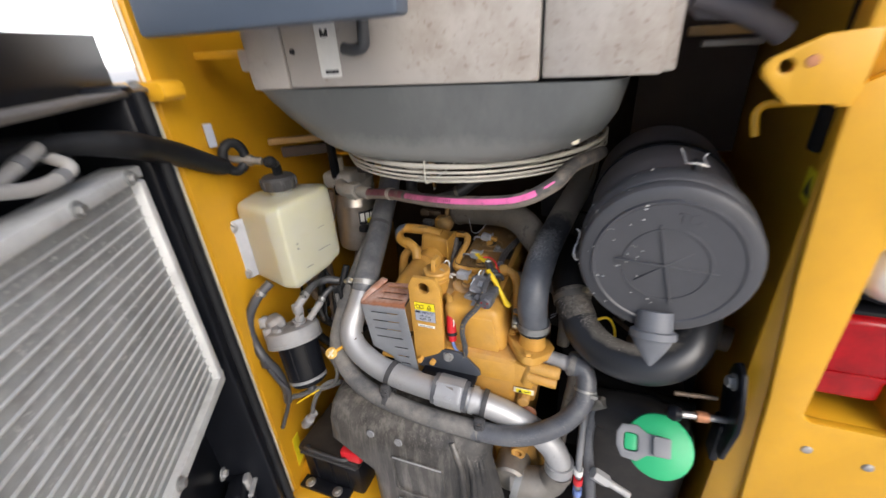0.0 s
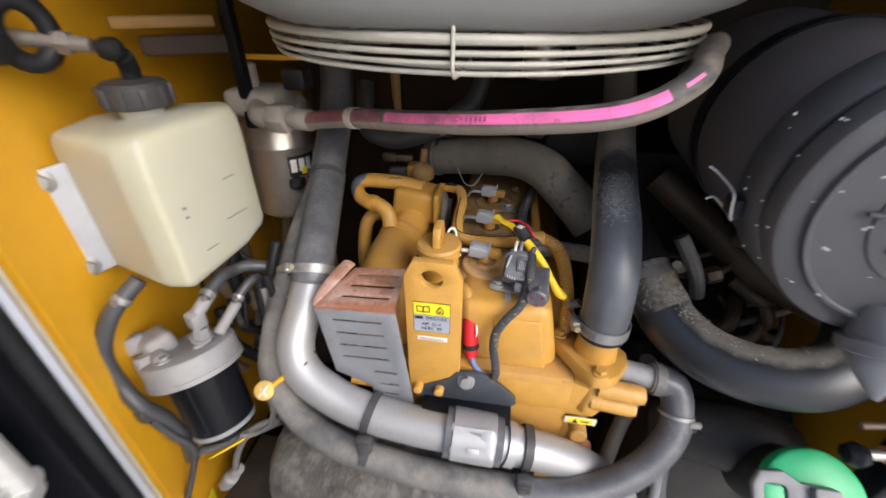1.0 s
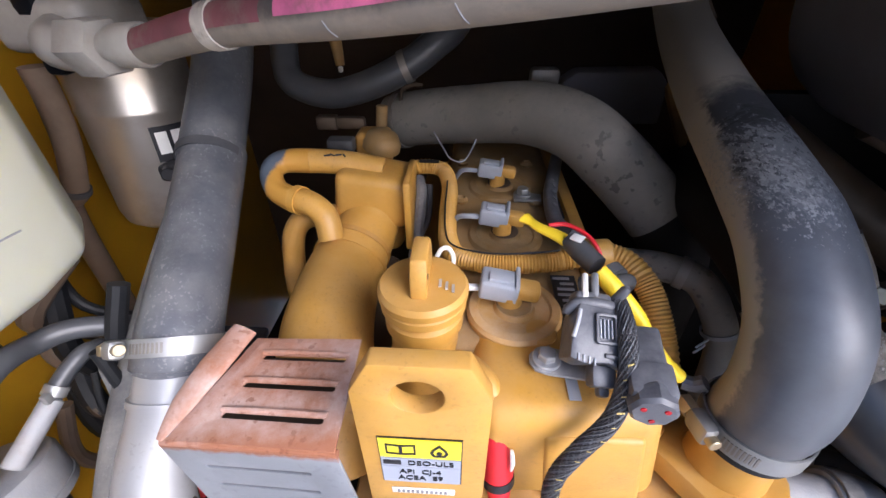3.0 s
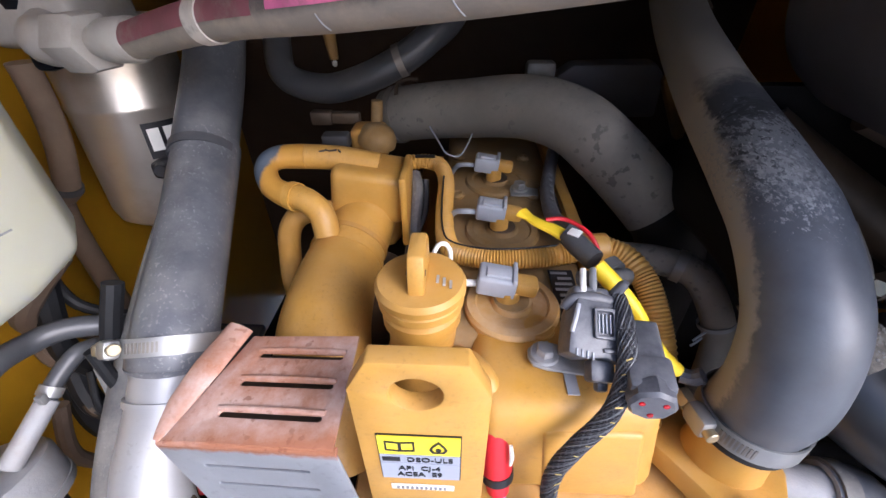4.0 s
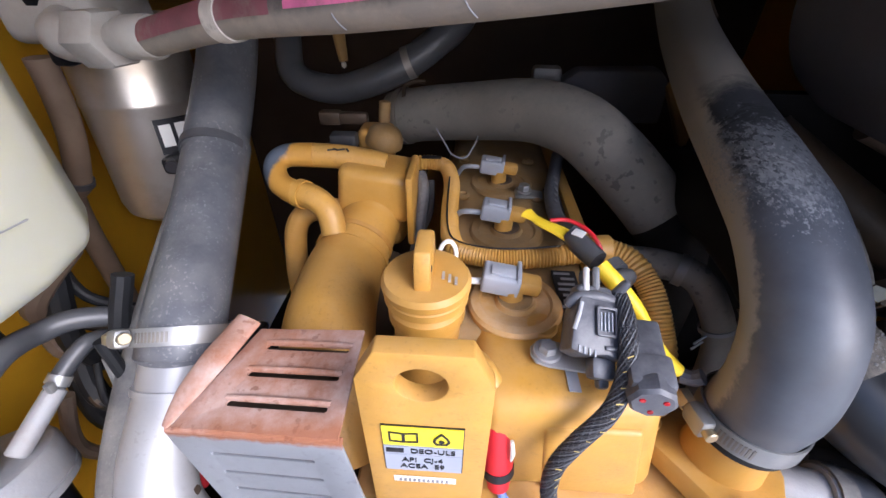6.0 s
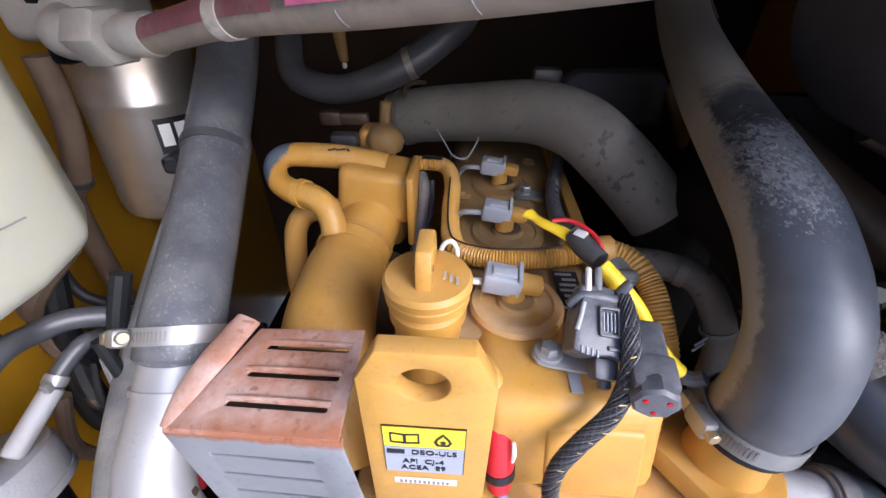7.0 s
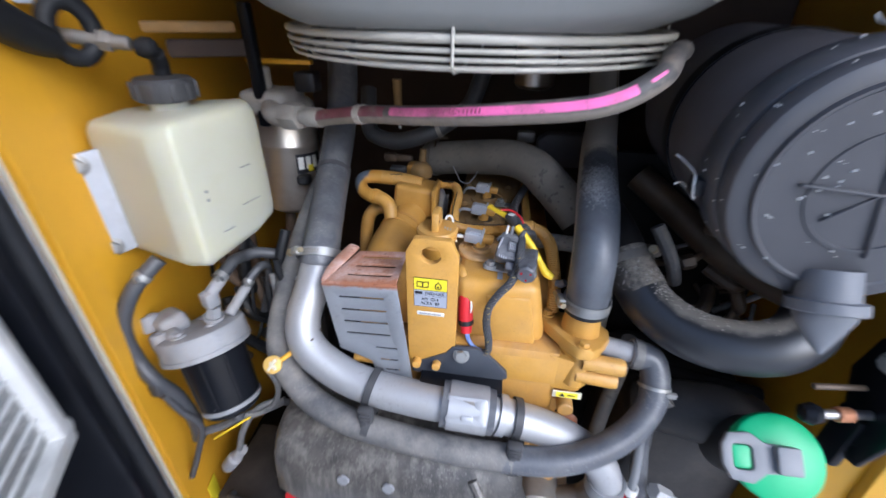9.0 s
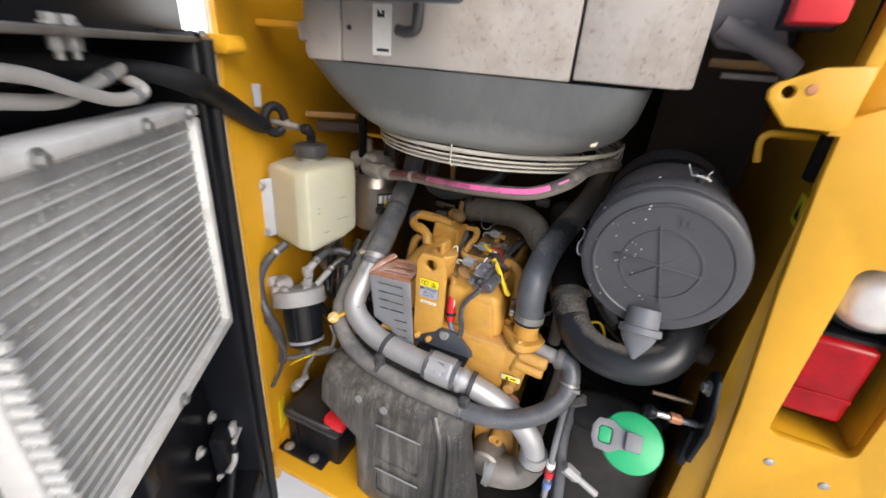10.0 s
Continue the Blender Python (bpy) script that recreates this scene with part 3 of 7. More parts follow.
part("hinge_lug", lug, M_PAINT, post, "yellow lug with a round pin hole")
part("lug_plug", lathe([(0, 0), (0.005, 0), (0.0042, 0.001), (0, 0.0012)], (0.159, 0.5018, 1.302), (0, -1, 0), 16), M_COPPER, post, "rusty plug")
for a, b in ((0.289, 0.846), (0.352, 0.838), (0.318, 1.163)):
    part("rivet", lathe([(0, 0), (0.0062, 0), (0.0055, 0.0016), (0.003, 0.0028), (0, 0.003)], (a, 0.527, b), (0, -1, 0), 16), M_STEEL, post, "steel rivet head")
# Added dark sheet; keeps the sky from showing behind the post.
part("body_side", box((0.42, 0.62, 1.45), (0.40, 0.02, 0.50), 0.004), M_DARK, post, "near-black sheet added behind the post to hide the sky")
part("lamp_recess", box((0.317, 0.600, 1.013), (0.12, 0.01, 0.27), 0.002), M_BLACK, post, "black back of the lamp recess")
part("recess_floor", box((0.317, 0.567, 0.8868), (0.110, 0.060, 0.006), 0.001), M_PAINT, post)
part("recess_side", box((0.3672, 0.567, 1.013), (0.006, 0.060, 0.25), 0.001), M_PAINT, post)
part("recess_side", box((0.2668, 0.572, 1.013), (0.006, 0.050, 0.25), 0.001), M_PAINT, post)

tail = thing("tail_lamp", (0.31, 0.575, 0.915), "red plastic tail lamp set in the yellow post", "tail lamp")
part("housing", box((0.310, 0.575, 0.978), (0.074, 0.030, 0.120), 0.005), M_BLACK, tail)
part("lens", box((0.309, 0.558, 0.977), (0.066, 0.022, 0.112), 0.007, segments=3), M_LENS_R, tail, "glossy red lens")
part("lens_rib", box((0.309, 0.5462, 0.957), (0.060, 0.0030, 0.007), 0.001), M_LENS_R, tail)
rev = thing("reversing_lamp", (0.318, 0.575, 1.045), "clear glass reversing lamp above the red tail lamp", "lamp")
part("lens", lathe([(0, -0.030), (0.022, -0.027), (0.036, -0.017), (0.041, -0.004), (0.041, 0.004), (0, 0.006)], (0.322, 0.575, 1.087), (0, 1, 0), 32), M_LENS_W, rev, "clear domed lens")
part("bezel", lathe([(0.041, -0.003), (0.045, -0.003), (0.045, 0.012), (0.0, 0.012)], (0.322, 0.575, 1.087), (0, 1, 0), 32), M_BLACK, rev)

part("hinge_block", prism([(-0.655, 1.283), (-0.560, 1.283), (-0.553, 1.290), (-0.553, 1.302), (-0.560, 1.309), (-0.655, 1.309)], (0, 0.505, 0), X, Z, 0.035, bevel=0.002), M_PAINT, wall_left, "yellow hinge block")
part("upper_bracket", box((-0.60, 0.66, 1.335), (0.12, 0.05, 0.012), 0.002, 20), M_PAINT, wall_left)
part("brown_panel", prism([(0.06, 1.10), (0.25, 1.10), (0.25, 1.55), (0.06, 1.55)], (0, 1.02, 0), X, Z, -0.01), M_BROWN, wall_right, "rusty brown inner panel")
part("cross_bar", box((0.136, 0.73, 1.325), (0.085, 0.02, 0.012), 0.003), M_GRIMY_DIM, wall_right)
part("cross_bar", box((0.146, 0.73, 1.310), (0.068, 0.02, 0.008), 0.002), M_STEELD, wall_right)
part("hook", tube([(0.225, 0.64, 1.249), (0.182, 0.634, 1.249), (0.170, 0.633, 1.246), (0.166, 0.633, 1.236), (0.171, 0.633, 1.213)], 0.0048, 12), M_PAINT, wall_right, "yellow bent hook")
part("warning_label", prism(rounded(0.042, 0.036, 0.003), (0.2175, 0.580, 1.172), (0.125, 0.99, 0), Z, -0.0006), M_YLABEL, wall_right, "yellow warning label with a black triangle")
part("warning_mark", prism([(-0.012, -0.010), (0.012, -0.010), (0.0, 0.011)], (0.2167, 0.580, 1.172), (0.125, 0.99, 0), Z, -0.0004), M_INK, wall_right)

# Added near-black sheet in place of the unlit depth behind the hose.
setting("wall_inner", prism([(-0.03, 0.36), (0.26, 0.36), (0.262, 1.02), (-0.03, 1.02)], (0, 0.83, 0), X, Z, -0.012), M_DARK, "near-black sheet added for the unlit depth behind the air hose")
red_lamp = thing("marker_lamp", (0.165, 0.56, 1.365), "red plastic marker lamp high on the post", "lamp")
part("lens", box((0.150, 0.545, 1.386), (0.044, 0.03, 0.055), 0.005), M_REDP, red_lamp)
part("base", box((0.150, 0.567, 1.386), (0.050, 0.015, 0.062), 0.003), M_BLACK, red_lamp)

# ---- the open door with the cooler ----
DA = Vector((-0.515, 0.857, 0))
DN = Vector((0.857, 0.515, 0))
P0 = Vector((-0.530, 0.358, 0))


def on_door(u, n, z):
    return P0 + DA * u + DN * n + Vector((0, 0, z))


door = thing("rear_door", on_door(0.10, -0.07, 0.30), "open black steel rear door with rubber seal beside the bay", "door", kind="structure")
ROT_D = Matrix((DA, DN.cross(Z) * 0 + DN, Z)).transposed()
part("panel", box(on_door(-0.20, -0.085, 0.80), (0.62, 0.03, 1.02), 0.006, ROT_D), M_BLACK, door)
part("edge_channel", box(on_door(0.072, -0.035, 0.80), (0.030, 0.10, 1.02), 0.008, ROT_D), M_BLACK, door)
part("seal", tube([on_door(0.083, 0.018, 0.31), on_door(0.083, 0.018, 0.80), on_door(0.083, 0.018, 1.30)], 0.009, 12), M_RUBBER_DARK, door, "black rubber bulb seal")
part("top_lip", box(on_door(-0.18, -0.028, 1.2995), (0.64, 0.086, 0.007), 0.002, ROT_D), M_STEELD, door, "scuffed steel lip along the top")
part("top_flange", box(on_door(-0.19, -0.036, 1.335), (0.66, 0.006, 0.068), 0.002, ROT_D), M_BLACK, door)
part("bottom_rail", box(on_door(-0.20, -0.03, 0.42), (0.60, 0.08, 0.05), 0.01, ROT_D), M_BLACK, door)
for u in (-0.182, -0.161, 0.120):
    part("bolt", bolt_mesh(on_door(u, 0.0, 1.3040), Z, 0.0065, 0.006, 1.4), M_ZINC, door, "zinc bolt head")
    part("bolt_nut", hexagon(on_door(u, 0.0, 1.284), on_door(u, 0.0, 1.296), 0.0070, rod(on_door(u, 0.0, 1.277), on_door(u, 0.0, 1.2985), 0.0040)), M_ZINC, door)
for u, z in ((0.045, 0.62), (0.05, 0.52), (-0.02, 0.60), (0.03, 0.47)):
    part("latch_bolt", bolt_mesh(on_door(u, -0.065, z), DN, 0.007, 0.007), M_CASTALU, door, "bright zinc bolt")
part("latch", box(on_door(0.03, -0.045, 0.55), (0.05, 0.03, 0.10), 0.006, ROT_D), M_BLACK, door)
part("striker", box(on_door(0.045, -0.028, 0.585), (0.020, 0.012, 0.030), 0.003, ROT_D), M_CASTALU, door, "bright steel striker")
part("striker_pin", rod(on_door(0.020, -0.020, 0.575), on_door(0.075, -0.020, 0.572), 0.005), M_CASTALU, door)
part("catch", tube([on_door(-0.015, -0.024, 0.535), on_door(0.004, -0.018, 0.540), on_door(0.014, -0.018, 0.553)], 0.006, 10), M_CASTALU, door, "bright steel catch")
part("latch_rod", tube([on_door(-0.10, -0.04, 0.36), on_door(-0.02, -0.03, 0.46), on_door(0.05, -0.03, 0.56)], 0.008, 10), M_BLACK, door)

cooler = thing("oil_cooler", on_door(-0.17, 0, 0.86), "dusty finned aluminium oil cooler on the open door", "oil cooler")
part("core", box(on_door(-0.162, -0.010, 1.0435), (0.353, 0.030, 0.327), 0.001, ROT_D), M_COREFIN, cooler, "grey fin mesh with dirt and dents")
part("top_tank", box(on_door(-0.160, -0.006, 1.2135), (0.372, 0.046, 0.0155), 0.004, ROT_D), M_COOLALU, cooler)
part("bottom_tank", box(on_door(-0.160, -0.006, 0.872), (0.372, 0.046, 0.018), 0.004, ROT_D), M_COOLALU, cooler)
part("end_plate", box(on_door(0.018, -0.006, 1.040), (0.016, 0.046, 0.328), 0.004, ROT_D), M_COOLALU, cooler)
part("end_plate", box(on_door(-0.342, -0.014, 1.040), (0.010, 0.030, 0.328), 0.003, ROT_D), M_COOLALU, cooler)
part("corner_ear", rod(on_door(0.026, -0.02, 0.873), on_door(0.026, 0.012, 0.873), 0.011), M_COOLALU, cooler)
part("bracket", box(on_door(-0.19, -0.045, 0.80), (0.03, 0.03, 0.14), 0.004, ROT_D), M_BLACK, cooler)
part("bracket", box(on_door(-0.02, -0.045, 0.84), (0.05, 0.03, 0.06), 0.004, ROT_D), M_BLACK, cooler)
for u, z in ((-0.009, 1.2135), (-0.112, 1.2125), (-0.262, 1.212), (-0.166, 0.877)):
    part("bolt", bolt_mesh(on_door(u, 0.0175, z), DN, 0.0062, 0.005, 1.5), M_ZINC, cooler, "zinc bolt")
fin_bm = box((0, 0, 0), (0.353, 0.010, 0.0017), 0.0)
fin_bm.transform(ROT_D.to_4x4())
fin_me = bpy.data.meshes.new("cooler_tube")
fin_bm.to_mesh(fin_me)
fin_bm.free()
fin_me.materials.append(M_COOLALU)
for i in range(22):
    f = new("cooler_tube", fin_me)
    f.parent = cooler
    f.location = on_door(-0.160, 0.0030, 0.894 + i * 0.0147) - PLACE[cooler]
tooth = box((0, 0, 0), (0.006, 0.016, 0.0065), 0.0)
tooth.transform(ROT_D.to_4x4())
tooth_me = bpy.data.meshes.new("fin_tooth")
tooth.to_mesh(tooth_me)
tooth.free()
tooth_me.materials.append(M_COOLALU)
for i in range(21):
    for u in (-0.339,):
        f = new("fin_tooth", tooth_me)
        f.parent = cooler
        f.location = on_door(u, 0.0045 if u > 0 else 0.010, 0.894 + i * 0.0147) - PLACE[cooler]

strut = thing("door_strut", on_door(0.0, -0.03, 1.24), "black rubber-sleeved door stay running to the yellow panel", "door stay")
part("sleeve", tube([on_door(-0.10, -0.03, 1.266), on_door(-0.05, -0.01, 1.264), (-0.515, 0.370, 1.250), (-0.545, 0.420, 1.232), (-0.575, 0.478, 1.208), (-0.598, 0.545, 1.174), (-0.602, 0.572, 1.162)], [0.007, 0.011, 0.016, 0.0175, 0.0175, 0.016, 0.013], 16), M_RUBBER_DARK, strut)
loop = []
for i in range(25):
    a = 2 * math.pi * i / 24
    loop.append(Vector((-0.604, 0.598, 1.172)) + Vector((0.35, 0.94, 0)) * 0.019 * math.cos(a) + Z * 0.025 * math.sin(a))
part("end_loop", tube(loop, 0.0085, 12, smooth=False), M_RUBBER_DARK, strut, "flat black strap loop")
part("end_stud", rod((-0.628, 0.600, 1.168), (-0.567, 0.622, 1.160), 0.0070), M_STEELD, strut, "dull steel stud")
part("stud_nut", hexagon((-0.592, 0.613, 1.163), (-0.582, 0.617, 1.162), 0.0105), M_STEELD, strut)
part("clevis", box((-0.6215, 0.578, 1.214), (0.004, 0.014, 0.040), 0.0015, -24), M_GLABEL, strut, "blue-grey zinc clip")

for path in ([(-0.46, 1.290), (-0.34, 1.282), (-0.2457, 1.270), (-0.2116, 1.2637), (-0.1708, 1.2512), (-0.1259, 1.2400), (-0.0850, 1.2390), (-0.0680, 1.2470), (-0.066, 1.262)], [(-0.46, 1.266), (-0.34, 1.258), (-0.2541, 1.2505), (-0.1825, 1.2425), (-0.1446, 1.2480), (-0.1032, 1.2580), (-0.073, 1.2666), (-0.05, 1.268)]):
    ln = thing("sleeved_line", on_door(-0.25, 0, 1.25), "pale grey sleeved line looped over the cooler", "hose", "sleeved lines on the door")
    back = 0.0 if path[0][1] > 1.28 else -0.016
    part("sleeve", tube([on_door(u, back - (0.03 if i > len(path) - 2 else 0), z) for i, (u, z) in enumerate(path)], 0.0066, 14), M_GREYCABLE, ln)
    u, z = path[-3]
    part("band", ring_band(on_door(u, back, z), on_door(path[-2][0], 0, path[-2][1]) - on_door(path[-4][0], 0, path[-4][1]), 0.0067, 0.012, 0.0008), M_GREYP, ln, "grey tape band")
solo("bundled_hose", tube([on_door(-0.30, -0.05, 1.262), on_door(-0.16, -0.045, 1.268), on_door(-0.06, -0.03, 1.262), on_door(0.0, -0.03, 1.256)], [0.014, 0.016, 0.012], 14), M_RUBBER_DARK, "black bundled hose behind the pale sleeved lines", "hose")
knob = thing("rubber_stop", (-0.556, 0.632, 1.150), "black rubber stop above the bottle cap", "rubber stop")
part("body", lathe([(0, -0.010), (0.008, -0.009), (0.0105, -0.003), (0.010, 0.006), (0.006, 0.010), (0, 0.011)], (-0.559, 0.632, 1.156), (0.9, 0.35, 0), 20), M_RUBBER_DARK, knob)
part("hose_tail", tube([(-0.557, 0.640, 1.150), (-0.562, 0.648, 1.138), (-0.5655, 0.650, 1.126)], 0.009, 14), M_RUBBER_DARK, knob)
rail = thing("tie_rail", (-0.60, 0.74, 1.14), "dull yellow cross rail behind the bottle", "rail")
part("bar", box((-0.588, 0.745, 1.171), (0.105, 0.018, 0.013), 0.003, 33), M_GRIMY_DIM, rail)
part("lower_bar", box((-0.575, 0.762, 1.146), (0.105, 0.014, 0.022), 0.004, 33), M_BROWN, rail, "rusty brown lower bar")
part("upright", box((-0.533, 0.785, 1.12), (0.016, 0.016, 0.16), 0.004), M_BLACK, rail)
hood = thing("hood_panel", (-0.40, 0.47, 1.36), "blue-grey painted lower edge of the raised hood", "hood", kind="structure")
part("panel", box((-0.372, 0.478, 1.442), (0.36, 0.03, 0.165), 0.006), M_BLUEGREY, hood)

# ---- cooling pack over the engine ----
pack = thing("radiator_pack", (-0.22, 0.82, 1.283), "dusty beige horizontal radiator pack above the engine", "radiator")
part("side_panel", box((-0.452, 0.572, 1.385), (0.066, 0.022, 0.2), 0.004), M_BEIGE, pack)
part("side_panel", box((-0.2435, 0.572, 1.3865), (0.345, 0.022, 0.2), 0.003), M_BEIGE, pack)
part("side_panel", box((-0.006, 0.572, 1.3895), (0.122, 0.022, 0.2), 0.003), M_BEIGE, pack)
part("core_block", box((-0.22, 0.84, 1.39), (0.58, 0.51, 0.2), 0.004), M_BEIGE, pack)
part("corner_tank", tube([(0.036, 0.60, 1.315), (0.040, 0.60, 1.36), (0.034, 0.60, 1.48)], 0.024, 16), M_BEIGE, pack)
part("corner_lug", box((0.040, 0.580, 1.305), (0.030, 0.024, 0.022), 0.004), M_BEIGE, pack)
part("corner_bracket", box((-0.497, 0.60, 1.325), (0.035, 0.05, 0.03), 0.004), M_BEIGE, pack)
part("corner_bracket", prism([(-0.505, 1.29), (-0.48, 1.285), (-0.48, 1.36), (-0.515, 1.36)], (0, 0.59, 0), X, Z, -0.02, bevel=0.002), M_BEIGE, pack)
part("side_valve", prism([(0.060, 1.395), (0.135, 1.395), (0.152, 1.345), (0.138, 1.333), (0.085, 1.338), (0.064, 1.360)], (0, 0.625, 0), X, Z, 0.014, bevel=0.003), M_ACBODY, pack)
part("side_pipe", tube([(0.08, 0.60, 1.36), (0.13, 0.60, 1.34), (0.165, 0.61, 1.32)], 0.012, 12), M_ACBODY, pack)
part("valve_nut", lathe([(0, 0), (0.013, 0), (0.014, 0.004), (0.010, 0.010), (0.004, 0.012), (0, 0.012)], (0.105, 0.610, 1.354), (0, -1, 0), 16), M_STEELD, pack)
part("screw", bolt_mesh((-0.402, 0.561, 1.333), (0, -1, 0), 0.003, 0.002, 1.2), M_INK, pack)
part("sticker", prism(rounded(0.032, 0.066, 0.002), (-0.345, 0.5605, 1.332), X, Z, 0.0006), M_WHITE, pack, "off-white sticker with dark print")
part("sticker_mark", prism([(-0.006, 0), (0.006, 0), (0.006, 0.009), (0.002, 0.009), (0.002, 0.005), (-0.002, 0.005), (-0.002, 0.009), (-0.006, 0.009)], (-0.347, 0.5597, 1.348), X, Z, 0.0003), M_INK, pack)
part("sticker_bar", box((-0.343, 0.5595, 1.306), (0.020, 0.0006, 0.004), 0), M_INK, pack)
part("hook", tube([(-0.28, 0.548, 1.40), (-0.28, 0.545, 1.35), (-0.283, 0.545, 1.335), (-0.297, 0.545, 1.331), (-0.312, 0.548, 1.333)], 0.0075, 12), M_RUBBER_SMOOTH, pack, "black rubber hook")

shroud = thing("fan_shroud", (-0.229, 0.83, 1.19), "smooth dark grey plastic fan shroud tapering to the guard", "fan shroud")
bm = bmesh.new()
loops = []
CX, CY = -0.229, 0.828
for z, hx, hr, hy, p in ((1.285, 0.272, 0.258, 0.268, 12), (1.270, 0.266, 0.256, 0.266, 10), (1.240, 0.248, 0.251, 0.263, 7), (1.214, 0.228, 0.239, 0.259, 5.2), (1.196, 0.206, 0.216, 0.256, 4.2), (1.186, 0.191, 0.195, 0.252, 3.5), (1.181, 0.182, 0.182, 0.244, 3.2)):
    lp = []
    for i in range(64):
        a = 2 * math.pi * i / 64
        c, s = math.cos(a), math.sin(a)
        lp.append(bm.verts.new((CX + (hr if c > 0 else hx) * math.copysign(abs(c) ** (2 / p), c), CY + hy * math.copysign(abs(s) ** (2 / p), s), z)))
    loops.append(lp)
for a, b in zip(loops, loops[1:]):
    for j in range(64):
        bm.faces.new((a[j], a[(j + 1) % 64], b[(j + 1) % 64], b[j]))
part("cone", bm, M_SHROUD, shroud, smooth=50)
part("chip", prism([(0, 0), (0.007, 0.002), (0.008, 0.008), (0.004, 0.010), (-0.002, 0.004)], (-0.030, 0.603, 1.206), X, Z, 0.004), M_SEAL, shroud, "pale chipped scar")

guard = thing("fan_guard", (-0.229, 0.83, 1.16), "cream painted wire fan guard of round rings", "fan guard")
for r, z, w in ((0.247, 1.1755, 0.0038), (0.2475, 1.1665, 0.0020), (0.246, 1.1595, 0.0018), (0.243, 1.1525, 0.0018), (0.222, 1.149, 0.0018), (0.18, 1.147, 0.0018)):
    pts = [(CX + r * 0.96 * math.cos(2 * math.pi * i / 72), CY + r * math.sin(2 * math.pi * i / 72), z) for i in range(73)]
    part("ring", tube(pts, w, 8, smooth=False), M_WIRE, guard)
for k in range(4):
    a = -math.pi / 2 + k * math.pi / 2
    c, s = math.cos(a), math.sin(a)
    part("stay", tube([(CX + 0.96 * r * c, CY + r * s, z) for r, z in ((0.250, 1.184), (0.2505, 1.167), (0.246, 1.151), (0.20, 1.146), (0.12, 1.145))], 0.0015, 8), M_WIRE, guard)
fan = thing("cooling_fan", (-0.229, 0.83, 1.19), "black plastic cooling fan above the guard", "fan")
part("hub", lathe([(0, 0), (0.06, 0), (0.06, 0.04), (0, 0.04)], (CX, CY, 1.192), Z, 24), M_PLASTIC, fan)
for k in range(7):
    a = 2 * math.pi * k / 7 + 0.3
    m = Matrix.Rotation(a, 3, 'Z') @ Matrix.Rotation(radians(25), 3, 'X')
    part("blade", box(Vector((CX, CY, 1.212)) + m @ Vector((0.115, 0, 0)), (0.115, 0.055, 0.004), 0.0015, m), M_PLASTIC, fan)


# ---- left side: bottle, filters, lines ----
bottle = thing("coolant_bottle", (-0.535, 0.60, 0.945), "cream translucent plastic coolant bottle bolted to the panel", "expansion tank")
plan = [(-0.632, 0.592), (-0.530, 0.558), (-0.503, 0.563), (-0.486, 0.650), (-0.486, 0.688), (-0.505, 0.712), (-0.610, 0.715), (-0.645, 0.650)]
bm = bmesh.new()
cen = Vector((sum(p[0] for p in plan) / 8, sum(p[1] for p in plan) / 8, 0))
levels = [(0.0, 0.86), (0.007, 0.97), (0.018, 1.0), (0.130, 1.0), (0.150, 0.985), (0.160, 0.93), (0.163, 0.80)]
lps = []
for h, k in levels:
    lp = []
    for px, py in plan:
        q = cen + (Vector((px, py, 0)) - cen) * k
        low = 0.927 + 0.16 * max(0, (py - 0.60)) - 0.06 * max(0, -0.56 - px)
        top = 1.088 + 0.10 * max(0, px + 0.58)
        lp.append(bm.verts.new((q.x, q.y, low + (top - low) * h / 0.163)))
    lps.append(lp)
for a, b in zip(lps, lps[1:]):
    for j in range(8):
        bm.faces.new((a[j], a[(j + 1) % 8], b[(j + 1) % 8], b[j]))
bm.faces.new(lps[0][::-1])
bm.faces.new(lps[-1])
bmesh.ops.recalc_face_normals(bm, faces=bm.faces[:])
bmesh.ops.bevel(bm, geom=[e for e in bm.edges if e.calc_face_angle(0) > 0.5], offset=0.0048, segments=3, affect='EDGES', profile=0.5)
part("tank", bm, M_CREAM, bottle, smooth=60)
part("neck", rod((-0.5655, 0.648, 1.085), (-0.5655, 0.648, 1.106), 0.021, 24), M_CREAM, bottle)
bm = lathe([(0, 0), (0.0295, 0), (0.031, 0.003), (0.031, 0.020), (0.028, 0.024), (0.012, 0.026), (0, 0.026)], (-0.5655, 0.648, 1.101), Z, 30)
cap = part("cap", bm, M_PLASTIC, bottle, "black ribbed screw cap")
for i in range(10):
    a = 2 * math.pi * i / 10
    part("cap_rib", box((-0.5655 + 0.031 * math.cos(a), 0.648 + 0.031 * math.sin(a), 1.112), (0.005, 0.007, 0.019), 0.0015, math.degrees(a)), M_PLASTIC, cap)
NB = Vector((0.905, -0.425, 0)).normalized()
flange = prism([(-0.020, -0.064), (0.034, -0.060), (0.034, 0.064), (-0.020, 0.060), (-0.024, 0.052), (-0.024, -0.056)], (-0.6265, 0.567, 0.995), NB.cross(Z) * -1, Z, -0.006, bevel=0.002)
part("flange", flange, M_CONN, bottle, "pale grey mounting flange")
for z in (1.045, 0.945):
    part("bolt", bolt_mesh((-0.6300, 0.5665, z), (0.75, -0.65, 0.05), 0.0085, 0.006, 1.5), M_ZINC, bottle, "zinc flange bolt")
for y, z, a in ((0.642, 1.030, 0.016), (0.640, 0.986, 0.030), (0.598, 0.966, 0.016)):
    part("level_mark", box((-0.4918 + (y - 0.60) * 0.19, y, z), (0.0008, a, 0.0009), 0, -11), M_GREYP, bottle, "dark moulded level line")
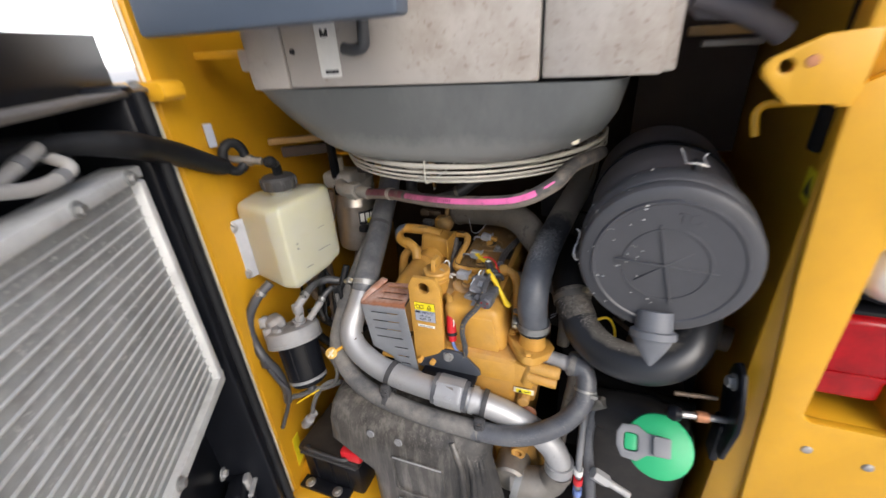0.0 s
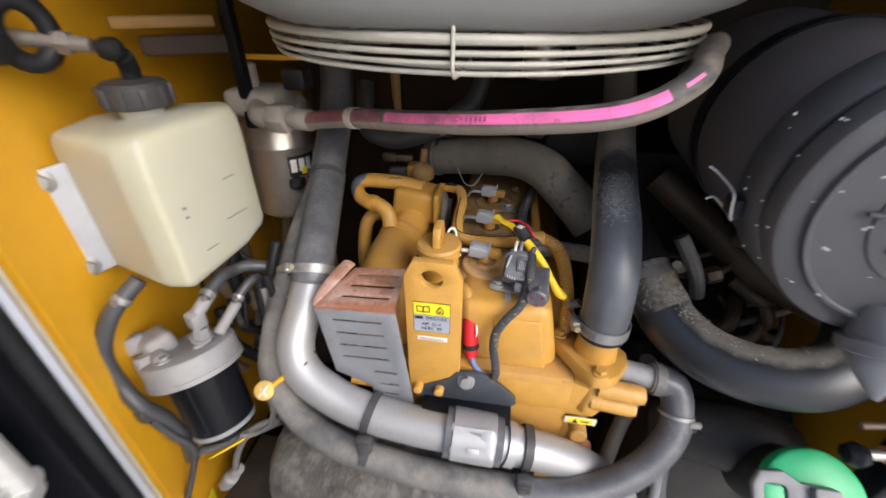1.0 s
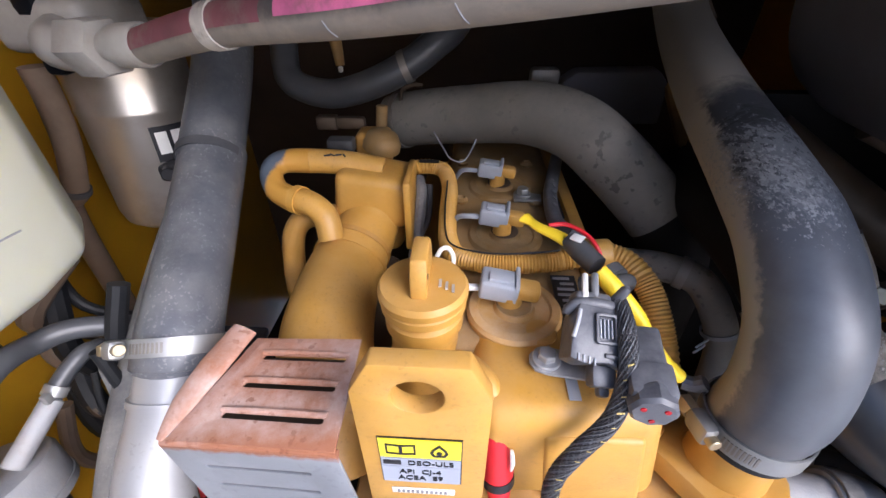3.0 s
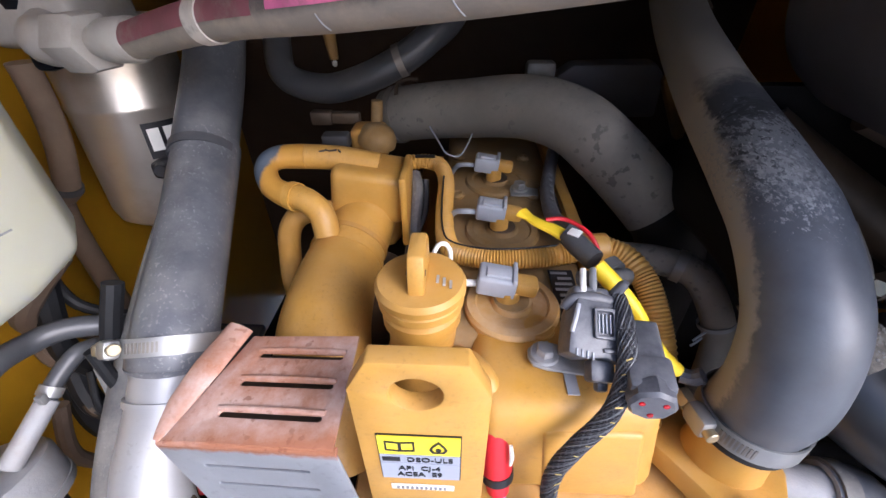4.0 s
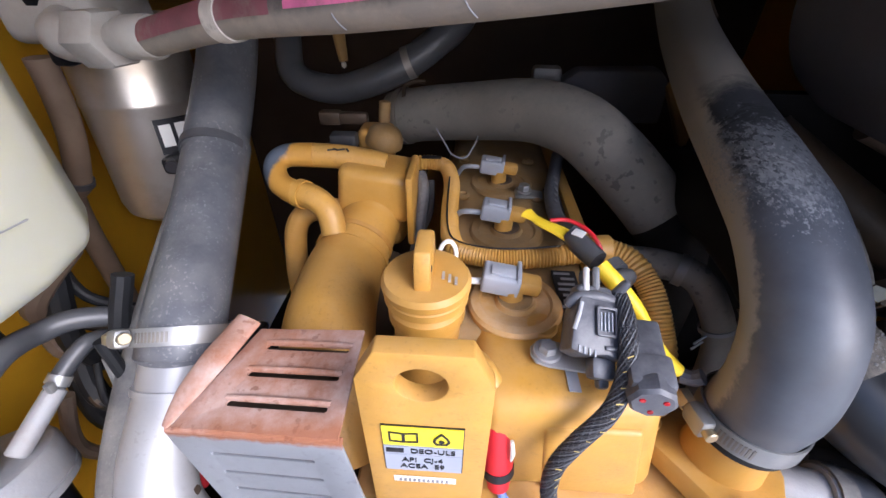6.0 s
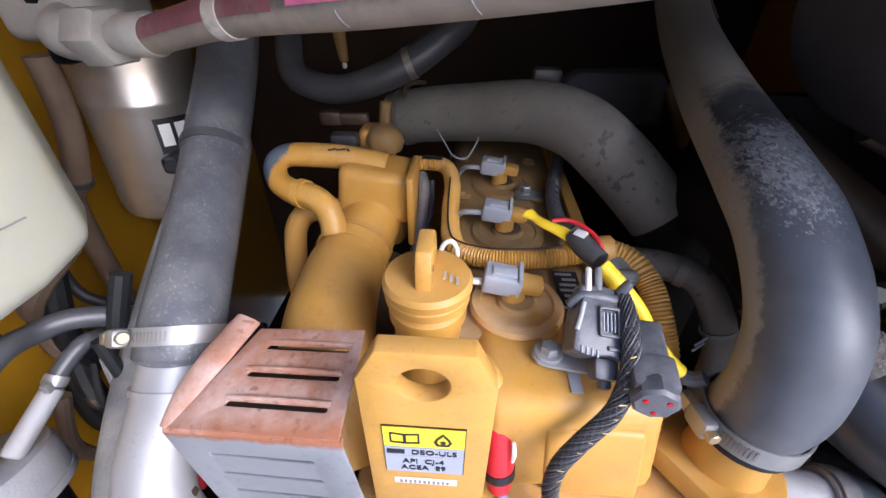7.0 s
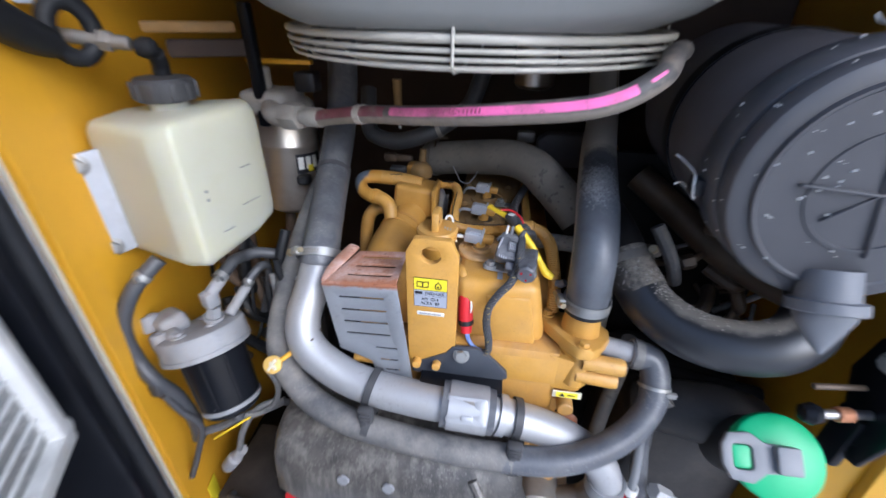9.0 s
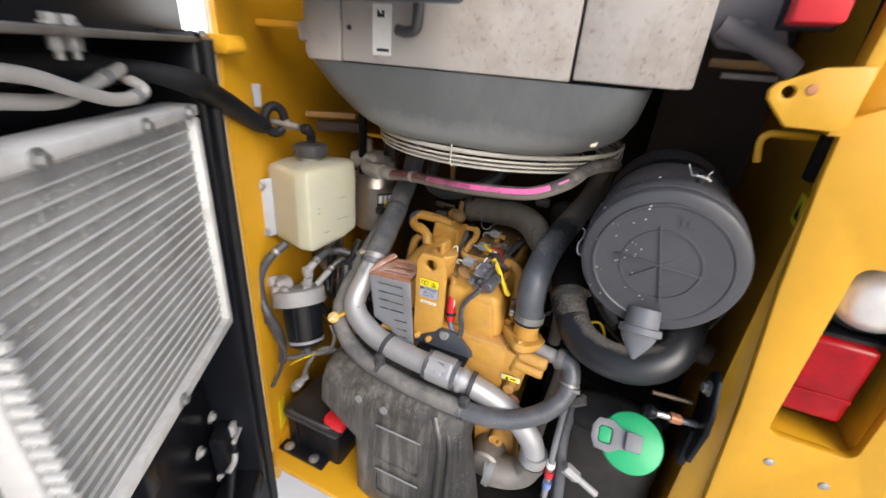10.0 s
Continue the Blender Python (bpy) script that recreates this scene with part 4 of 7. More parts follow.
for z in (1.018, 1.008):
    part("scuff", box((-0.4985, 0.585, z), (0.0012, 0.004, 0.003), 0.0004, -15), M_GREYP, bottle)

ff = thing("fuel_filter", (-0.535, 0.56, 0.70), "fuel water separator with dusty cast head and black bowl", "fuel filter")
AX = Vector((-0.036, 0.030, 0.115)).normalized()
FB = Vector((-0.518, 0.545, 0.710))
part("bowl", lathe([(0, 0), (0.030, 0), (0.036, 0.005), (0.037, 0.012), (0.0365, 0.016), (0.0385, 0.018), (0.0395, 0.055), (0.041, 0.092), (0, 0.092)], FB, AX, 36), M_BLACK, ff, "dusty black ribbed bowl")
part("bowl_ring", ring_band(FB + AX * 0.014, AX, 0.0372, 0.006, 0.0018), M_GREYP, ff)
HB = FB + AX * 0.092
HO = HB - Vector((0.004, 0, 0))
part("head", lathe([(0, 0), (0.049, 0), (0.0535, 0.003), (0.0545, 0.006), (0.0545, 0.028), (0.0525, 0.032), (0.046, 0.0345), (0.020, 0.036), (0, 0.036)], HO, AX, 44), M_HEAD, ff, "dusty cast aluminium head")
part("head_rim", ring_band(HO + AX * 0.005, AX, 0.0540, 0.006, 0.0016), M_HEAD, ff)
for x, y, z, rad_ in ((-0.616, 0.560, 0.822, 0.0125), (-0.584, 0.538, 0.816, 0.0105), (-0.545, 0.526, 0.810, 0.0090)):
    part("lug", lathe([(0, 0), (rad_ * 0.9, 0), (rad_, 0.004), (rad_, 0.020), (rad_ * 0.85, 0.022), (rad_ * 0.5, 0.022), (rad_ * 0.45, 0.014), (0, 0.014)], (x, y, z), AX, 22), M_HEAD, ff, "ringed casting lug")
hr = Matrix.Rotation(radians(-17), 3, 'Y') @ Matrix.Rotation(radians(-28), 3, 'Z')
part("head_block", box((-0.598, 0.572, 0.829), (0.050, 0.036, 0.028), 0.009, hr, segments=3), M_HEAD, ff, "cast mounting block")
part("head_web", box((-0.576, 0.550, 0.828), (0.036, 0.018, 0.020), 0.006, hr, segments=3), M_HEAD, ff)


def on_head(deg, r, h):
    """A place on the filter head: degrees round from the front, towards the panel positive."""
    a = radians(deg)
    d = Vector((-math.sin(a), -math.cos(a), 0))
    d = (d - AX * d.dot(AX)).normalized()
    return HO + d * r + AX * h


for deg, r, rad_ in ((70, 0.036, 0.0085), (150, 0.030, 0.0095), (8, 0.030, 0.0075), (-70, 0.030, 0.008)):
    p = on_head(deg, r, 0.0352)
    part("head_recess", lathe([(0, -0.0025), (rad_ * 0.55, -0.0025), (rad_ * 0.62, 0.003), (rad_ * 0.9, 0.003), (rad_, 0.0015), (rad_ * 1.05, -0.004)], p, AX, 20), M_HEAD, ff, "ringed casting boss")
for deg in (-10, 65):
    p = on_head(deg, 0.040, 0.0355)
    part("screw", bolt_mesh(p, AX, 0.0055, 0.004, 1.5), M_HEAD, ff)
part("banjo", hexagon((-0.535, 0.573, 0.828), (-0.529, 0.577, 0.862), 0.0095), M_HEAD, ff, "hexagon banjo bolt")
part("banjo_washer", ring_band((-0.532, 0.575, 0.846), (0.006, 0.004, 0.034), 0.0100, 0.004, 0.0024), M_HEAD, ff)
part("elbow_block", box((-0.528, 0.574, 0.876), (0.018, 0.018, 0.022), 0.004, Matrix.Rotation(radians(-20), 3, 'Z')), M_HEAD, ff, "square elbow fitting")
part("outlet", rod((-0.527, 0.575, 0.882), (-0.521, 0.600, 0.896), 0.0080), M_HEAD, ff)
part("outlet", rod((-0.522, 0.590, 0.838), (-0.516, 0.630, 0.858), 0.0070), M_HEAD, ff)
for k in range(3):
    q0 = FB + AX * (0.034 + 0.012 * k) + Vector((0.018, -0.0345 - 0.0006 * k, 0))
    part("bowl_print", box(q0, (0.022 - 0.004 * k, 0.0008, 0.0010), 0, 27), M_GREYP, ff)
for deg in (-60, -20, 20, 60, 100):
    a = radians(deg)
    d = Vector((-math.sin(a), -math.cos(a), 0))
    d = (d - AX * d.dot(AX)).normalized()
    part("bowl_rib", tube([FB + AX * 0.020 + d * 0.0385, FB + AX * 0.088 + d * 0.0408], 0.0014, 6), M_BLACK, ff)
part("drain", rod(FB - AX * 0.018, FB + AX * 0.002, 0.009), M_PLASTIC, ff)
for path, r_, words in (([(-0.523, 0.590, 0.894), (-0.521, 0.602, 0.898), (-0.519, 0.622, 0.904), (-0.521, 0.645, 0.897), (-0.507, 0.665, 0.893), (-0.47, 0.69, 0.875), (-0.45, 0.73, 0.85)], 0.0078, "black rubber fuel hose leaving the filter head"),
                        ([(-0.517, 0.625, 0.856), (-0.514, 0.640, 0.866), (-0.508, 0.655, 0.874), (-0.506, 0.664, 0.872), (-0.507, 0.672, 0.863), (-0.512, 0.675, 0.830), (-0.536, 0.680, 0.774)], 0.0062, "thin black fuel hose hanging behind the filter"),
                        ([(-0.575, 0.570, 0.932), (-0.594, 0.540, 0.905), (-0.606, 0.520, 0.865), (-0.602, 0.515, 0.820), (-0.585, 0.512, 0.785), (-0.580, 0.525, 0.745), (-0.575, 0.53, 0.690), (-0.580, 0.53, 0.650)], 0.0092, "dusty black hose running down the yellow panel")):
    fh = thing("fuel_hose", path[0], words, "hose", "fuel hoses")
    part("tube", tube(path, r_, 14), M_RUBBER_SMOOTH, fh)
    sp = smooth_path(path, 8)
    part("clip", ring_band(sp[5], sp[6] - sp[4], r_, 0.007, 0.0014), M_ZINC, fh, "small zinc spring clip")
    part("clip_ear", box(sp[5] + Vector((0.004, -r_ - 0.003, 0.004)), (0.005, 0.005, 0.008), 0.001), M_ZINC, fh)
solo("wiring_lead", tube([(-0.57, 0.535, 0.66), (-0.545, 0.54, 0.67), (-0.52, 0.545, 0.685), (-0.49, 0.56, 0.69), (-0.46, 0.575, 0.70)], 0.006, 10), M_RUBBER_DUSTY, "dusty wiring lead under the filter bowl", "wire")
solo("wiring_lead", tube([(-0.531, 0.540, 0.619), (-0.520, 0.546, 0.655), (-0.500, 0.556, 0.690), (-0.475, 0.565, 0.705), (-0.455, 0.58, 0.69)], 0.0048, 10), M_RUBBER_DUSTY, "dusty wiring lead under the filter bowl", "wire")
solo("wiring_lead", tube([(-0.583, 0.512, 0.760), (-0.572, 0.516, 0.725), (-0.560, 0.522, 0.690), (-0.575, 0.518, 0.640), (-0.592, 0.505, 0.590)], 0.0045, 10), M_PLASTIC, "black wiring lead tied to the fuel hose", "wire")
solo("wiring_lead", tube([(-0.475, 0.575, 0.76), (-0.462, 0.570, 0.735), (-0.470, 0.56, 0.705), (-0.505, 0.550, 0.690), (-0.545, 0.54, 0.700)], 0.0040, 10), M_RUBBER_DUSTY, "dusty wiring lead curling under the filter", "wire")
gap = thing("gap_harness", (-0.47, 0.66, 0.70), "dark tangle of wires with red leads beside the fuel filter", "wiring loom")
for pts, r_, mat in (([(-0.470, 0.640, 0.90), (-0.462, 0.632, 0.84), (-0.470, 0.625, 0.78), (-0.455, 0.61, 0.73), (-0.46, 0.60, 0.68)], 0.0045, M_RUBBER_DARK), ([(-0.480, 0.665, 0.86), (-0.468, 0.650, 0.82), (-0.452, 0.640, 0.78), (-0.448, 0.625, 0.73)], 0.0035, M_REDP), ([(-0.478, 0.655, 0.84), (-0.474, 0.640, 0.80), (-0.463, 0.628, 0.755)], 0.0022, M_REDP), ([(-0.486, 0.65, 0.87), (-0.478, 0.635, 0.83), (-0.480, 0.62, 0.79), (-0.470, 0.60, 0.75)], 0.005, M_RUBBER_DUSTY)):
    part("lead", tube(pts, r_, 10), mat, gap)
part("coupler", rod((-0.468, 0.602, 0.795), (-0.462, 0.596, 0.772), 0.008), M_DUSTBROWN, gap, "brown grimy coupler")
random.seed(14)
for k in range(26):
    x, y, z = random.uniform(-0.60, -0.465), random.uniform(0.655, 0.715), random.uniform(0.68, 0.90)
    a, ln = random.choice((-1, 1)) * random.uniform(0.5, 1.5), random.uniform(0.03, 0.075)
    q = [(x - ln * 0.6 * math.cos(a), y + 0.012, z - ln * math.sin(a)), (x + random.uniform(-0.012, 0.012), y - 0.006, z), (x + ln * 0.6 * math.cos(a), y + 0.016, z + ln * math.sin(a))]
    part("lead", tube(q, random.choice((0.003, 0.0045, 0.007, 0.010)), 10), random.choice((M_RUBBER_DARK, M_GREASE, M_DUSTBROWN, M_RUBBER_DARK, M_TANK)), gap)
solo("wire_clip", box((-0.584, 0.508, 0.776), (0.014, 0.012, 0.020), 0.003), M_PLASTIC, "black plastic clip on the hose", "clip")
solo("yellow_wire", tube([(-0.56, 0.535, 0.645), (-0.53, 0.535, 0.672), (-0.50, 0.545, 0.692)], 0.0016, 8), M_WIREY, "thin yellow wire under the fuel filter", "wire")
solo("lead_connector", lathe([(0, 0), (0.007, 0), (0.011, 0.008), (0.011, 0.034), (0.008, 0.038), (0.008, 0.060), (0, 0.060)], (-0.562, 0.537, 0.570), (0.035, 0.004, 0.048), 14), M_HEAD, "grey grimy plug on a lead", "connector")
part("panel_label", prism([(-0.022, -0.040), (0.016, -0.050), (0.022, 0.030), (-0.014, 0.045)], (-0.612, 0.541, 0.470), (-0.425, 0.905, 0), Z, 0.0008), M_YLABEL, wall_left, "small yellow warning label")

tap = thing("drain_tap", (-0.43, 0.54, 0.81), "small yellow drain tap with a round cream handle", "valve")
part("stem", rod((-0.430, 0.536, 0.819), (-0.412, 0.552, 0.829), 0.0032, 12), M_PAINT, tap)
part("handle", lathe([(0, 0), (0.0105, 0), (0.0112, 0.002), (0.010, 0.004), (0.005, 0.006), (0, 0.006)], (-0.433, 0.534, 0.819), (0.25, -0.75, 0.6), 20), M_TAPHANDLE, tap, "yellowed round handle with a raised cross")
for a in (20, 110):
    part("cross", box((-0.4315, 0.5293, 0.8228), (0.017, 0.003, 0.004), 0.001, Matrix.Rotation(radians(-18), 3, 'Z') @ Matrix.Rotation(radians(-38), 3, 'X') @ Matrix.Rotation(radians(a), 3, 'Y')), M_SEAL, tap)
part("body", box((-0.40, 0.565, 0.835), (0.03, 0.03, 0.03), 0.006), M_GREASE, tap)

can = thing("filter_canister", (-0.542, 0.846, 0.88), "brushed steel spin-on filter canister with a black and white label", "oil filter")
CA = Vector((0.0, 0.012, 0.17)).normalized()
CB = Vector((-0.542, 0.846, 0.882))
part("shell", lathe([(0, 0), (0.038, 0.001), (0.047, 0.008), (0.0500, 0.020), (0.0500, 0.112), (0.0508, 0.114), (0.0508, 0.117), (0.0500, 0.119), (0.0500, 0.158), (0, 0.158)], CB, CA, 44), M_CAN, can)
part("head", lathe([(0, 0), (0.047, 0), (0.049, 0.004), (0.049, 0.020), (0.042, 0.028), (0, 0.03)], CB + CA * 0.158, CA, 36), M_FITTING, can, "cast aluminium filter head")
part("head_port", box((-0.530, 0.812, 1.072), (0.075, 0.070, 0.036), 0.010, segments=3), M_FITTING, can)
part("head_stud", rod((-0.540, 0.81, 1.082), (-0.540, 0.81, 1.120), 0.012), M_FITTING, can)
part("switch", box((-0.470, 0.81, 1.102), (0.032, 0.03, 0.028), 0.005), M_INK, can, "black pressure switch")
part("mount_bar", box((-0.515, 0.82, 1.126), (0.10, 0.012, 0.006), 0.001), M_PAINT, can, "yellow mounting strip")


def on_can(a, h, out=0.0505):
    """A place on the canister's side: a degrees round from the front, h metres up."""
    u = Vector((math.sin(radians(a)), -math.cos(radians(a)), 0))
    u = (u - CA * u.dot(CA)).normalized()
    return CB + CA * h + u * out, u


def can_patch(a0, a1, h0, h1, out):
    bm = bmesh.new()
    rows = [[bm.verts.new(on_can(a0 + (a1 - a0) * i / 8, h, out)[0]) for i in range(9)] for h in (h0, h1)]
    for i in range(8):
        bm.faces.new((rows[0][i], rows[0][i + 1], rows[1][i + 1], rows[1][i]))
    return bm


part("label", can_patch(38, 96, 0.072, 0.104, 0.0504), M_INK, can, "black label with white and yellow shapes")
for a in (47, 62, 77):
    part("label_mark", can_patch(a - 5.5, a + 5.5, 0.079, 0.099, 0.0507), M_WHITE, can)
part("label_wedge", can_patch(60, 72, 0.074, 0.085, 0.0511), M_YLABEL, can)
part("clip", box(on_can(47, 0.064, 0.056)[0], (0.02, 0.02, 0.016), 0.004), M_INK, can, "black plastic clip")
part("clip_knob", rod(on_can(43, 0.066, 0.058)[0], on_can(40, 0.066, 0.070)[0], 0.006, 14), M_INK, can)

pink = thing("hydraulic_hose", (-0.47, 0.72, 1.05), "dirty black hydraulic hose with a bright pink stripe", "hose")
PP = [(-0.425, 0.7340, 1.0685), (-0.353, 0.696, 1.085), (-0.27, 0.652, 1.097), (-0.184, 0.614, 1.111), (-0.10, 0.599, 1.1255), (-0.052, 0.6120, 1.148), (-0.031, 0.655, 1.163), (-0.003, 0.720, 1.162), (0.006, 0.79, 1.15)]
part("hose", tube(PP, 0.0104, 20, 10), M_DIRTYHOSE, pink)


def stripe(points, r, half, mat, name, label, face=Vector((0, -0.86, 0.51))):
    bm = bmesh.new()
    path = smooth_path(points, 10)
    rows = []
    for i, c in enumerate(path):
        t = (path[min(i + 1, len(path) - 1)] - path[max(i - 1, 0)]).normalized()
        d = (face - t * face.dot(t)).normalized()
        s = t.cross(d)
        rows.append([bm.verts.new(c + (d * math.cos(k * half / 2) + s * math.sin(k * half / 2)) * r) for k in (-2, -1, 0, 1, 2)])
    for a, b in zip(rows, rows[1:]):
        for j in range(4):
            bm.faces.new((a[j], a[j + 1], b[j + 1], b[j]))
    return part(name, bm, mat, pink, label)


full = smooth_path(PP, 10)
stripe(full[1:17:2], 0.0107, 0.60, M_PINKDULL, "stripe", "dull maroon end of the stripe")
stripe(full[16:26:1], 0.0107, 0.46, M_PINKWORN, "stripe", "worn start of the pink stripe")
stripe(full[25:46:2], 0.0107, 0.42, M_PINK, "stripe", "bright pink stripe")
stripe(full[47:51:1], 0.0107, 0.14, M_PINK, "stripe", "thin pink print")
part("sleeve", ring_band((-0.353, 0.696, 1.085), (0.155, -0.082, 0.0285), 0.0106, 0.011, 0.0008), M_WORNBAND, pink, "worn white band")


def on_stripe(s):
    """A place on the stripe, s steps along the hose, with its directions along and out."""
    k = int(s)
    p = full[k] + (full[k + 1] - full[k]) * (s - k)
    t = (full[k + 1] - full[k]).normalized()
    d = Vector((0, -0.86, 0.51))
    return p, t, (d - t * d.dot(t)).normalized()


for k, letter in enumerate("MSHA IC-"):
    p, t, d = on_stripe(21.8 + 0.54 * k)
    if letter != " ":
        text_mesh(letter, 0.0078, p + d * 0.0108, t, d.cross(t), M_PRINT, "lettering", pink)
for k in range(5):
    p, t, d = on_stripe(26.1 + 0.46 * k)
    part("print_bar", box(p + d * 0.0108, (0.0020, 0.0005, 0.0046), 0, Matrix((t, -d, t.cross(-d))).transposed()), M_PRINT, pink)
for s in (18.5, 24.5):
    p, t, d = on_stripe(s)
    e = d.cross(t)
    part("scratch", tube([p + (d * math.cos(a) - e * math.sin(a)) * 0.0105 + t * 0.003 * a for a in (0.75, 1.0, 1.25, 1.5)], 0.0003, 6), M_GREYP, pink, "thin pale scratch")
part("ferrule", lathe([(0, 0), (0.0095, 0), (0.0095, 0.010), (0.0125, 0.014), (0.0128, 0.038), (0.0115, 0.040), (0, 0.040)], (-0.458, 0.747, 1.066), (0.031, -0.012, 0.003), 24), M_FITTING, pink, "pale crimped ferrule")
part("nut", hexagon((-0.486, 0.756, 1.064), (-0.456, 0.746, 1.066), 0.0190), M_FITTING, pink, "pale hexagon nut")
part("elbow", tube([(-0.48, 0.754, 1.064), (-0.505, 0.762, 1.064), (-0.520, 0.790, 1.068)], 0.0150, 16), M_FITTING, pink)

# ---- hoses and pipes round the engine ----
left_hose = thing("charge_air_hose", (-0.41, 0.70, 0.90), "dusty black rubber hose clamped to the bare pipe", "hose", "large rubber hoses")
part("lower_hose", tube([(-0.4015, 0.6275, 0.909), (-0.4030, 0.642, 0.924), (-0.417, 0.709, 0.953), (-0.426, 0.768, 0.988)], [0.0262, 0.0240, 0.0236, 0.0236], 28, 10), M_RUBBER, left_hose)
part("upper_hose", tube([(-0.426, 0.757, 0.981), (-0.4355, 0.831, 1.036), (-0.445, 0.88, 1.085), (-0.45, 0.91, 1.16), (-0.44, 0.92, 1.24)], 0.0232, 28, 10), M_RUBBER, left_hose)
part("lip", ring_band((-0.4265, 0.762, 0.9845), (-0.009, 0.059, 0.038), 0.0236, 0.007, 0.0012), M_RUBBER_SMOOTH, left_hose)
hose_clamp((-0.4025, 0.635, 0.917), (-0.10, 0.69, 0.71), 0.0283, (-0.50, -0.80, 0.20), "worm-drive hose clamp on the charge air hose", 0.0105)

pipe = thing("charge_air_pipe", (-0.22, 0.55, 0.60), "bare aluminium pipe bending round the front of the engine", "pipe")
part("pipe", tube([(-0.4030, 0.638, 0.919), (-0.4055, 0.609, 0.887), (-0.410, 0.580, 0.855), (-0.400, 0.562, 0.832), (-0.372, 0.551, 0.813), (-0.325, 0.543, 0.796), (-0.256, 0.537, 0.790), (-0.194, 0.536, 0.787),
                   (-0.145, 0.539, 0.777), (-0.095, 0.546, 0.756), (-0.048, 0.553, 0.722), (-0.018, 0.553, 0.690), (-0.006, 0.552, 0.655), (-0.006, 0.552, 0.62)], 0.0215, 30, 8), M_ALU, pipe)
part("bead", ring_band((-0.4052, 0.613, 0.892), (0.002, -0.67, -0.74), 0.0208, 0.004, 0.002), M_ALU, pipe)
part("pipe_collar", ring_band((-0.006, 0.552, 0.655), (0, 0, 1), 0.0212, 0.02, 0.004), M_ALU, pipe)
part("lower_coupling", tube([(-0.006, 0.552, 0.64), (-0.018, 0.55, 0.608), (-0.045, 0.545, 0.594), (-0.085, 0.54, 0.588)], [0.024, 0.027, 0.030, 0.031], 24), M_STEELD, pipe, "cast lower coupling")
part("coupling_ring", ring_band((-0.074, 0.5415, 0.589), (1, -0.12, -0.12), 0.0310, 0.012, 0.002), M_ZINC, pipe, "bright clamp ring")
part("coupling_ring", ring_band((-0.0065, 0.552, 0.636), (0.1, 0.0, 1), 0.0242, 0.012, 0.0016), M_STEELD, pipe)

sleeve = thing("pipe_sleeve_clamp", (-0.194, 0.536, 0.76), "wide pale zinc band clamp round the bare pipe", "pipe clamp")
SA = Vector((0.058, 0.0015, -0.005))
part("band", ring_band((-0.194, 0.536, 0.788), SA, 0.0265, 0.046, 0.0018), M_ALU, sleeve)
part("liner", ring_band((-0.194, 0.536, 0.788), SA, 0.0213, 0.062, 0.0055), M_RUBBER, sleeve, "black rubber liner")
SN = Vector((0, -0.74, 0.67))
sv = SN.cross(X)
part("shell_plate", prism(rounded(0.046, 0.030, 0.003), Vector((-0.194, 0.536, 0.788)) + SN * 0.0272, X, -sv, 0.0022, holes=[rounded(0.015, 0.015, 0.002, cx=0.001, cy=-0.003)], bevel=0.0005), M_ALU, sleeve)
part("window", prism(rounded(0.017, 0.017, 0.001, cx=0.001, cy=-0.003), Vector((-0.194, 0.536, 0.788)) + SN * 0.0270, X, -sv, 0.0004), M_STEELD, sleeve)
part("tongue", prism(rounded(0.013, 0.006, 0.001, cx=0.001, cy=0.008), Vector((-0.194, 0.536, 0.788)) + SN * 0.0290, X, -sv, 0.0025, bevel=0.0005), M_ALU, sleeve)
part("rolled_edge", rod((-0.217, 0.5275, 0.8140), (-0.171, 0.5275, 0.8110), 0.0030, 10), M_ALU, sleeve)
part("end_ring", ring_band((-0.155, 0.5375, 0.781), (0.05, 0.003, -0.012), 0.0215, 0.010, 0.0028), M_ALU, sleeve)

hose2 = thing("coolant_hose", (-0.2, 0.54, 0.72), "dusty grey rubber hose strapped below the bare pipe", "hose", "large rubber hoses")
part("upper_run", tube([(-0.452, 0.800, 0.965), (-0.456, 0.755, 0.940), (-0.460, 0.690, 0.893), (-0.457, 0.617, 0.842), (-0.445, 0.570, 0.803), (-0.405, 0.540, 0.772), (-0.350, 0.520, 0.758), (-0.28, 0.512, 0.749), (-0.21, 0.508, 0.745), (-0.137, 0.508, 0.744)], 0.0165, 24, 8), M_RUBBER_DUSTY, hose2)
part("bend", tube([(-0.150, 0.508, 0.744), (-0.137, 0.508, 0.744), (-0.09, 0.512, 0.745), (-0.045, 0.525, 0.752), (-0.005, 0.545, 0.770), (0.019, 0.566, 0.796), (0.0225, 0.584, 0.822), (0.016, 0.5955, 0.841), (0.004, 0.5975, 0.8455), (-0.006, 0.598, 0.8465)], 0.0164, 24, 8), M_RUBBER, hose2, "cleaner black bend")
part("cuff", ring_band((-0.002, 0.5978, 0.8462), (1, -0.05, -0.1), 0.0164, 0.010, 0.0016), M_RUBBER_DUSTY, hose2, "thick dusty cuff at the outlet")
part("spring_clip", ring_band((0.0222, 0.580, 0.816), (0.05, 0.5, 0.86), 0.0166, 0.004, 0.0016), M_ZINC, hose2, "zinc spring clip")
part("spring_ear", box((0.036, 0.566, 0.818), (0.012, 0.005, 0.007), 0.001), M_ZINC, hose2)
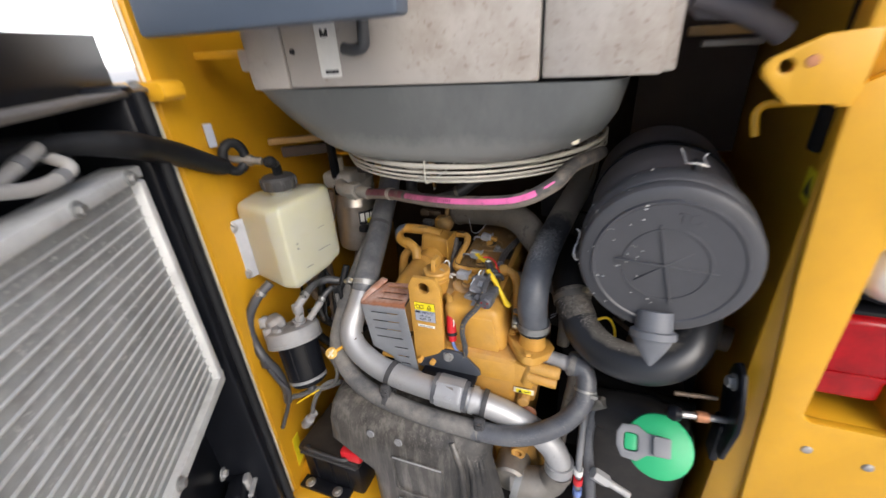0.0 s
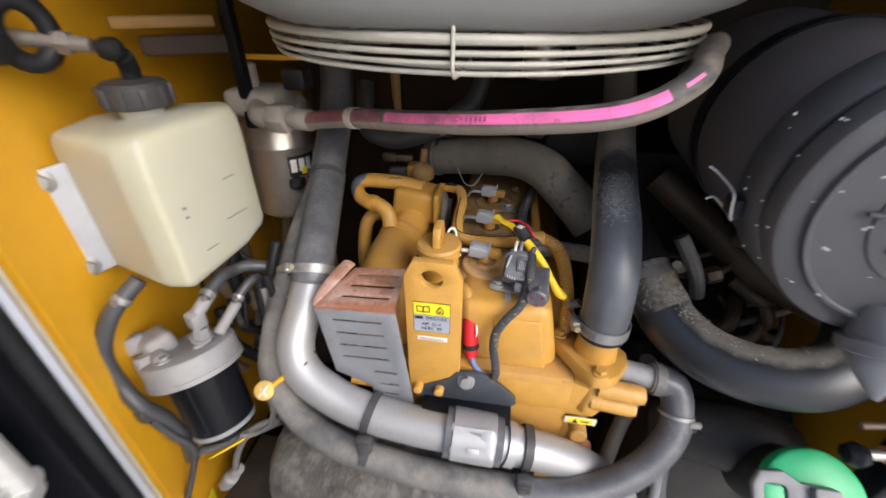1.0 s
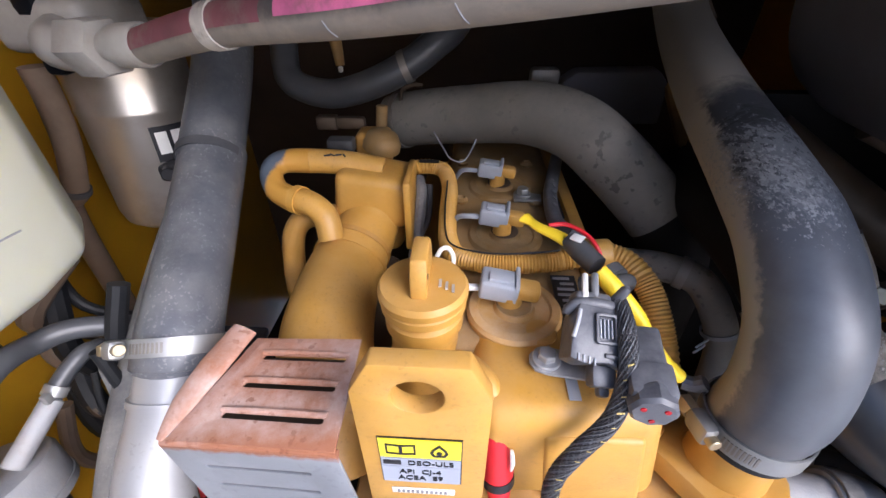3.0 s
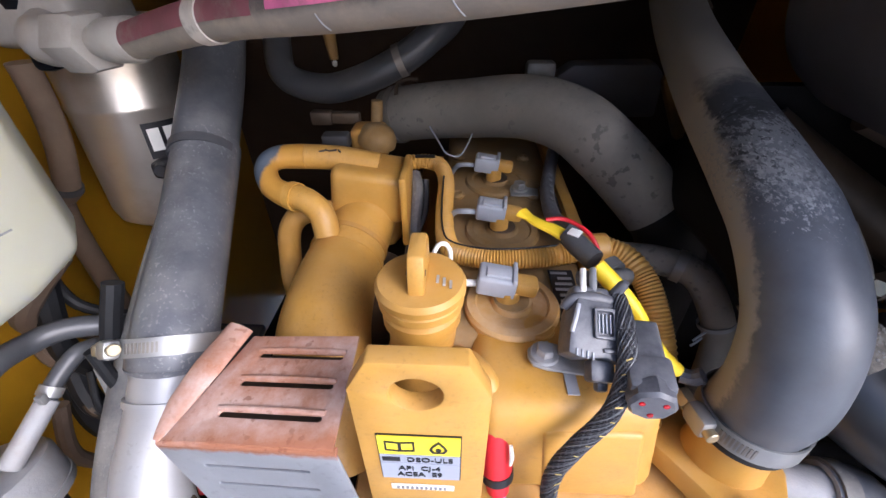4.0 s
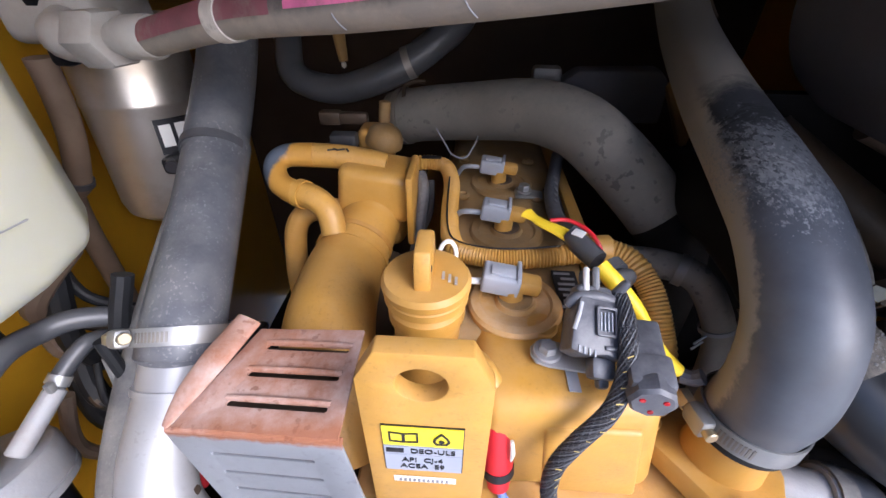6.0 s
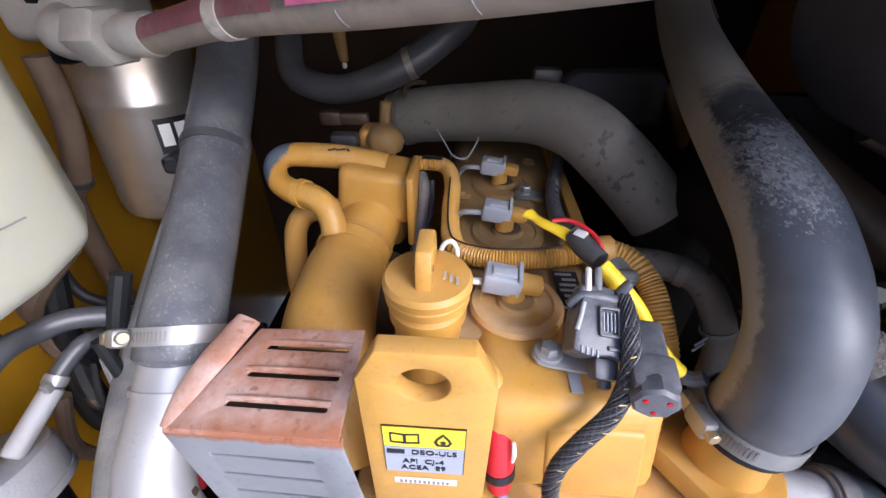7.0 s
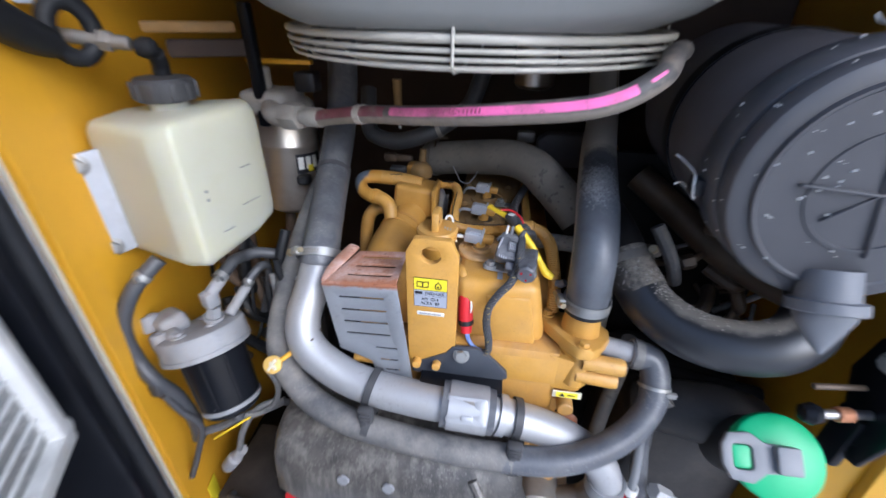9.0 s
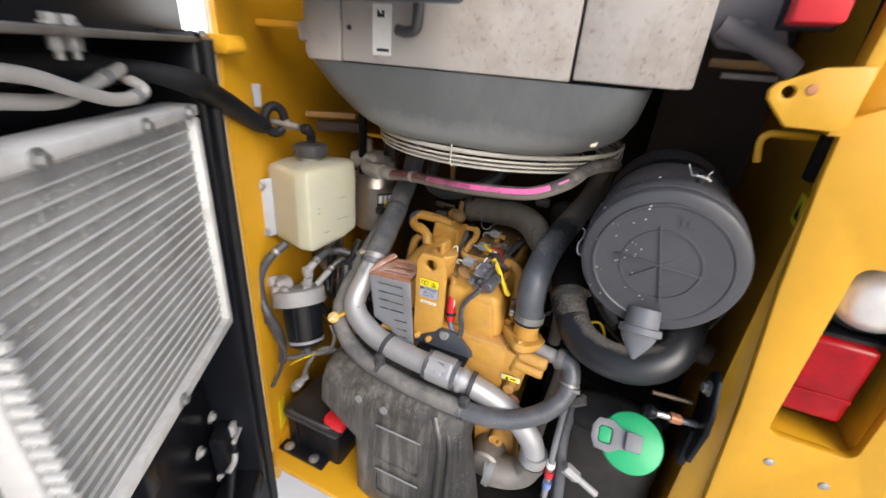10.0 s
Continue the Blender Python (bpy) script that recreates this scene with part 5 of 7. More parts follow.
for at, ax in (((-0.312, 0.530, 0.778), (0.9, -0.1, -0.2)), ((-0.136, 0.523, 0.763), (0.95, 0.05, -0.15))):
    tie = thing("cable_tie", at, "wide black plastic strap binding the two pipes", "cable tie", "black straps on the pipe")
    w = Vector(ax).normalized()
    hi = Vector((0.0, 0.012, 0.016)) if at[0] < -0.2 else Vector((0.0, 0.016, 0.014))
    part("strap", ring_band(Vector(at) + hi, w, 0.0222, 0.009, 0.0020), M_PLASTIC, tie)
    part("strap", ring_band(Vector(at) + Vector((0, -0.012, -0.022)), w, 0.0170, 0.009, 0.0020), M_PLASTIC, tie)
    part("buckle", box(Vector(at) + Vector((0, -0.018, 0.002)), (0.018, 0.011, 0.022), 0.003), M_PLASTIC, tie)
    for k in range(3):
        part("rung", box(Vector(at) + Vector((0, -0.0245, 0.008 - 0.006 * k)), (0.013, 0.003, 0.0024), 0.0006), M_PLASTIC, tie)
    part("tail", box(Vector(at) + Vector((-0.002, -0.024, -0.012)), (0.008, 0.004, 0.022), 0.001), M_PLASTIC, tie)

right_hose = thing("radiator_hose", (-0.075, 0.60, 0.90), "black rubber radiator hose flecked with pale dust", "hose", "large rubber hoses")
RH = [(-0.0690, 0.6070, 0.8985), (-0.0690, 0.6070, 0.912), (-0.0718, 0.6024, 0.9428), (-0.0714, 0.6141, 0.9763), (-0.0685, 0.6488, 1.000), (-0.0638, 0.6914, 1.011), (-0.0474, 0.8033, 1.0293), (-0.0244, 0.9315, 1.0564), (-0.0198, 1.0051, 1.1094), (-0.03, 1.02, 1.20)]
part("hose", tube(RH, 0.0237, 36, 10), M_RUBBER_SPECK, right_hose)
part("foot_bead", ring_band((-0.0690, 0.6070, 0.8990), (0.02, 0.05, 1.0), 0.0236, 0.006, 0.0010), M_RUBBER_DARK, right_hose, "black hose end below the clamp")
part("upper_seam", tube([p + Vector((0.0165, -0.006, 0.0165)) for p in smooth_path(RH, 10)[68:86]], 0.0016, 8, smooth=False), M_DUSTBROWN, right_hose, "dusty moulding seam")
hose_clamp((-0.0690, 0.6070, 0.9085), (0.02, 0.05, 1.0), 0.0254, (-0.95, -0.15, 0), "worm-drive hose clamp at the foot of the radiator hose")


mid_hose = thing("intake_hose", (-0.17, 0.85, 0.94), "grey dusty rubber hose arching over the valve cover", "hose", "large rubber hoses")
part("hose", tube([(-0.312, 0.938, 0.955), (-0.275, 0.922, 0.966), (-0.223, 0.900, 0.977), (-0.170, 0.868, 0.989), (-0.132, 0.840, 0.986), (-0.104, 0.815, 0.969), (-0.074, 0.800, 0.942), (-0.058, 0.790, 0.926)], 0.0290, 30, 10), M_GREYHOSE, mid_hose)
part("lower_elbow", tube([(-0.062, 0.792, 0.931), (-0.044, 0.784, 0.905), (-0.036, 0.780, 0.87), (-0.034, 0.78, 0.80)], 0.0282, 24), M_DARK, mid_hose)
part("band", ring_band((-0.300, 0.933, 0.959), (0.04, -0.016, 0.010), 0.0292, 0.007, 0.0018), M_STEELD, mid_hose)
part("clip_loop", tube([(-0.300, 0.915, 0.986), (-0.299, 0.925, 0.994), (-0.290, 0.93, 0.998), (-0.278, 0.932, 0.997)], 0.0022, 8), M_GREASE, mid_hose)
return_hose_ = thing("return_hose", (-0.34, 0.86, 1.008), "dark sagging rubber hose behind the manifold", "hose")
part("tube", tube([(-0.428, 0.96, 1.07), (-0.424, 0.94, 1.040), (-0.416, 0.915, 1.010), (-0.393, 0.900, 1.000), (-0.359, 0.890, 0.999), (-0.322, 0.885, 1.010), (-0.289, 0.890, 1.025), (-0.263, 0.900, 1.042), (-0.239, 0.920, 1.063), (-0.22, 0.95, 1.12)], 0.0140, 18), M_RUBBER_SMOOTH, return_hose_)
part("clip", ring_band((-0.289, 0.890, 1.025), (0.04, 0.002, 0.016), 0.0140, 0.007, 0.0012), M_STEELD, return_hose_, "dull spring clip")
stalk = thing("breather_stalk", (-0.371, 0.95, 1.0), "thin dull yellow stalk with a white tip above the sagging hose", "stalk")
part("stem", tube([(-0.373, 0.95, 1.09), (-0.3725, 0.95, 1.05), (-0.370, 0.95, 1.013)], [0.0085, 0.0075, 0.005], 12), M_GRIMY_DIM, stalk)
part("tip", lathe([(0, -0.004), (0.0028, -0.002), (0.0028, 0.002), (0, 0.004)], (-0.370, 0.949, 1.009), Z, 10), M_WHITE, stalk, "small white tip")
small_hose_ = thing("small_hose", (-0.055, 0.729, 0.916), "dusty grey hose bending down beside the engine", "hose")
part("tube", tube([(-0.125, 0.755, 0.905), (-0.096, 0.750, 0.906), (-0.067, 0.740, 0.909), (-0.047, 0.725, 0.908), (-0.034, 0.710, 0.890), (-0.024, 0.700, 0.860), (-0.024, 0.69, 0.81)], 0.0118, 16), M_GREYHOSE, small_hose_)
part("clip", ring_band((-0.0565, 0.733, 0.9095), (0.035, -0.022, -0.003), 0.0118, 0.007, 0.0012), M_STEELD, small_hose_, "dull spring clip")


# dim hoses and lines deep in the bay on the air cleaner side
DEEP = "dim hoses deep in the bay"


def deep(bm, mat, words):
    """A dim hose with one ribbed collar."""
    d = thing("deep_hose", (0.10, 0.74, 0.90), words, "hose", DEEP)
    vs = [v.co.copy() for v in bm.verts]
    mid = vs[len(vs) // 2 - 8:len(vs) // 2 + 8]
    c = sum(mid, Vector()) / len(mid)
    part("tube", bm, mat, d)
    part("collar", box(c, (0.012, 0.012, 0.012), 0.004), M_STEELD, d, "dull clip")



deep(tube([(0.02, 0.82, 0.99), (0.07, 0.78, 0.955), (0.125, 0.72, 0.92), (0.185, 0.67, 0.905), (0.22, 0.66, 0.90)], 0.020, 16), M_GREASE, "brown oily hose low behind the air cleaner")
deep(tube([(0.08, 0.80, 1.01), (0.14, 0.78, 0.985), (0.20, 0.76, 0.97), (0.24, 0.76, 0.97)], 0.016, 16), M_DUSTBROWN, "brown dusty hose low behind the air cleaner")
clutter = thing("deep_loom", (0.12, 0.75, 0.85), "brown dusty tangle of lines low behind the air cleaner", "wiring loom", DEEP)
random.seed(21)
for k in range(22):
    x, z = random.uniform(0.045, 0.21), random.uniform(0.81, 0.955)
    a, ln = random.uniform(-1.3, 1.3), random.uniform(0.020, 0.055)
    y = random.uniform(0.705, 0.775)
    q = [Vector((x - ln * math.cos(a), y + 0.010, z - ln * math.sin(a))), Vector((x, y - random.uniform(0, 0.016), z + random.uniform(-0.01, 0.01))), Vector((x + ln * math.cos(a), y + 0.016, z + ln * math.sin(a)))]
    part("line", tube(q, random.choice((0.003, 0.0045, 0.006, 0.009)), 10), random.choice((M_GREASE, M_DUSTBROWN, M_STEELD, M_RUBBER_DUSTY, M_GREASE)), clutter)
    if k % 3 == 0:
        part("fitting", hexagon(q[1] - (q[2] - q[0]).normalized() * 0.008, q[1] + (q[2] - q[0]).normalized() * 0.008, random.uniform(0.008, 0.012)), M_GREASE, clutter, "grimy fitting")
solo("deep_wire", tube([(0.02, 0.69, 0.87), (0.045, 0.70, 0.878), (0.06, 0.70, 0.86), (0.065, 0.69, 0.83)], 0.0025, 8), M_WIREY, "thin yellow wire behind the air hose", "wire", DEEP)
deep(tube([(0.03, 0.70, 0.74), (0.08, 0.68, 0.745), (0.14, 0.66, 0.75), (0.20, 0.66, 0.74)], 0.013, 16), M_DARK, "near-black thick hose above the fluid tank")

rear = thing("rear_bracket", (-0.06, 1.0, 0.93), "dusty grey bracket box behind the arched hose", "bracket")
part("plate", prism([(-0.115, 0.935), (0.012, 0.935), (0.010, 0.985), (-0.004, 1.000), (-0.100, 0.998), (-0.118, 0.985)], (0, 0.998, 0), X, Z, -0.030, bevel=0.006), M_ACBODY, rear)
part("ear", box((-0.140, 0.990, 0.994), (0.034, 0.020, 0.020), 0.005), M_STEELD, rear, "dull steel ear")
part("strut", box((0.034, 1.000, 0.950), (0.022, 0.016, 0.085), 0.004, Matrix.Rotation(radians(-28), 3, 'Y')), M_GRIMY_DIM, rear, "dull yellow strut")
for pts, r_ in (([(-0.617, 0.8, 0.62), (-0.617, 0.8, 0.886), (-0.597, 0.8, 0.932), (-0.58, 0.8, 0.977), (-0.573, 0.8, 1.018), (-0.572, 0.8, 1.042)], 0.0105), ([(-0.625, 0.90, 0.45), (-0.600, 0.88, 0.70), (-0.585, 0.90, 0.86), (-0.590, 0.95, 1.00)], 0.010)):
    cbl = thing("panel_hose", pts[0], "brown dusty hose standing against the yellow panel", "hose", "dusty hoses on the side panel")
    part("tube", tube(pts, r_, 14), M_DUSTBROWN, cbl)
    part("tie", ring_band(pts[2], Vector(pts[3]) - Vector(pts[1]), r_, 0.006, 0.0015), M_PLASTIC, cbl)
# Added box that darkens the gap; stands in for unclear clutter.
relay = thing("dark_filler_box", (-0.52, 0.79, 0.62), "dark box added to fill the gap behind the fuel filter", "relay")
part("case", box((-0.530, 0.79, 0.66), (0.11, 0.06, 0.12), 0.008), M_TANK, relay)
part("lid", box((-0.530, 0.79, 0.724), (0.116, 0.066, 0.012), 0.004), M_PLASTIC, relay)

strap = thing("cable_tie", (-0.075, 0.66, 0.905), "pale cable tie on the grey hose", "cable tie")
part("band", ring_band((-0.0290, 0.705, 0.876), (0.010, -0.010, -0.030), 0.0121, 0.0035, 0.0010), M_GREYP, strap)
part("tail", tube([(-0.040, 0.697, 0.874), (-0.046, 0.694, 0.872), (-0.050, 0.692, 0.870)], 0.0009, 6), M_CONN, strap)
part("tail", tube([(-0.041, 0.696, 0.869), (-0.047, 0.693, 0.866), (-0.050, 0.692, 0.864)], 0.0009, 6), M_CONN, strap)


# ---- the engine ----
engine = thing("engine", (-0.18, 0.80, 0.45), "dusty yellow painted diesel engine with manifold and housings", "engine")
part("block", box((-0.185, 0.85, 0.66), (0.21, 0.50, 0.36), 0.012), M_CAST, engine)
part("front_housing", box((-0.190, 0.605, 0.800), (0.20, 0.06, 0.105), 0.008), M_CAST, engine)
part("front_step", box((-0.136, 0.592, 0.822), (0.092, 0.035, 0.046), 0.005), M_ENGINE, engine)
part("front_cap", prism([(-0.115, 0.848), (-0.060, 0.848), (-0.042, 0.840), (-0.042, 0.80), (-0.062, 0.785), (-0.098, 0.785), (-0.118, 0.81)], (0, 0.592, 0), X, Z, -0.05, bevel=0.004), M_ENGINE, engine)
part("lower_casting", prism([(-0.15, 0.79), (-0.055, 0.785), (-0.06, 0.745), (-0.075, 0.735), (-0.085, 0.69), (-0.10, 0.66), (-0.15, 0.66)], (0, 0.60, 0), X, Z, -0.06, holes=[circle(-0.125, 0.765, 0.005, 12), circle(-0.085, 0.755, 0.0055, 12), circle(-0.115, 0.70, 0.009, 14)], bevel=0.002), M_CAST, engine)
part("lower_boss", rod((-0.115, 0.56, 0.70), (-0.115, 0.61, 0.70), 0.018, 20), M_CAST, engine)
part("lower_boss", rod((-0.075, 0.565, 0.77), (-0.075, 0.61, 0.77), 0.010, 20), M_CAST, engine)
part("lower_mount", prism([(-0.135, 0.700), (-0.062, 0.700), (-0.050, 0.640), (-0.036, 0.560), (-0.045, 0.520), (-0.12, 0.50)], (0, 0.582, 0), X, Z, -0.04, holes=[circle(-0.098, 0.664, 0.007, 14), circle(-0.075, 0.600, 0.008, 14), slot(-0.06, 0.565, 0.012, 0.006, 0.5)], bevel=0.003), M_CAST, engine, "rusty yellow lower casting")
part("mount_boss", lathe([(0, 0.012), (0.006, 0.012), (0.007, 0.020), (0.013, 0.020), (0.016, 0.0), (0, 0)], (-0.080, 0.582, 0.640), (0, -1, 0), 20), M_CAST, engine)
part("mount_boss", lathe([(0, 0.010), (0.005, 0.010), (0.006, 0.016), (0.011, 0.016), (0.014, 0.0), (0, 0)], (-0.066, 0.580, 0.735), (0, -1, 0), 20), M_RUST, engine)
part("oil_pump_cover", rod((-0.09, 0.53, 0.60), (-0.09, 0.62, 0.60), 0.032, 28), M_STEELD, engine, "grey cast cover")
fb = box((-0.1735, 0.630, 0.8915), (0.096, 0.082, 0.084), 0.013, segments=5)
for v in fb.verts:
    v.co.x += (0.016 if v.co.x > -0.17 else 0.0) * (0.9335 - v.co.z) / 0.084
    v.co.y -= 0.004 * math.exp(-((v.co.x + 0.203) / 0.012) ** 2) if v.co.y < 0.60 else 0.0
part("front_box", fb, M_ENGINE, engine)
ff_ = box((-0.1625, 0.5890, 0.8850), (0.050, 0.007, 0.066), 0.0032, segments=3)
for v in ff_.verts:
    v.co.x += (0.016 if v.co.x > -0.17 else 0.010) * (0.9335 - v.co.z) / 0.084
part("front_face", ff_, M_ENGINE, engine, "flat machined face")
part("box_ear", lathe([(0, -0.006), (0.0095, -0.006), (0.0095, 0.001), (0.0085, 0.002), (0.0035, 0.002), (0.003, -0.002), (0, -0.002)], (-0.1820, 0.6410, 0.9340), Z, 20), M_ENGINE, engine, "small round ear with a hole")
# Cover colour holds both its grime and the shade below the hoses.
part("valve_cover", box((-0.193, 0.83, 0.896), (0.104, 0.40, 0.070), 0.012, segments=3), M_GRIMY_DIM, engine)
part("cover_rail", box((-0.193, 0.83, 0.868), (0.122, 0.41, 0.014), 0.004), M_GRIMY_DIM, engine)
part("right_rail", box((-0.137, 0.80, 0.905), (0.012, 0.30, 0.060), 0.004), M_ENGINE, engine)
# Far bosses take the darker tone: grime with shade in the colour.
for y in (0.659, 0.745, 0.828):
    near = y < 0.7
    part("injector_boss", lathe([(0.0290, -0.006), (0.0294, 0.0005), (0.0278, 0.0028), (0.0228, 0.0036), (0.0216, 0.0020), (0.0128, 0.0018), (0.0116, 0.0048), (0, 0.0048)], (-0.1960, y, 0.9340 if near else 0.931), Z, 40), M_DUSTED if near else M_GRIMY_DIM, engine, "broad ringed boss")
    part("injector_seat", lathe([(0.0100, 0), (0.0108, 0.001), (0.0098, 0.0016), (0, 0.0016)], (-0.1965, y, 0.9382 if near else 0.9352), Z, 20), M_GRIMY_DIM if near else M_GREASE, engine)
for x, y in ((-0.232, 0.715), (-0.165, 0.80), (-0.232, 0.80), (-0.232, 0.88), (-0.165, 0.88)):
    part("cover_bolt", lathe([(0, 0), (0.006, 0), (0.0065, 0.003), (0.004, 0.005), (0.003, 0.003), (0, 0.003)], (x, y, 0.930), Z, 16), M_GRIMY_DIM, engine)
part("data_plate", box((-0.1605, 0.674, 0.9340), (0.016, 0.040, 0.001), 0), M_INK, engine, "black data label with pale bars")
part("data_plate", box((-0.1640, 0.6425, 0.9342), (0.009, 0.022, 0.001), 0), M_INK, engine, "narrow black label")
for i in range(7):
    part("data_bar", box((-0.1605 + 0.0015 * (i % 3 - 1), 0.658 + i * 0.0054, 0.9348), (0.011 - 0.002 * (i % 2), 0.0022, 0.0004), 0), M_GREYP, engine)
part("data_plate", box((-0.151, 0.795, 0.9325), (0.013, 0.045, 0.001), 0), M_INK, engine, "black data label with pale bars")

# thermostat housing under the radiator hose
thermo = thing("thermostat_housing", (-0.075, 0.60, 0.82), "yellow cast thermostat housing below the radiator hose", "engine housing")
part("neck", lathe([(0, -0.05), (0.0262, -0.05), (0.0245, -0.030), (0.0222, -0.014), (0.0212, -0.004), (0.0205, 0.028), (0, 0.028)], (-0.0695, 0.6065, 0.886), (0.01, 0.02, 1), 36), M_ENGINE, thermo)
TU, TV = Vector((1, 0, -0.10)), Vector((0, 1, -0.16))
ears = [(-0.044, 0.012), (-0.041, 0.026), (-0.028, 0.031), (0.0, 0.032), (0.022, 0.025), (0.033, 0.006), (0.030, -0.012), (0.017, -0.034), (0.007, -0.044), (-0.007, -0.044), (-0.017, -0.034), (-0.031, -0.010)]
part("flange", prism([(a * 1.10, b * 1.06) for a, b in ears], (-0.0705, 0.606, 0.853), TU, TV, 0.015, bevel=0.003), M_ENGINE, thermo)
part("casting", prism([(a * 0.86, b * 0.86) for a, b in ears], (-0.0705, 0.606, 0.800), TU, TV, 0.054, bevel=0.003), M_ENGINE, thermo)
part("seam", prism([(a * 0.92, b * 0.92) for a, b in ears], (-0.0705, 0.606, 0.8500), TU, TV, 0.003), M_GREASE, thermo, "dark gasket line")
part("bolt", bolt_mesh((-0.0710, 0.569, 0.8735), (0.05, 0.10, 1), 0.0062, 0.005, 1.35), M_ENGINE, thermo, "yellow painted bolt")
part("bolt", bolt_mesh((-0.1065, 0.626, 0.8690), (0.05, 0.10, 1), 0.0062, 0.005, 1.35), M_ENGINE, thermo, "yellow painted bolt")
part("side_face", prism([(-0.11, 0.795), (-0.062, 0.795), (-0.062, 0.838), (-0.104, 0.850)], (0, 0.5755, 0), X, Z, -0.03, bevel=0.002), M_ENGINE, thermo)
for z, r, x1 in ((0.844, 0.0105, -0.018), (0.822, 0.0095, -0.022)):
    part("stud", lathe([(0, 0), (r, 0), (r, 0.042), (r * 0.85, 0.047), (0, 0.048)], (x1 - 0.048, 0.578, z), (1, -0.08, -0.02), 20), M_ENGINE, thermo)
part("outlet", rod((-0.055, 0.602, 0.852), (0.010, 0.597, 0.845), 0.0125, 20), M_HEAD, thermo, "grey hose outlet")
part("outlet_ring", ring_band((-0.004, 0.598, 0.8465), (1, -0.05, -0.12), 0.0128, 0.010, 0.003), M_HEAD, thermo)
part("tag", box((-0.0755, 0.5725, 0.7905), (0.035, 0.0012, 0.0110), 0.0005), M_SEAL, thermo, "small white and yellow warning tag")
part("tag_panel", box((-0.0755, 0.5718, 0.7905), (0.026, 0.0006, 0.0085), 0), M_YLABEL, thermo)
part("tag_mark", prism([(-0.0035, -0.003), (0.0035, -0.003), (0, 0.0032)], (-0.0815, 0.5714, 0.7905), X, Z, 0.0003), M_INK, thermo)
part("tag_mark", box((-0.0705, 0.5714, 0.7905), (0.009, 0.0004, 0.0015), 0), M_INK, thermo)

# oil filler
oil = thing("oil_filler_cap", (-0.248, 0.632, 0.90), "yellow plastic oil filler cap with an upright grip", "oil cap")
part("neck", lathe([(0, -0.05), (0.027, -0.05), (0.0205, -0.015), (0.0196, 0.022), (0.0205, 0.030), (0.0222, 0.033), (0.0222, 0.041), (0.0196, 0.043), (0.0190, 0.050), (0, 0.050)], (-0.2495, 0.640, 0.910), Z, 32), M_ENGINE, oil)
part("cap", lathe([(0, 0), (0.0215, 0), (0.0238, 0.002), (0.0238, 0.0065), (0.0226, 0.0075), (0.0246, 0.009), (0.0249, 0.013), (0.0230, 0.0160), (0.006, 0.0172), (0, 0.0172)], (-0.2495, 0.640, 0.955), Z, 40), M_ENGINE, oil)
part("grip", prism([(-0.017, 0), (0.017, 0), (0.0155, 0.014), (0.010, 0.022), (-0.012, 0.022), (-0.016, 0.012)], (-0.2548, 0.642, 0.9705), Y, Z, 0.0090, bevel=0.0018), M_ENGINE, oil, "upright finger grip")
part("grip_hole", rod((-0.2552, 0.630, 0.983), (-0.2454, 0.630, 0.983), 0.0018, 10), M_GREASE, oil)
for k in range(3):
    part("cap_mark", box((-0.240 + 0.0035 * k, 0.638 - 0.002 * k, 0.9722), (0.0015, 0.006, 0.0006), 0), M_BEIGE, oil)
solo("white_wire_loop", tube([(-0.246, 0.664, 0.962), (-0.242, 0.667, 0.972), (-0.237, 0.668, 0.973), (-0.234, 0.666, 0.966), (-0.236, 0.662, 0.952), (-0.228, 0.664, 0.94)], 0.0014, 8), M_WHITE, "thin white wire looped beside the oil cap", "wire")

# lifting eye with the oil label
eye = thing("lifting_eye", (-0.2425, 0.572, 0.81), "yellow painted steel lifting eye with an oil label", "lifting eye")
out = [(-0.2715, 0.812), (-0.2150, 0.812), (-0.2150, 0.9745), (-0.2240, 0.9935), (-0.2625, 0.9935), (-0.2715, 0.9765)]
part("plate", prism(out, (0, 0.5755, 0), X, Z, 0.009, holes=[circle(-0.2445, 0.9745, 0.0108, 28, 0.0102)], bevel=0.0009), M_ENGINE, eye)
for x in (-0.2605, -0.2365):
    part("bolt", lathe([(0, 0), (0.0055, 0), (0.0052, 0.009), (0.004, 0.010), (0, 0.010)], (x, 0.5665, 0.8235), (0, -1, 0.1), 18), M_ENGINE, eye, "yellow painted bolt end")
LX, LY = -0.2445, 0.5662
lab = part("label", box((LX, LY - 0.0001, 0.9275), (0.0372, 0.0006, 0.0385), 0), M_INK, eye, "oil grade label, yellow above grey")
part("label_top", box((LX, LY - 0.0006, 0.9388), (0.0362, 0.0005, 0.0148), 0), M_YLABEL, lab)
part("label_middle", box((LX, LY - 0.0006, 0.9273), (0.0362, 0.0005, 0.0066), 0), M_GLABEL, lab)
part("label_bottom", box((LX, LY - 0.0006, 0.9162), (0.0362, 0.0005, 0.0145), 0), M_GLABEL, lab)
TY = LY - 0.0010
part("brand_mark", box((LX - 0.0130, TY, 0.9273), (0.0082, 0.0004, 0.0036), 0.0004), M_INK, lab)
text_mesh("DEO-ULS", 0.0052, (LX + 0.0045, TY, 0.9272), X, Z, M_INK, "lettering", lab)
text_mesh("API  CJ-4", 0.0052, (LX - 0.0005, TY, 0.9192), X, Z, M_INK, "lettering", lab)
text_mesh("ACEA  E9", 0.0052, (LX - 0.0005, TY, 0.9135), X, Z, M_INK, "lettering", lab)
bk = bmesh.new()
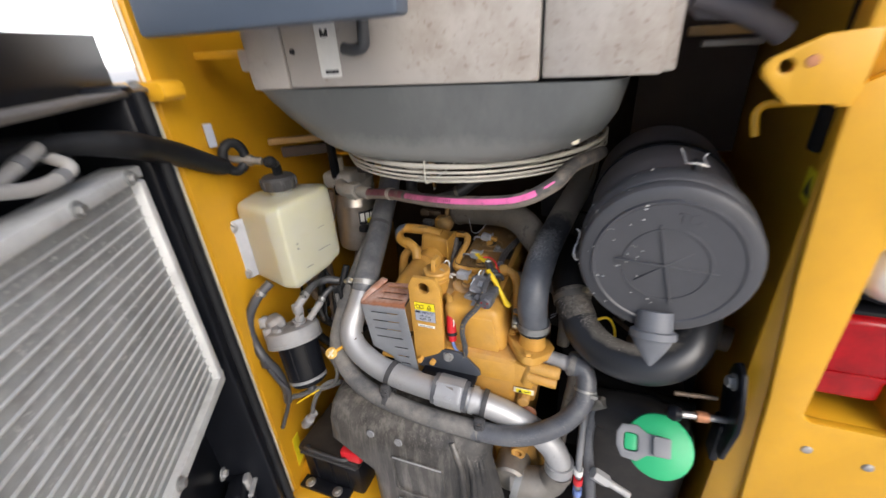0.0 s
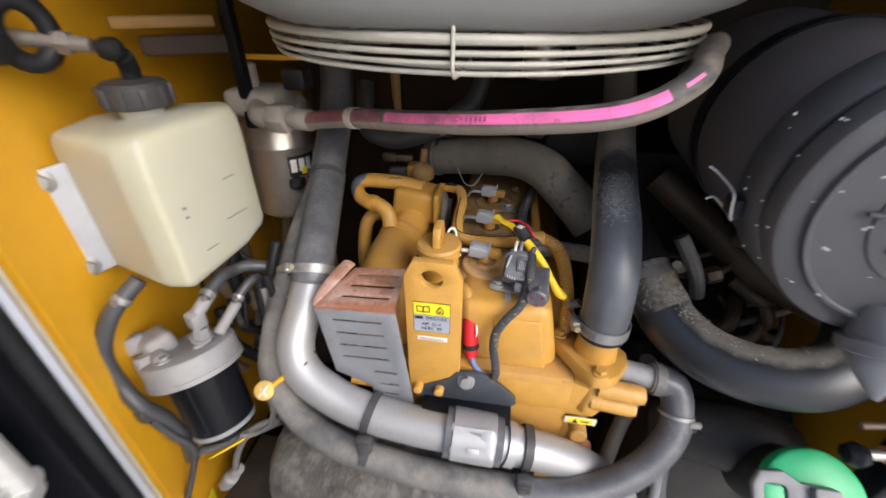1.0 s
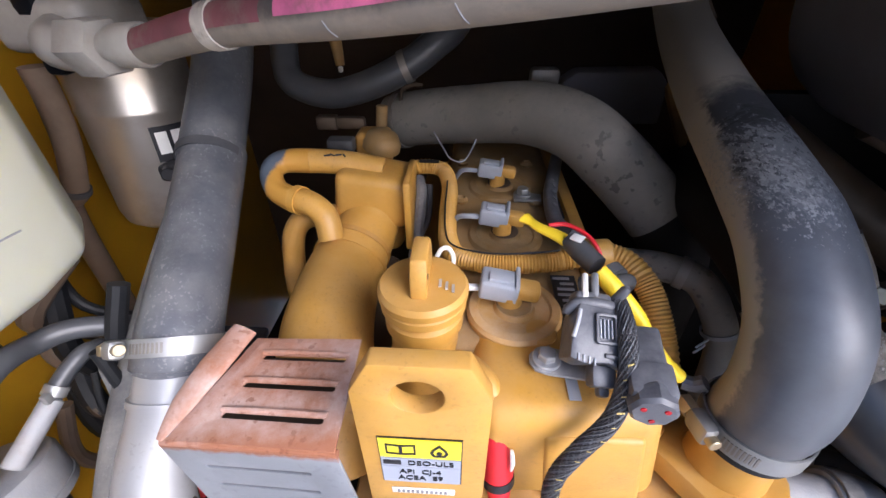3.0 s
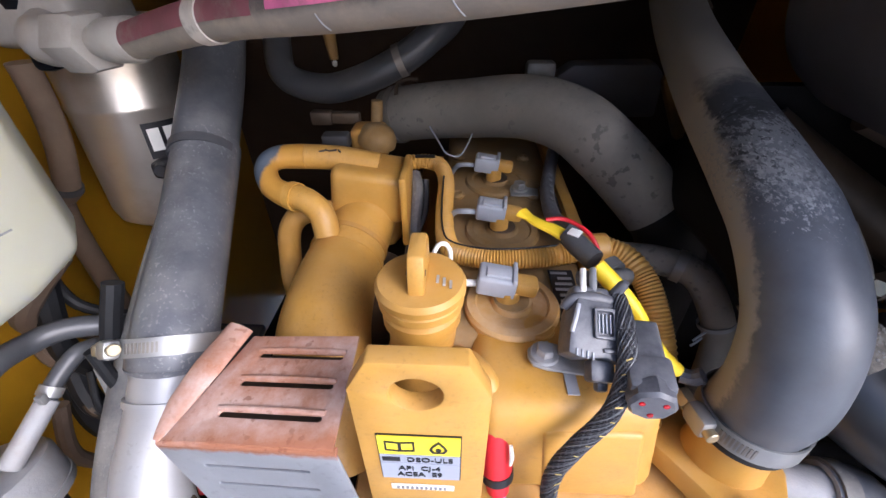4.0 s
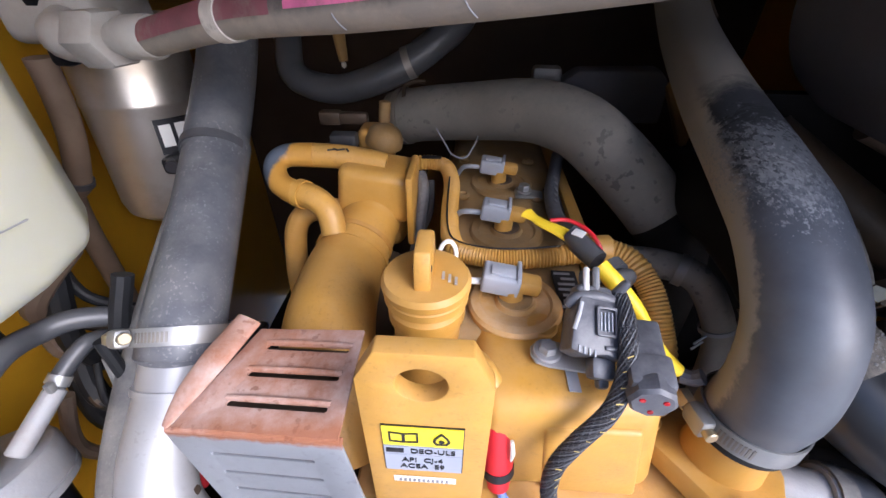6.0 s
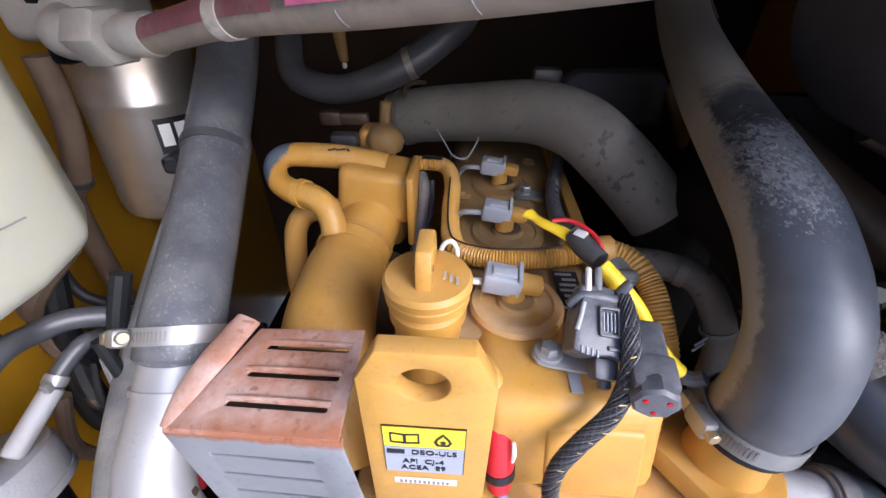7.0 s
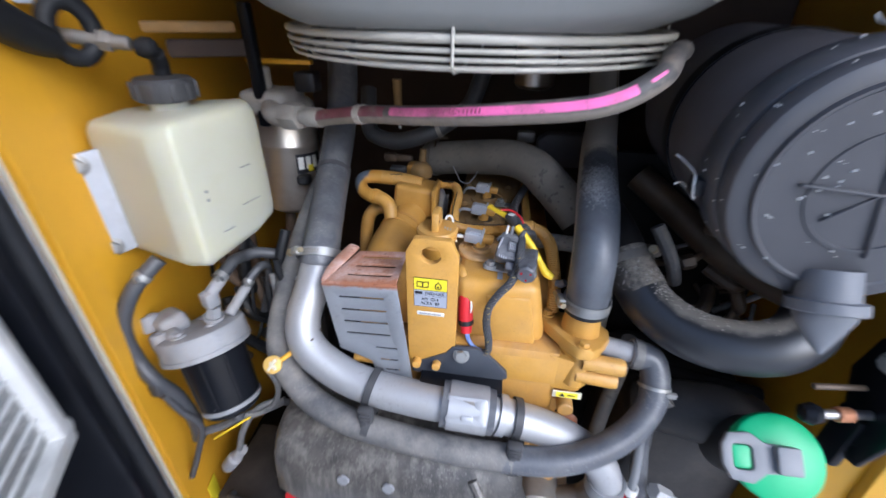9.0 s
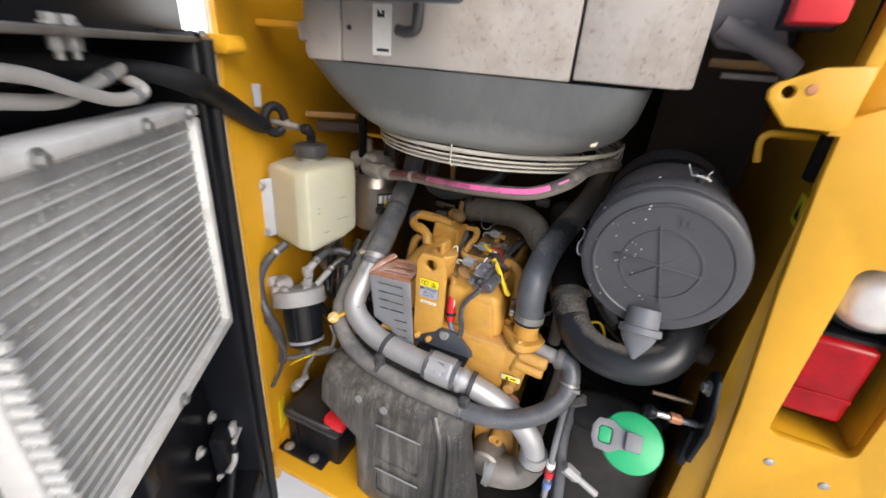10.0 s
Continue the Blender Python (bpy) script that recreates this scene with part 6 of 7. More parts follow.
for s in (-1, 1):
    prism([(0, -0.0040), (s * 0.0066, -0.0034), (s * 0.0066, 0.0044), (0, 0.0036)][::s], (LX - 0.0085, TY, 0.9385), X, Z, 0.0003, holes=[[(s * 0.0007, -0.0030), (s * 0.0058, -0.0025), (s * 0.0058, 0.0034), (s * 0.0007, 0.0027)]], bm=bk)
part("book_sign", bk, M_INK, lab, smooth=0)
dk = prism([(0.0, 0.0052), (0.0030, 0.0010), (0.0040, -0.0018), (0.0026, -0.0046), (-0.0026, -0.0046), (-0.0040, -0.0018), (-0.0030, 0.0010)], (LX + 0.0085, TY, 0.9385), X, Z, 0.0003,
           holes=[[(0.0, 0.0034), (0.0022, 0.0004), (0.0028, -0.0018), (0.0018, -0.0036), (-0.0018, -0.0036), (-0.0028, -0.0018), (-0.0022, 0.0004)]])
prism(circle(0, -0.0018, 0.0013, 10), (LX + 0.0085, TY, 0.9385), X, Z, 0.0003, bm=dk)
part("oil_drop_sign", dk, M_INK, lab, smooth=0)
part("strip_label", box((LX + 0.0002, LY - 0.0001, 0.8985), (0.031, 0.0006, 0.0052), 0.0004), M_WHITE, eye, "white number strip")
for i in range(11):
    part("strip_bar", box((LX - 0.0118 + i * 0.0023, LY - 0.0006, 0.8985), (0.0013, 0.0004, 0.0022), 0), M_GREYP, eye)

# heat shield
shield = thing("heat_shield", (-0.325, 0.59, 0.78), "slotted steel heat shield, rusty on top and grey in front", "heat shield")
A, B, C, D = Vector((-0.3600, 0.5700, 0.9250)), Vector((-0.2825, 0.5640, 0.9335)), Vector((-0.2820, 0.624, 0.937)), Vector((-0.346, 0.627, 0.9335))
u0 = (B - A).normalized()
v0 = (D - A - u0 * (D - A).dot(u0)).normalized()


def uv(p, o=A, u=u0, v=v0):
    return ((p - o).dot(u), (p - o).dot(v))


L = (B - A).length
top_slots = [slot(L * 0.53 + 0.002 * i, 0.0135 + 0.0165 * i, 0.054 - 0.003 * i, 0.0030, 0.0) for i in range(3)]
part("top", prism([uv(A + Vector((-0.0085, 0, 0))), uv(B), uv(C), uv(D + Vector((0.0015, 0, 0)))], A, u0, v0, 0.0018, holes=top_slots, bevel=0.0005), M_RUST, shield, "rust-red slotted top")
wing = tube([(-0.3715, 0.5700, 0.9250), (-0.3668, 0.586, 0.9305), (-0.3600, 0.605, 0.9355), (-0.3515, 0.629, 0.9400)], [0.0016, 0.0066, 0.0086, 0.0082], 16, flat=0.34)
for i in range(3):
    c0 = A + u0 * (L * 0.53 + 0.002 * i) + v0 * (0.0165 + 0.0165 * i) + u0.cross(v0) * 0.0016
    part("slot_lip", tube([c0 - u0 * (0.028 - 0.0015 * i), c0 - u0 * 0.012 + u0.cross(v0) * 0.0007, c0 + u0 * 0.012 + u0.cross(v0) * 0.0007, c0 + u0 * (0.028 - 0.0015 * i)], 0.0015, 8), M_RUST, shield, "raised rusty lip above the slot")
part("wing", wing, M_RUST, shield, "rust-red folded side strip")
fo = Vector((-0.3725, 0.5692, 0.9225))
fu = (Vector((-0.2815, 0.5632, 0.9320)) - fo).normalized()
fv = Vector((0, -0.02, -1)).normalized()
fv = (fv - fu * fv.dot(fu)).normalized()
W = 0.0915
front = [(0, 0), (W, 0.0), (W + 0.002, 0.146), (0.046, 0.130), (0.044, 0.112), (0.004, 0.095)]
fs = [slot(0.046, 0.017 + 0.0175 * i, 0.056, 0.0024) for i in range(4)] + [slot(0.066, 0.0895, 0.028, 0.0024), slot(0.067, 0.108, 0.024, 0.0024), slot(0.069, 0.124, 0.020, 0.0024)]
part("front", prism(front, fo, fu, fv, 0.0016, holes=fs, bevel=0.0004), M_SHIELD, shield, "grey slotted front plate")
# Dark sheet added under the top; it puts shade into the slots.
part("liner", prism([(0.004, 0.004), (L - 0.004, 0.004), (L - 0.008, 0.052), (0.014, 0.052)], A - u0.cross(v0) * 0.009, u0, v0, 0.0012), M_GREASE, shield, "dark sheet added so the slots read as unlit")
part("fold", tube([fo + Vector((0.001, 0.0016, 0.0002)), fo + fu * (W * 0.5) + Vector((0, 0.0016, 0.0004)), fo + fu * W + Vector((0, 0.0016, 0.0002))], 0.0019, 10), M_RUST, shield, "ragged rusty bend")
# Dark tone chosen to keep the slots looking deep.
part("manifold_behind", rod((-0.335, 0.62, 0.84), (-0.30, 0.78, 0.86), 0.030), M_GREASE, shield)
part("stud", rod((-0.345, 0.575, 0.808), (-0.300, 0.575, 0.806), 0.006), M_ENGINE, shield)

# intake manifold
man = thing("intake_manifold", (-0.32, 0.75, 0.87), "yellow cast intake manifold with a long round tube", "manifold")
part("tube", tube([(-0.308, 0.600, 0.845), (-0.316, 0.632, 0.876), (-0.323, 0.668, 0.8925), (-0.327, 0.710, 0.8950), (-0.325, 0.745, 0.8990), (-0.317, 0.775, 0.909), (-0.309, 0.800, 0.922)], [0.033, 0.033, 0.0325, 0.032, 0.0305, 0.0275, 0.024], 36), M_ENGINE, man)
part("tube_bead", ring_band((-0.3250, 0.747, 0.8995), (0.16, 0.93, 0.24), 0.0292, 0.005, 0.0026), M_ENGINE, man)
part("body", box((-0.308, 0.800, 0.940), (0.066, 0.050, 0.046), 0.008, Matrix.Rotation(radians(8), 3, 'Y'), segments=3), M_ENGINE, man)
part("lower_body", box((-0.312, 0.812, 0.905), (0.056, 0.060, 0.05), 0.014, segments=3), M_CAST, man)
part("side_ear", box((-0.276, 0.790, 0.932), (0.006, 0.050, 0.065), 0.002), M_ENGINE, man)
part("crossover", tube([(-0.300, 0.800, 0.960), (-0.335, 0.800, 0.966), (-0.370, 0.798, 0.968)], 0.0105, 18), M_ENGINE, man)
part("crossover_end", tube([(-0.362, 0.798, 0.968), (-0.385, 0.795, 0.968), (-0.392, 0.783, 0.964), (-0.384, 0.768, 0.955), (-0.366, 0.758, 0.951)], [0.0108, 0.0100, 0.0092, 0.0096, 0.0104], 18), M_WORN, man, "elbow with paint worn to dark rubber")
part("branch", tube([(-0.368, 0.760, 0.952), (-0.350, 0.752, 0.951), (-0.338, 0.745, 0.943), (-0.334, 0.738, 0.928)], 0.0102, 18), M_ENGINE, man)
part("branch_band", ring_band((-0.362, 0.757, 0.952), (0.018, -0.008, 0), 0.0105, 0.007, 0.0012), M_ENGINE, man)
part("drain_loop", tube([(-0.34, 0.78, 0.925), (-0.366, 0.775, 0.925), (-0.379, 0.770, 0.912), (-0.384, 0.766, 0.885), (-0.385, 0.76, 0.855), (-0.38, 0.75, 0.82)], 0.0098, 16), M_CAST, man)
part("sensor_block", box((-0.322, 0.870, 0.952), (0.034, 0.03, 0.036), 0.006, segments=3), M_CAST, man)
part("sensor_neck", rod((-0.318, 0.878, 0.945), (-0.314, 0.884, 0.990), 0.006, 14), M_GRIMY_DIM, man)
part("sensor_dome", lathe([(0, 0), (0.019, 0), (0.019, 0.006), (0.015, 0.014), (0.008, 0.018), (0, 0.019)], (-0.314, 0.862, 0.955), (0.25, -0.1, 1), 24), M_GRIMY_DIM, man)
part("sensor_arm", box((-0.348, 0.885, 0.972), (0.030, 0.010, 0.012), 0.003), M_GREASE, man)
part("sensor_plug", box((-0.372, 0.885, 0.972), (0.022, 0.014, 0.014), 0.003), M_GREASE, man, "grimy grey plug")
part("sensor_plug", box((-0.350, 0.850, 0.962), (0.026, 0.016, 0.014), 0.003), M_PLASTIC, man)

for k, (x, y, z, a) in enumerate(((-0.345, 0.7915, 0.9760, 30), (-0.341, 0.7925, 0.9762, -40), (-0.336, 0.793, 0.9760, 20), (-0.331, 0.793, 0.9757, -60))):
    part("pen_stroke", box((x, y, z), (0.0055, 0.0010, 0.0012), 0, Matrix.Rotation(radians(a), 3, 'Z') @ Matrix.Rotation(radians(-35), 3, 'X')), M_INK, man)
part("seat_ring", ring_band((-0.3215, 0.7605, 0.9035), (0.2, 0.9, 0.3), 0.0282, 0.004, 0.0020), M_CAST, man)
side = thing("sensor_harness", (-0.265, 0.78, 0.90), "black dusty wires hanging beside the manifold", "wire")
part("lead", tube([(-0.272, 0.815, 0.945), (-0.268, 0.800, 0.935), (-0.270, 0.775, 0.905), (-0.266, 0.755, 0.880), (-0.262, 0.735, 0.850)], 0.0055, 10), M_RUBBER_DUSTY, side)
part("lead", tube([(-0.262, 0.812, 0.940), (-0.262, 0.790, 0.918), (-0.274, 0.765, 0.895), (-0.270, 0.740, 0.870)], 0.0035, 8), M_PLASTIC, side)

# injector plugs
for i, (y, s) in enumerate(((0.662, 1.0), (0.744, 0.92), (0.826, 0.92))):
    plug = thing("injector_plug", (-0.203, y, 0.937), "light grey plug on a yellow injector connector", "connector", "injector plugs on the valve cover")
    rz = Matrix.Rotation(radians(-6), 3, 'Z') @ Matrix.Rotation(radians(6), 3, 'Y')
    part("post", rod((-0.199, y - 0.001, 0.934), (-0.199, y - 0.001, 0.948), 0.0078 * s, 16), M_ENGINE, plug)
    part("socket", box((-0.1895, y - 0.001, 0.949), (0.016 * s, 0.0125 * s, 0.010), 0.003, rz), M_ENGINE, plug)
    shell = part("shell", box((-0.2060, y + 0.001, 0.9505), (0.0235 * s, 0.0175 * s, 0.0135), 0.0022, rz, segments=3), M_CONN, plug)
    part("shell_latch", box((-0.2050, y - 0.0005, 0.9578), (0.0150 * s, 0.0085 * s, 0.0022), 0.0009, rz), M_CONN, shell)
    part("shell_rim", box((-0.1960, y + 0.001, 0.9508), (0.0028, 0.0192 * s, 0.0150), 0.0010, rz), M_CONN, shell)
    part("wire", tube([(-0.218, y, 0.949), (-0.226, y - 0.001, 0.950), (-0.233, y + 0.004, 0.946), (-0.238, y + 0.012, 0.935)], 0.0022, 8), M_WHITE if i == 0 else M_CONN, plug)

loom = thing("wiring_loom", (-0.2, 0.70, 0.93), "ribbed yellow-brown loom tube lying over the valve cover", "wiring loom")
part("upper_tube", corrugated([(-0.280, 0.822, 0.952), (-0.262, 0.826, 0.952), (-0.248, 0.820, 0.950), (-0.242, 0.795, 0.946), (-0.242, 0.760, 0.942), (-0.2405, 0.725, 0.940)], 0.0068), M_ENGINE, loom)
part("seam", tube([(-0.2440, 0.795, 0.9532), (-0.2440, 0.760, 0.9492), (-0.2420, 0.726, 0.9472), (-0.2355, 0.7065, 0.9480), (-0.214, 0.6960, 0.9500), (-0.190, 0.6935, 0.9522), (-0.165, 0.6955, 0.9542)], 0.0007, 6), M_INK, loom, "dark split seam")
part("ribbed_tube", corrugated([(-0.2405, 0.728, 0.940), (-0.234, 0.705, 0.941), (-0.213, 0.694, 0.943), (-0.190, 0.692, 0.945), (-0.165, 0.694, 0.947), (-0.146, 0.697, 0.950)], 0.0070), M_ENGINE, loom)
part("elbow_collar", rod((-0.146, 0.697, 0.950), (-0.131, 0.698, 0.951), 0.0105, 16), M_ENGINE, loom)
part("ribbed_tube", corrugated([(-0.133, 0.698, 0.951), (-0.120, 0.690, 0.949), (-0.110, 0.673, 0.940), (-0.105, 0.652, 0.922), (-0.102, 0.640, 0.903), (-0.100, 0.633, 0.87)], 0.0078), M_ENGINE, loom)
part("tag", box((-0.262, 0.821, 0.9595), (0.018, 0.006, 0.0008), 0), M_INK, loom)

wires = thing("wire_bundle", (-0.15, 0.80, 0.935), "black taped wire bundle along the valve cover", "wiring loom")
part("sheath", tube([(-0.135, 0.880, 0.940), (-0.147, 0.830, 0.940), (-0.155, 0.790, 0.940), (-0.156, 0.750, 0.941), (-0.150, 0.715, 0.952)], 0.0062, 12), M_PLUG, wires)
for k in range(5):
    part("print", box((-0.1490 - 0.0014 * k, 0.815 - 0.011 * k, 0.9463), (0.0016, 0.006, 0.0006), 0, 12), M_GREYP, wires)
clip_tab = thing("zinc_tab", (-0.17, 0.80, 0.935), "small zinc tab under a bolt on the valve cover", "bracket")
part("plate", prism([(-0.012, -0.007), (0.012, -0.007), (0.013, 0.005), (-0.004, 0.010), (-0.012, 0.006)], (-0.173, 0.803, 0.9335), X, Y, 0.002, bevel=0.0004), M_ZINC, clip_tab)
part("bolt", bolt_mesh((-0.177, 0.806, 0.9355), Z, 0.0055, 0.005, 1.4), M_ZINC, clip_tab)
solo("white_wire_loop", tube([(-0.262, 0.880, 0.965), (-0.251, 0.857, 0.957), (-0.244, 0.843, 0.953), (-0.232, 0.839, 0.952), (-0.224, 0.856, 0.956), (-0.218, 0.880, 0.962)], 0.0008, 8), M_CONN, "thin white wire looped under the grey hose", "wire")
tab = thing("bracket_tab", (-0.18, 0.615, 0.935), "dusty zinc bracket tab held by a flanged bolt", "bracket")
part("plate", prism([(-0.0090, -0.002), (-0.0066, -0.0068), (0.0, -0.0092), (0.026, -0.0125), (0.031, -0.008), (0.029, 0.000), (0.005, 0.0086), (-0.004, 0.0082), (-0.0084, 0.0038)], (-0.1825, 0.6185, 0.9360), X, Y, 0.0018, bevel=0.0005), M_CASTALU, tab)
part("bolt", bolt_mesh((-0.1825, 0.6185, 0.9378), (0, -0.05, 1), 0.0050, 0.0042, 1.55), M_CASTALU, tab, "dusty flanged bolt")
part("riser", prism([(0, 0), (0.010, 0), (0.008, 0.018), (0.002, 0.018)], (-0.160, 0.610, 0.9375), X, Vector((0, 0.3, 1)), 0.002), M_STEEL, tab)
solo("edge_label", box((-0.1705, 0.6035, 0.9343), (0.006, 0.013, 0.0008), 0), M_CONN, "pale worn sticker on the casting edge", "label")
plugs = thing("black_connector", (-0.165, 0.61, 0.945), "grey-black wiring connector with latch ribs and a spare socket", "connector")
r1 = Matrix.Rotation(radians(-4), 3, 'Z') @ Matrix.Rotation(radians(34), 3, 'X') @ Matrix.Rotation(radians(12), 3, 'Y')
HC = Vector((-0.1645, 0.6150, 0.9625))
def hc(a, b, c):
    return HC + r1 @ Vector((a, b, c)) * 1.18


body = prism([(-0.0140, -0.0130), (-0.0070, -0.0152), (0.0047, -0.0140), (0.0118, -0.0165), (0.0127, 0.0124), (-0.0088, 0.0136), (-0.0118, 0.0059)], hc(0, 0, -0.007), r1 @ X, r1 @ Y, 0.0153, bevel=0.0016)
part("housing", body, M_PLUG, plugs)
part("collar", tube([hc(-0.0115, 0.0075, 0.000), hc(-0.0080, 0.0110, 0.002), hc(0.000, 0.0122, 0.0035), hc(0.0080, 0.0112, 0.003), hc(0.0118, 0.0080, 0.000)], [0.0020, 0.0032, 0.0034, 0.0032, 0.0020], 12), M_PLUG, plugs, "curved collar over the wire entry")
part("collar_back", box(hc(0.0, 0.0150, -0.001), (0.0190, 0.0060, 0.0110), 0.0028, r1, segments=3), M_PLUG, plugs)
part("guard_rail", tube([hc(0.0105, 0.0080, 0.0070), hc(0.0112, 0.0000, 0.0074), hc(0.0112, -0.0090, 0.0070), hc(0.0085, -0.0155, 0.0050)], 0.0016, 8), M_PLUG, plugs)
# Pale rail puts the edge highlight into its colour.
part("guard_rail", tube([hc(-0.0075, 0.0085, 0.0062), hc(-0.0088, 0.0030, 0.0064), hc(-0.0104, -0.0030, 0.0058)], 0.0011, 8), M_CONN, plugs, "pale strip for the highlight along the housing edge")
part("latch", prism(rounded(0.0108, 0.0147, 0.0014), hc(0.0030, 0.0015, 0.0060), r1 @ X, r1 @ Y, 0.0022, holes=[rounded(0.0078, 0.0116, 0.0009)], bevel=0.0004), M_PLUG, plugs, "latch window frame")
for k in range(4):
    part("latch_rib", box(hc(0.0006 + 0.0016 * k, 0.0015, 0.0066), (0.0007, 0.0090, 0.0012), 0.0002, r1), M_CONN, plugs)
part("step", box(hc(0.0055, -0.0090, 0.0062), (0.0075, 0.0022, 0.0020), 0.0006, r1), M_PLUG, plugs)
part("nose", box(hc(0.0045, -0.0165, -0.002), (0.0125, 0.0105, 0.0095), 0.0022, r1), M_PLUG, plugs)
part("nose_tip", box(hc(0.0060, -0.0215, -0.004), (0.0060, 0.0070, 0.0060), 0.0020, r1), M_PLUG, plugs)
for k in range(4):
    part("grip_rib", box(hc(-0.0085 + 0.0022 * k, -0.0105 - 0.0004 * k, 0.0062), (0.0009, 0.0035, 0.0010), 0.0003, r1), M_CONN, plugs)
part("tab", lathe([(0, 0), (0.0030, 0), (0.0026, 0.008), (0.0016, 0.010), (0, 0.010)], hc(0.0100, 0.0150, 0.002), r1 @ Vector((0.2, 0.5, 0.8)), 12), M_PLUG, plugs)
part("white_wire", tube([hc(-0.004, 0.013, 0.003), hc(-0.004, 0.019, 0.003), hc(-0.003, 0.025, 0.001)], 0.0016, 8), M_WHITE, plugs)
part("wire_boot", tube([hc(0.001, 0.013, 0.002), hc(0.001, 0.020, 0.002), hc(0.002, 0.026, 0.000)], 0.0019, 10), M_GREYP, plugs)
# spare socket beside it
S0, S1 = Vector((-0.1385, 0.6180, 0.9560)), Vector((-0.1440, 0.5800, 0.9530))
sd = (S0 - S1).normalized()
sr = Vector((1, 0.15, 0.1))
sr = (sr - sd * sr.dot(sd)).normalized()
r2 = Matrix((sr, sd, sr.cross(sd))).transposed()
sock = part("spare_socket", box(S1 + sd * 0.026, (0.0165, 0.034, 0.0150), 0.0025, r2, segments=3), M_PLUG, plugs, "dark grey three-pin socket")
part("socket_step", box(S1 + sd * 0.012 + r2 @ Vector((0, 0, 0.001)), (0.0200, 0.018, 0.0165), 0.0028, r2), M_PLUG, sock)
part("socket_face", lathe([(0, 0), (0.0092, 0), (0.0108, 0.0018), (0.0112, 0.008), (0.0100, 0.010), (0, 0.010)], S1 - sd * 0.001, sd, 8), M_PLUG, sock)
for a in (270, 30, 150):
    c = S1 - sd * 0.0012 + r2 @ Vector((0.0056 * math.cos(radians(a)), 0, 0.0056 * math.sin(radians(a))))
    part("pin_seal", rod(c - sd * 0.0003, c + sd * 0.002, 0.0014, 10), M_LENS_R, sock)
part("tape", tube([(-0.1655, 0.679, 0.974), (-0.160, 0.670, 0.9725), (-0.153, 0.659, 0.9705)], [0.0056, 0.0066, 0.0062], 14), M_RUBBER_SMOOTH, plugs, "black tape wrap")
part("tape", ring_band((-0.1485, 0.651, 0.968), (0.03, -0.05, -0.012), 0.0075, 0.006, 0.003), M_RUBBER_SMOOTH, plugs)
part("tape", tube([(-0.162, 0.652, 0.963), (-0.148, 0.645, 0.970), (-0.137, 0.652, 0.966), (-0.134, 0.66, 0.955)], 0.0045, 12), M_RUBBER_SMOOTH, plugs)
part("tape_print", box((-0.1625, 0.6735, 0.9795), (0.007, 0.007, 0.0010), 0.0003, -35), M_WHITE, plugs)

CABLE = [(-0.1500, 0.628, 0.972), (-0.1505, 0.609, 0.969), (-0.1520, 0.594, 0.956), (-0.1585, 0.583, 0.941), (-0.1715, 0.576, 0.926), (-0.1800, 0.572, 0.910), (-0.1810, 0.570, 0.890), (-0.1770, 0.569, 0.868), (-0.1765, 0.568, 0.852), (-0.182, 0.570, 0.845)]
braid = solo("braided_cable", tube(CABLE, 0.0039, 18, 10), M_BRAID, "black braided cable with yellow tracer hanging down", "cable")
cab = smooth_path(CABLE, 14)
for turn in (-1, 1):
    for k in range(16):
        strand = []
        for i, c in enumerate(cab):
            t = (cab[min(i + 1, len(cab) - 1)] - cab[max(i - 1, 0)]).normalized()
            e1 = (Y - t * Y.dot(t)).normalized() if abs(t.y) < 0.9 else (X - t * X.dot(t)).normalized()
            e2 = t.cross(e1)
            a = turn * i * 0.21 + 2 * math.pi * k / 16
            strand.append(c + (e1 * math.cos(a) + e2 * math.sin(a)) * (0.0040 + 0.00015 * turn))
        part("strand", tube(strand, 0.00042, 4, smooth=False), M_STRAND if k % 2 else M_BRAID, braid)
tr = bmesh.new()
random.seed(3)
for i in range(18, len(cab) - 4, 5):
    if random.random() < 0.35:
        continue
    t = (cab[i + 1] - cab[i - 1]).normalized()
    n = Vector((random.uniform(-0.7, 0.7), -0.75, 0.6))
    n = (n - t * n.dot(t)).normalized()
    s = t.cross(n)
    w = random.uniform(0.5, 1.0)
    q = [cab[i] + n * 0.0047 + t * a * w + s * b * w for a, b in ((-0.0012, -0.0016), (-0.0004, -0.0018), (0.0013, 0.0014), (0.0005, 0.0017))]
    tr.faces.new([tr.verts.new(v) for v in q])
tagged(part("cable_tracer", tr, M_TRACER, braid, "broken yellow tracer marks"), kind="stuff")
ys = thing("yellow_wire_sleeve", (-0.14, 0.64, 0.93), "bright yellow taped wire sleeve over the connectors", "wire")
part("sleeve", tube([(-0.1900, 0.7000, 0.9760), (-0.1855, 0.695, 0.9755), (-0.181, 0.690, 0.9750), (-0.172, 0.684, 0.974), (-0.163, 0.675, 0.973)], [0.0052, 0.0034, 0.0040, 0.0048, 0.0052], 12, flat=0.55), M_WIREY, ys)
part("sleeve", tube([(-0.156, 0.648, 0.976), (-0.147, 0.64, 0.969), (-0.136, 0.632, 0.959), (-0.127, 0.626, 0.946), (-0.118, 0.62, 0.934), (-0.11, 0.617, 0.93)], [0.0046, 0.0050, 0.0044, 0.0036, 0.0040, 0.0052, 0.0034], 14), M_WIREY, ys)
part("end", tube([(-0.104, 0.623, 0.919), (-0.0985, 0.6205, 0.920), (-0.0945, 0.619, 0.924)], 0.0044, 10), M_PLUG, ys)
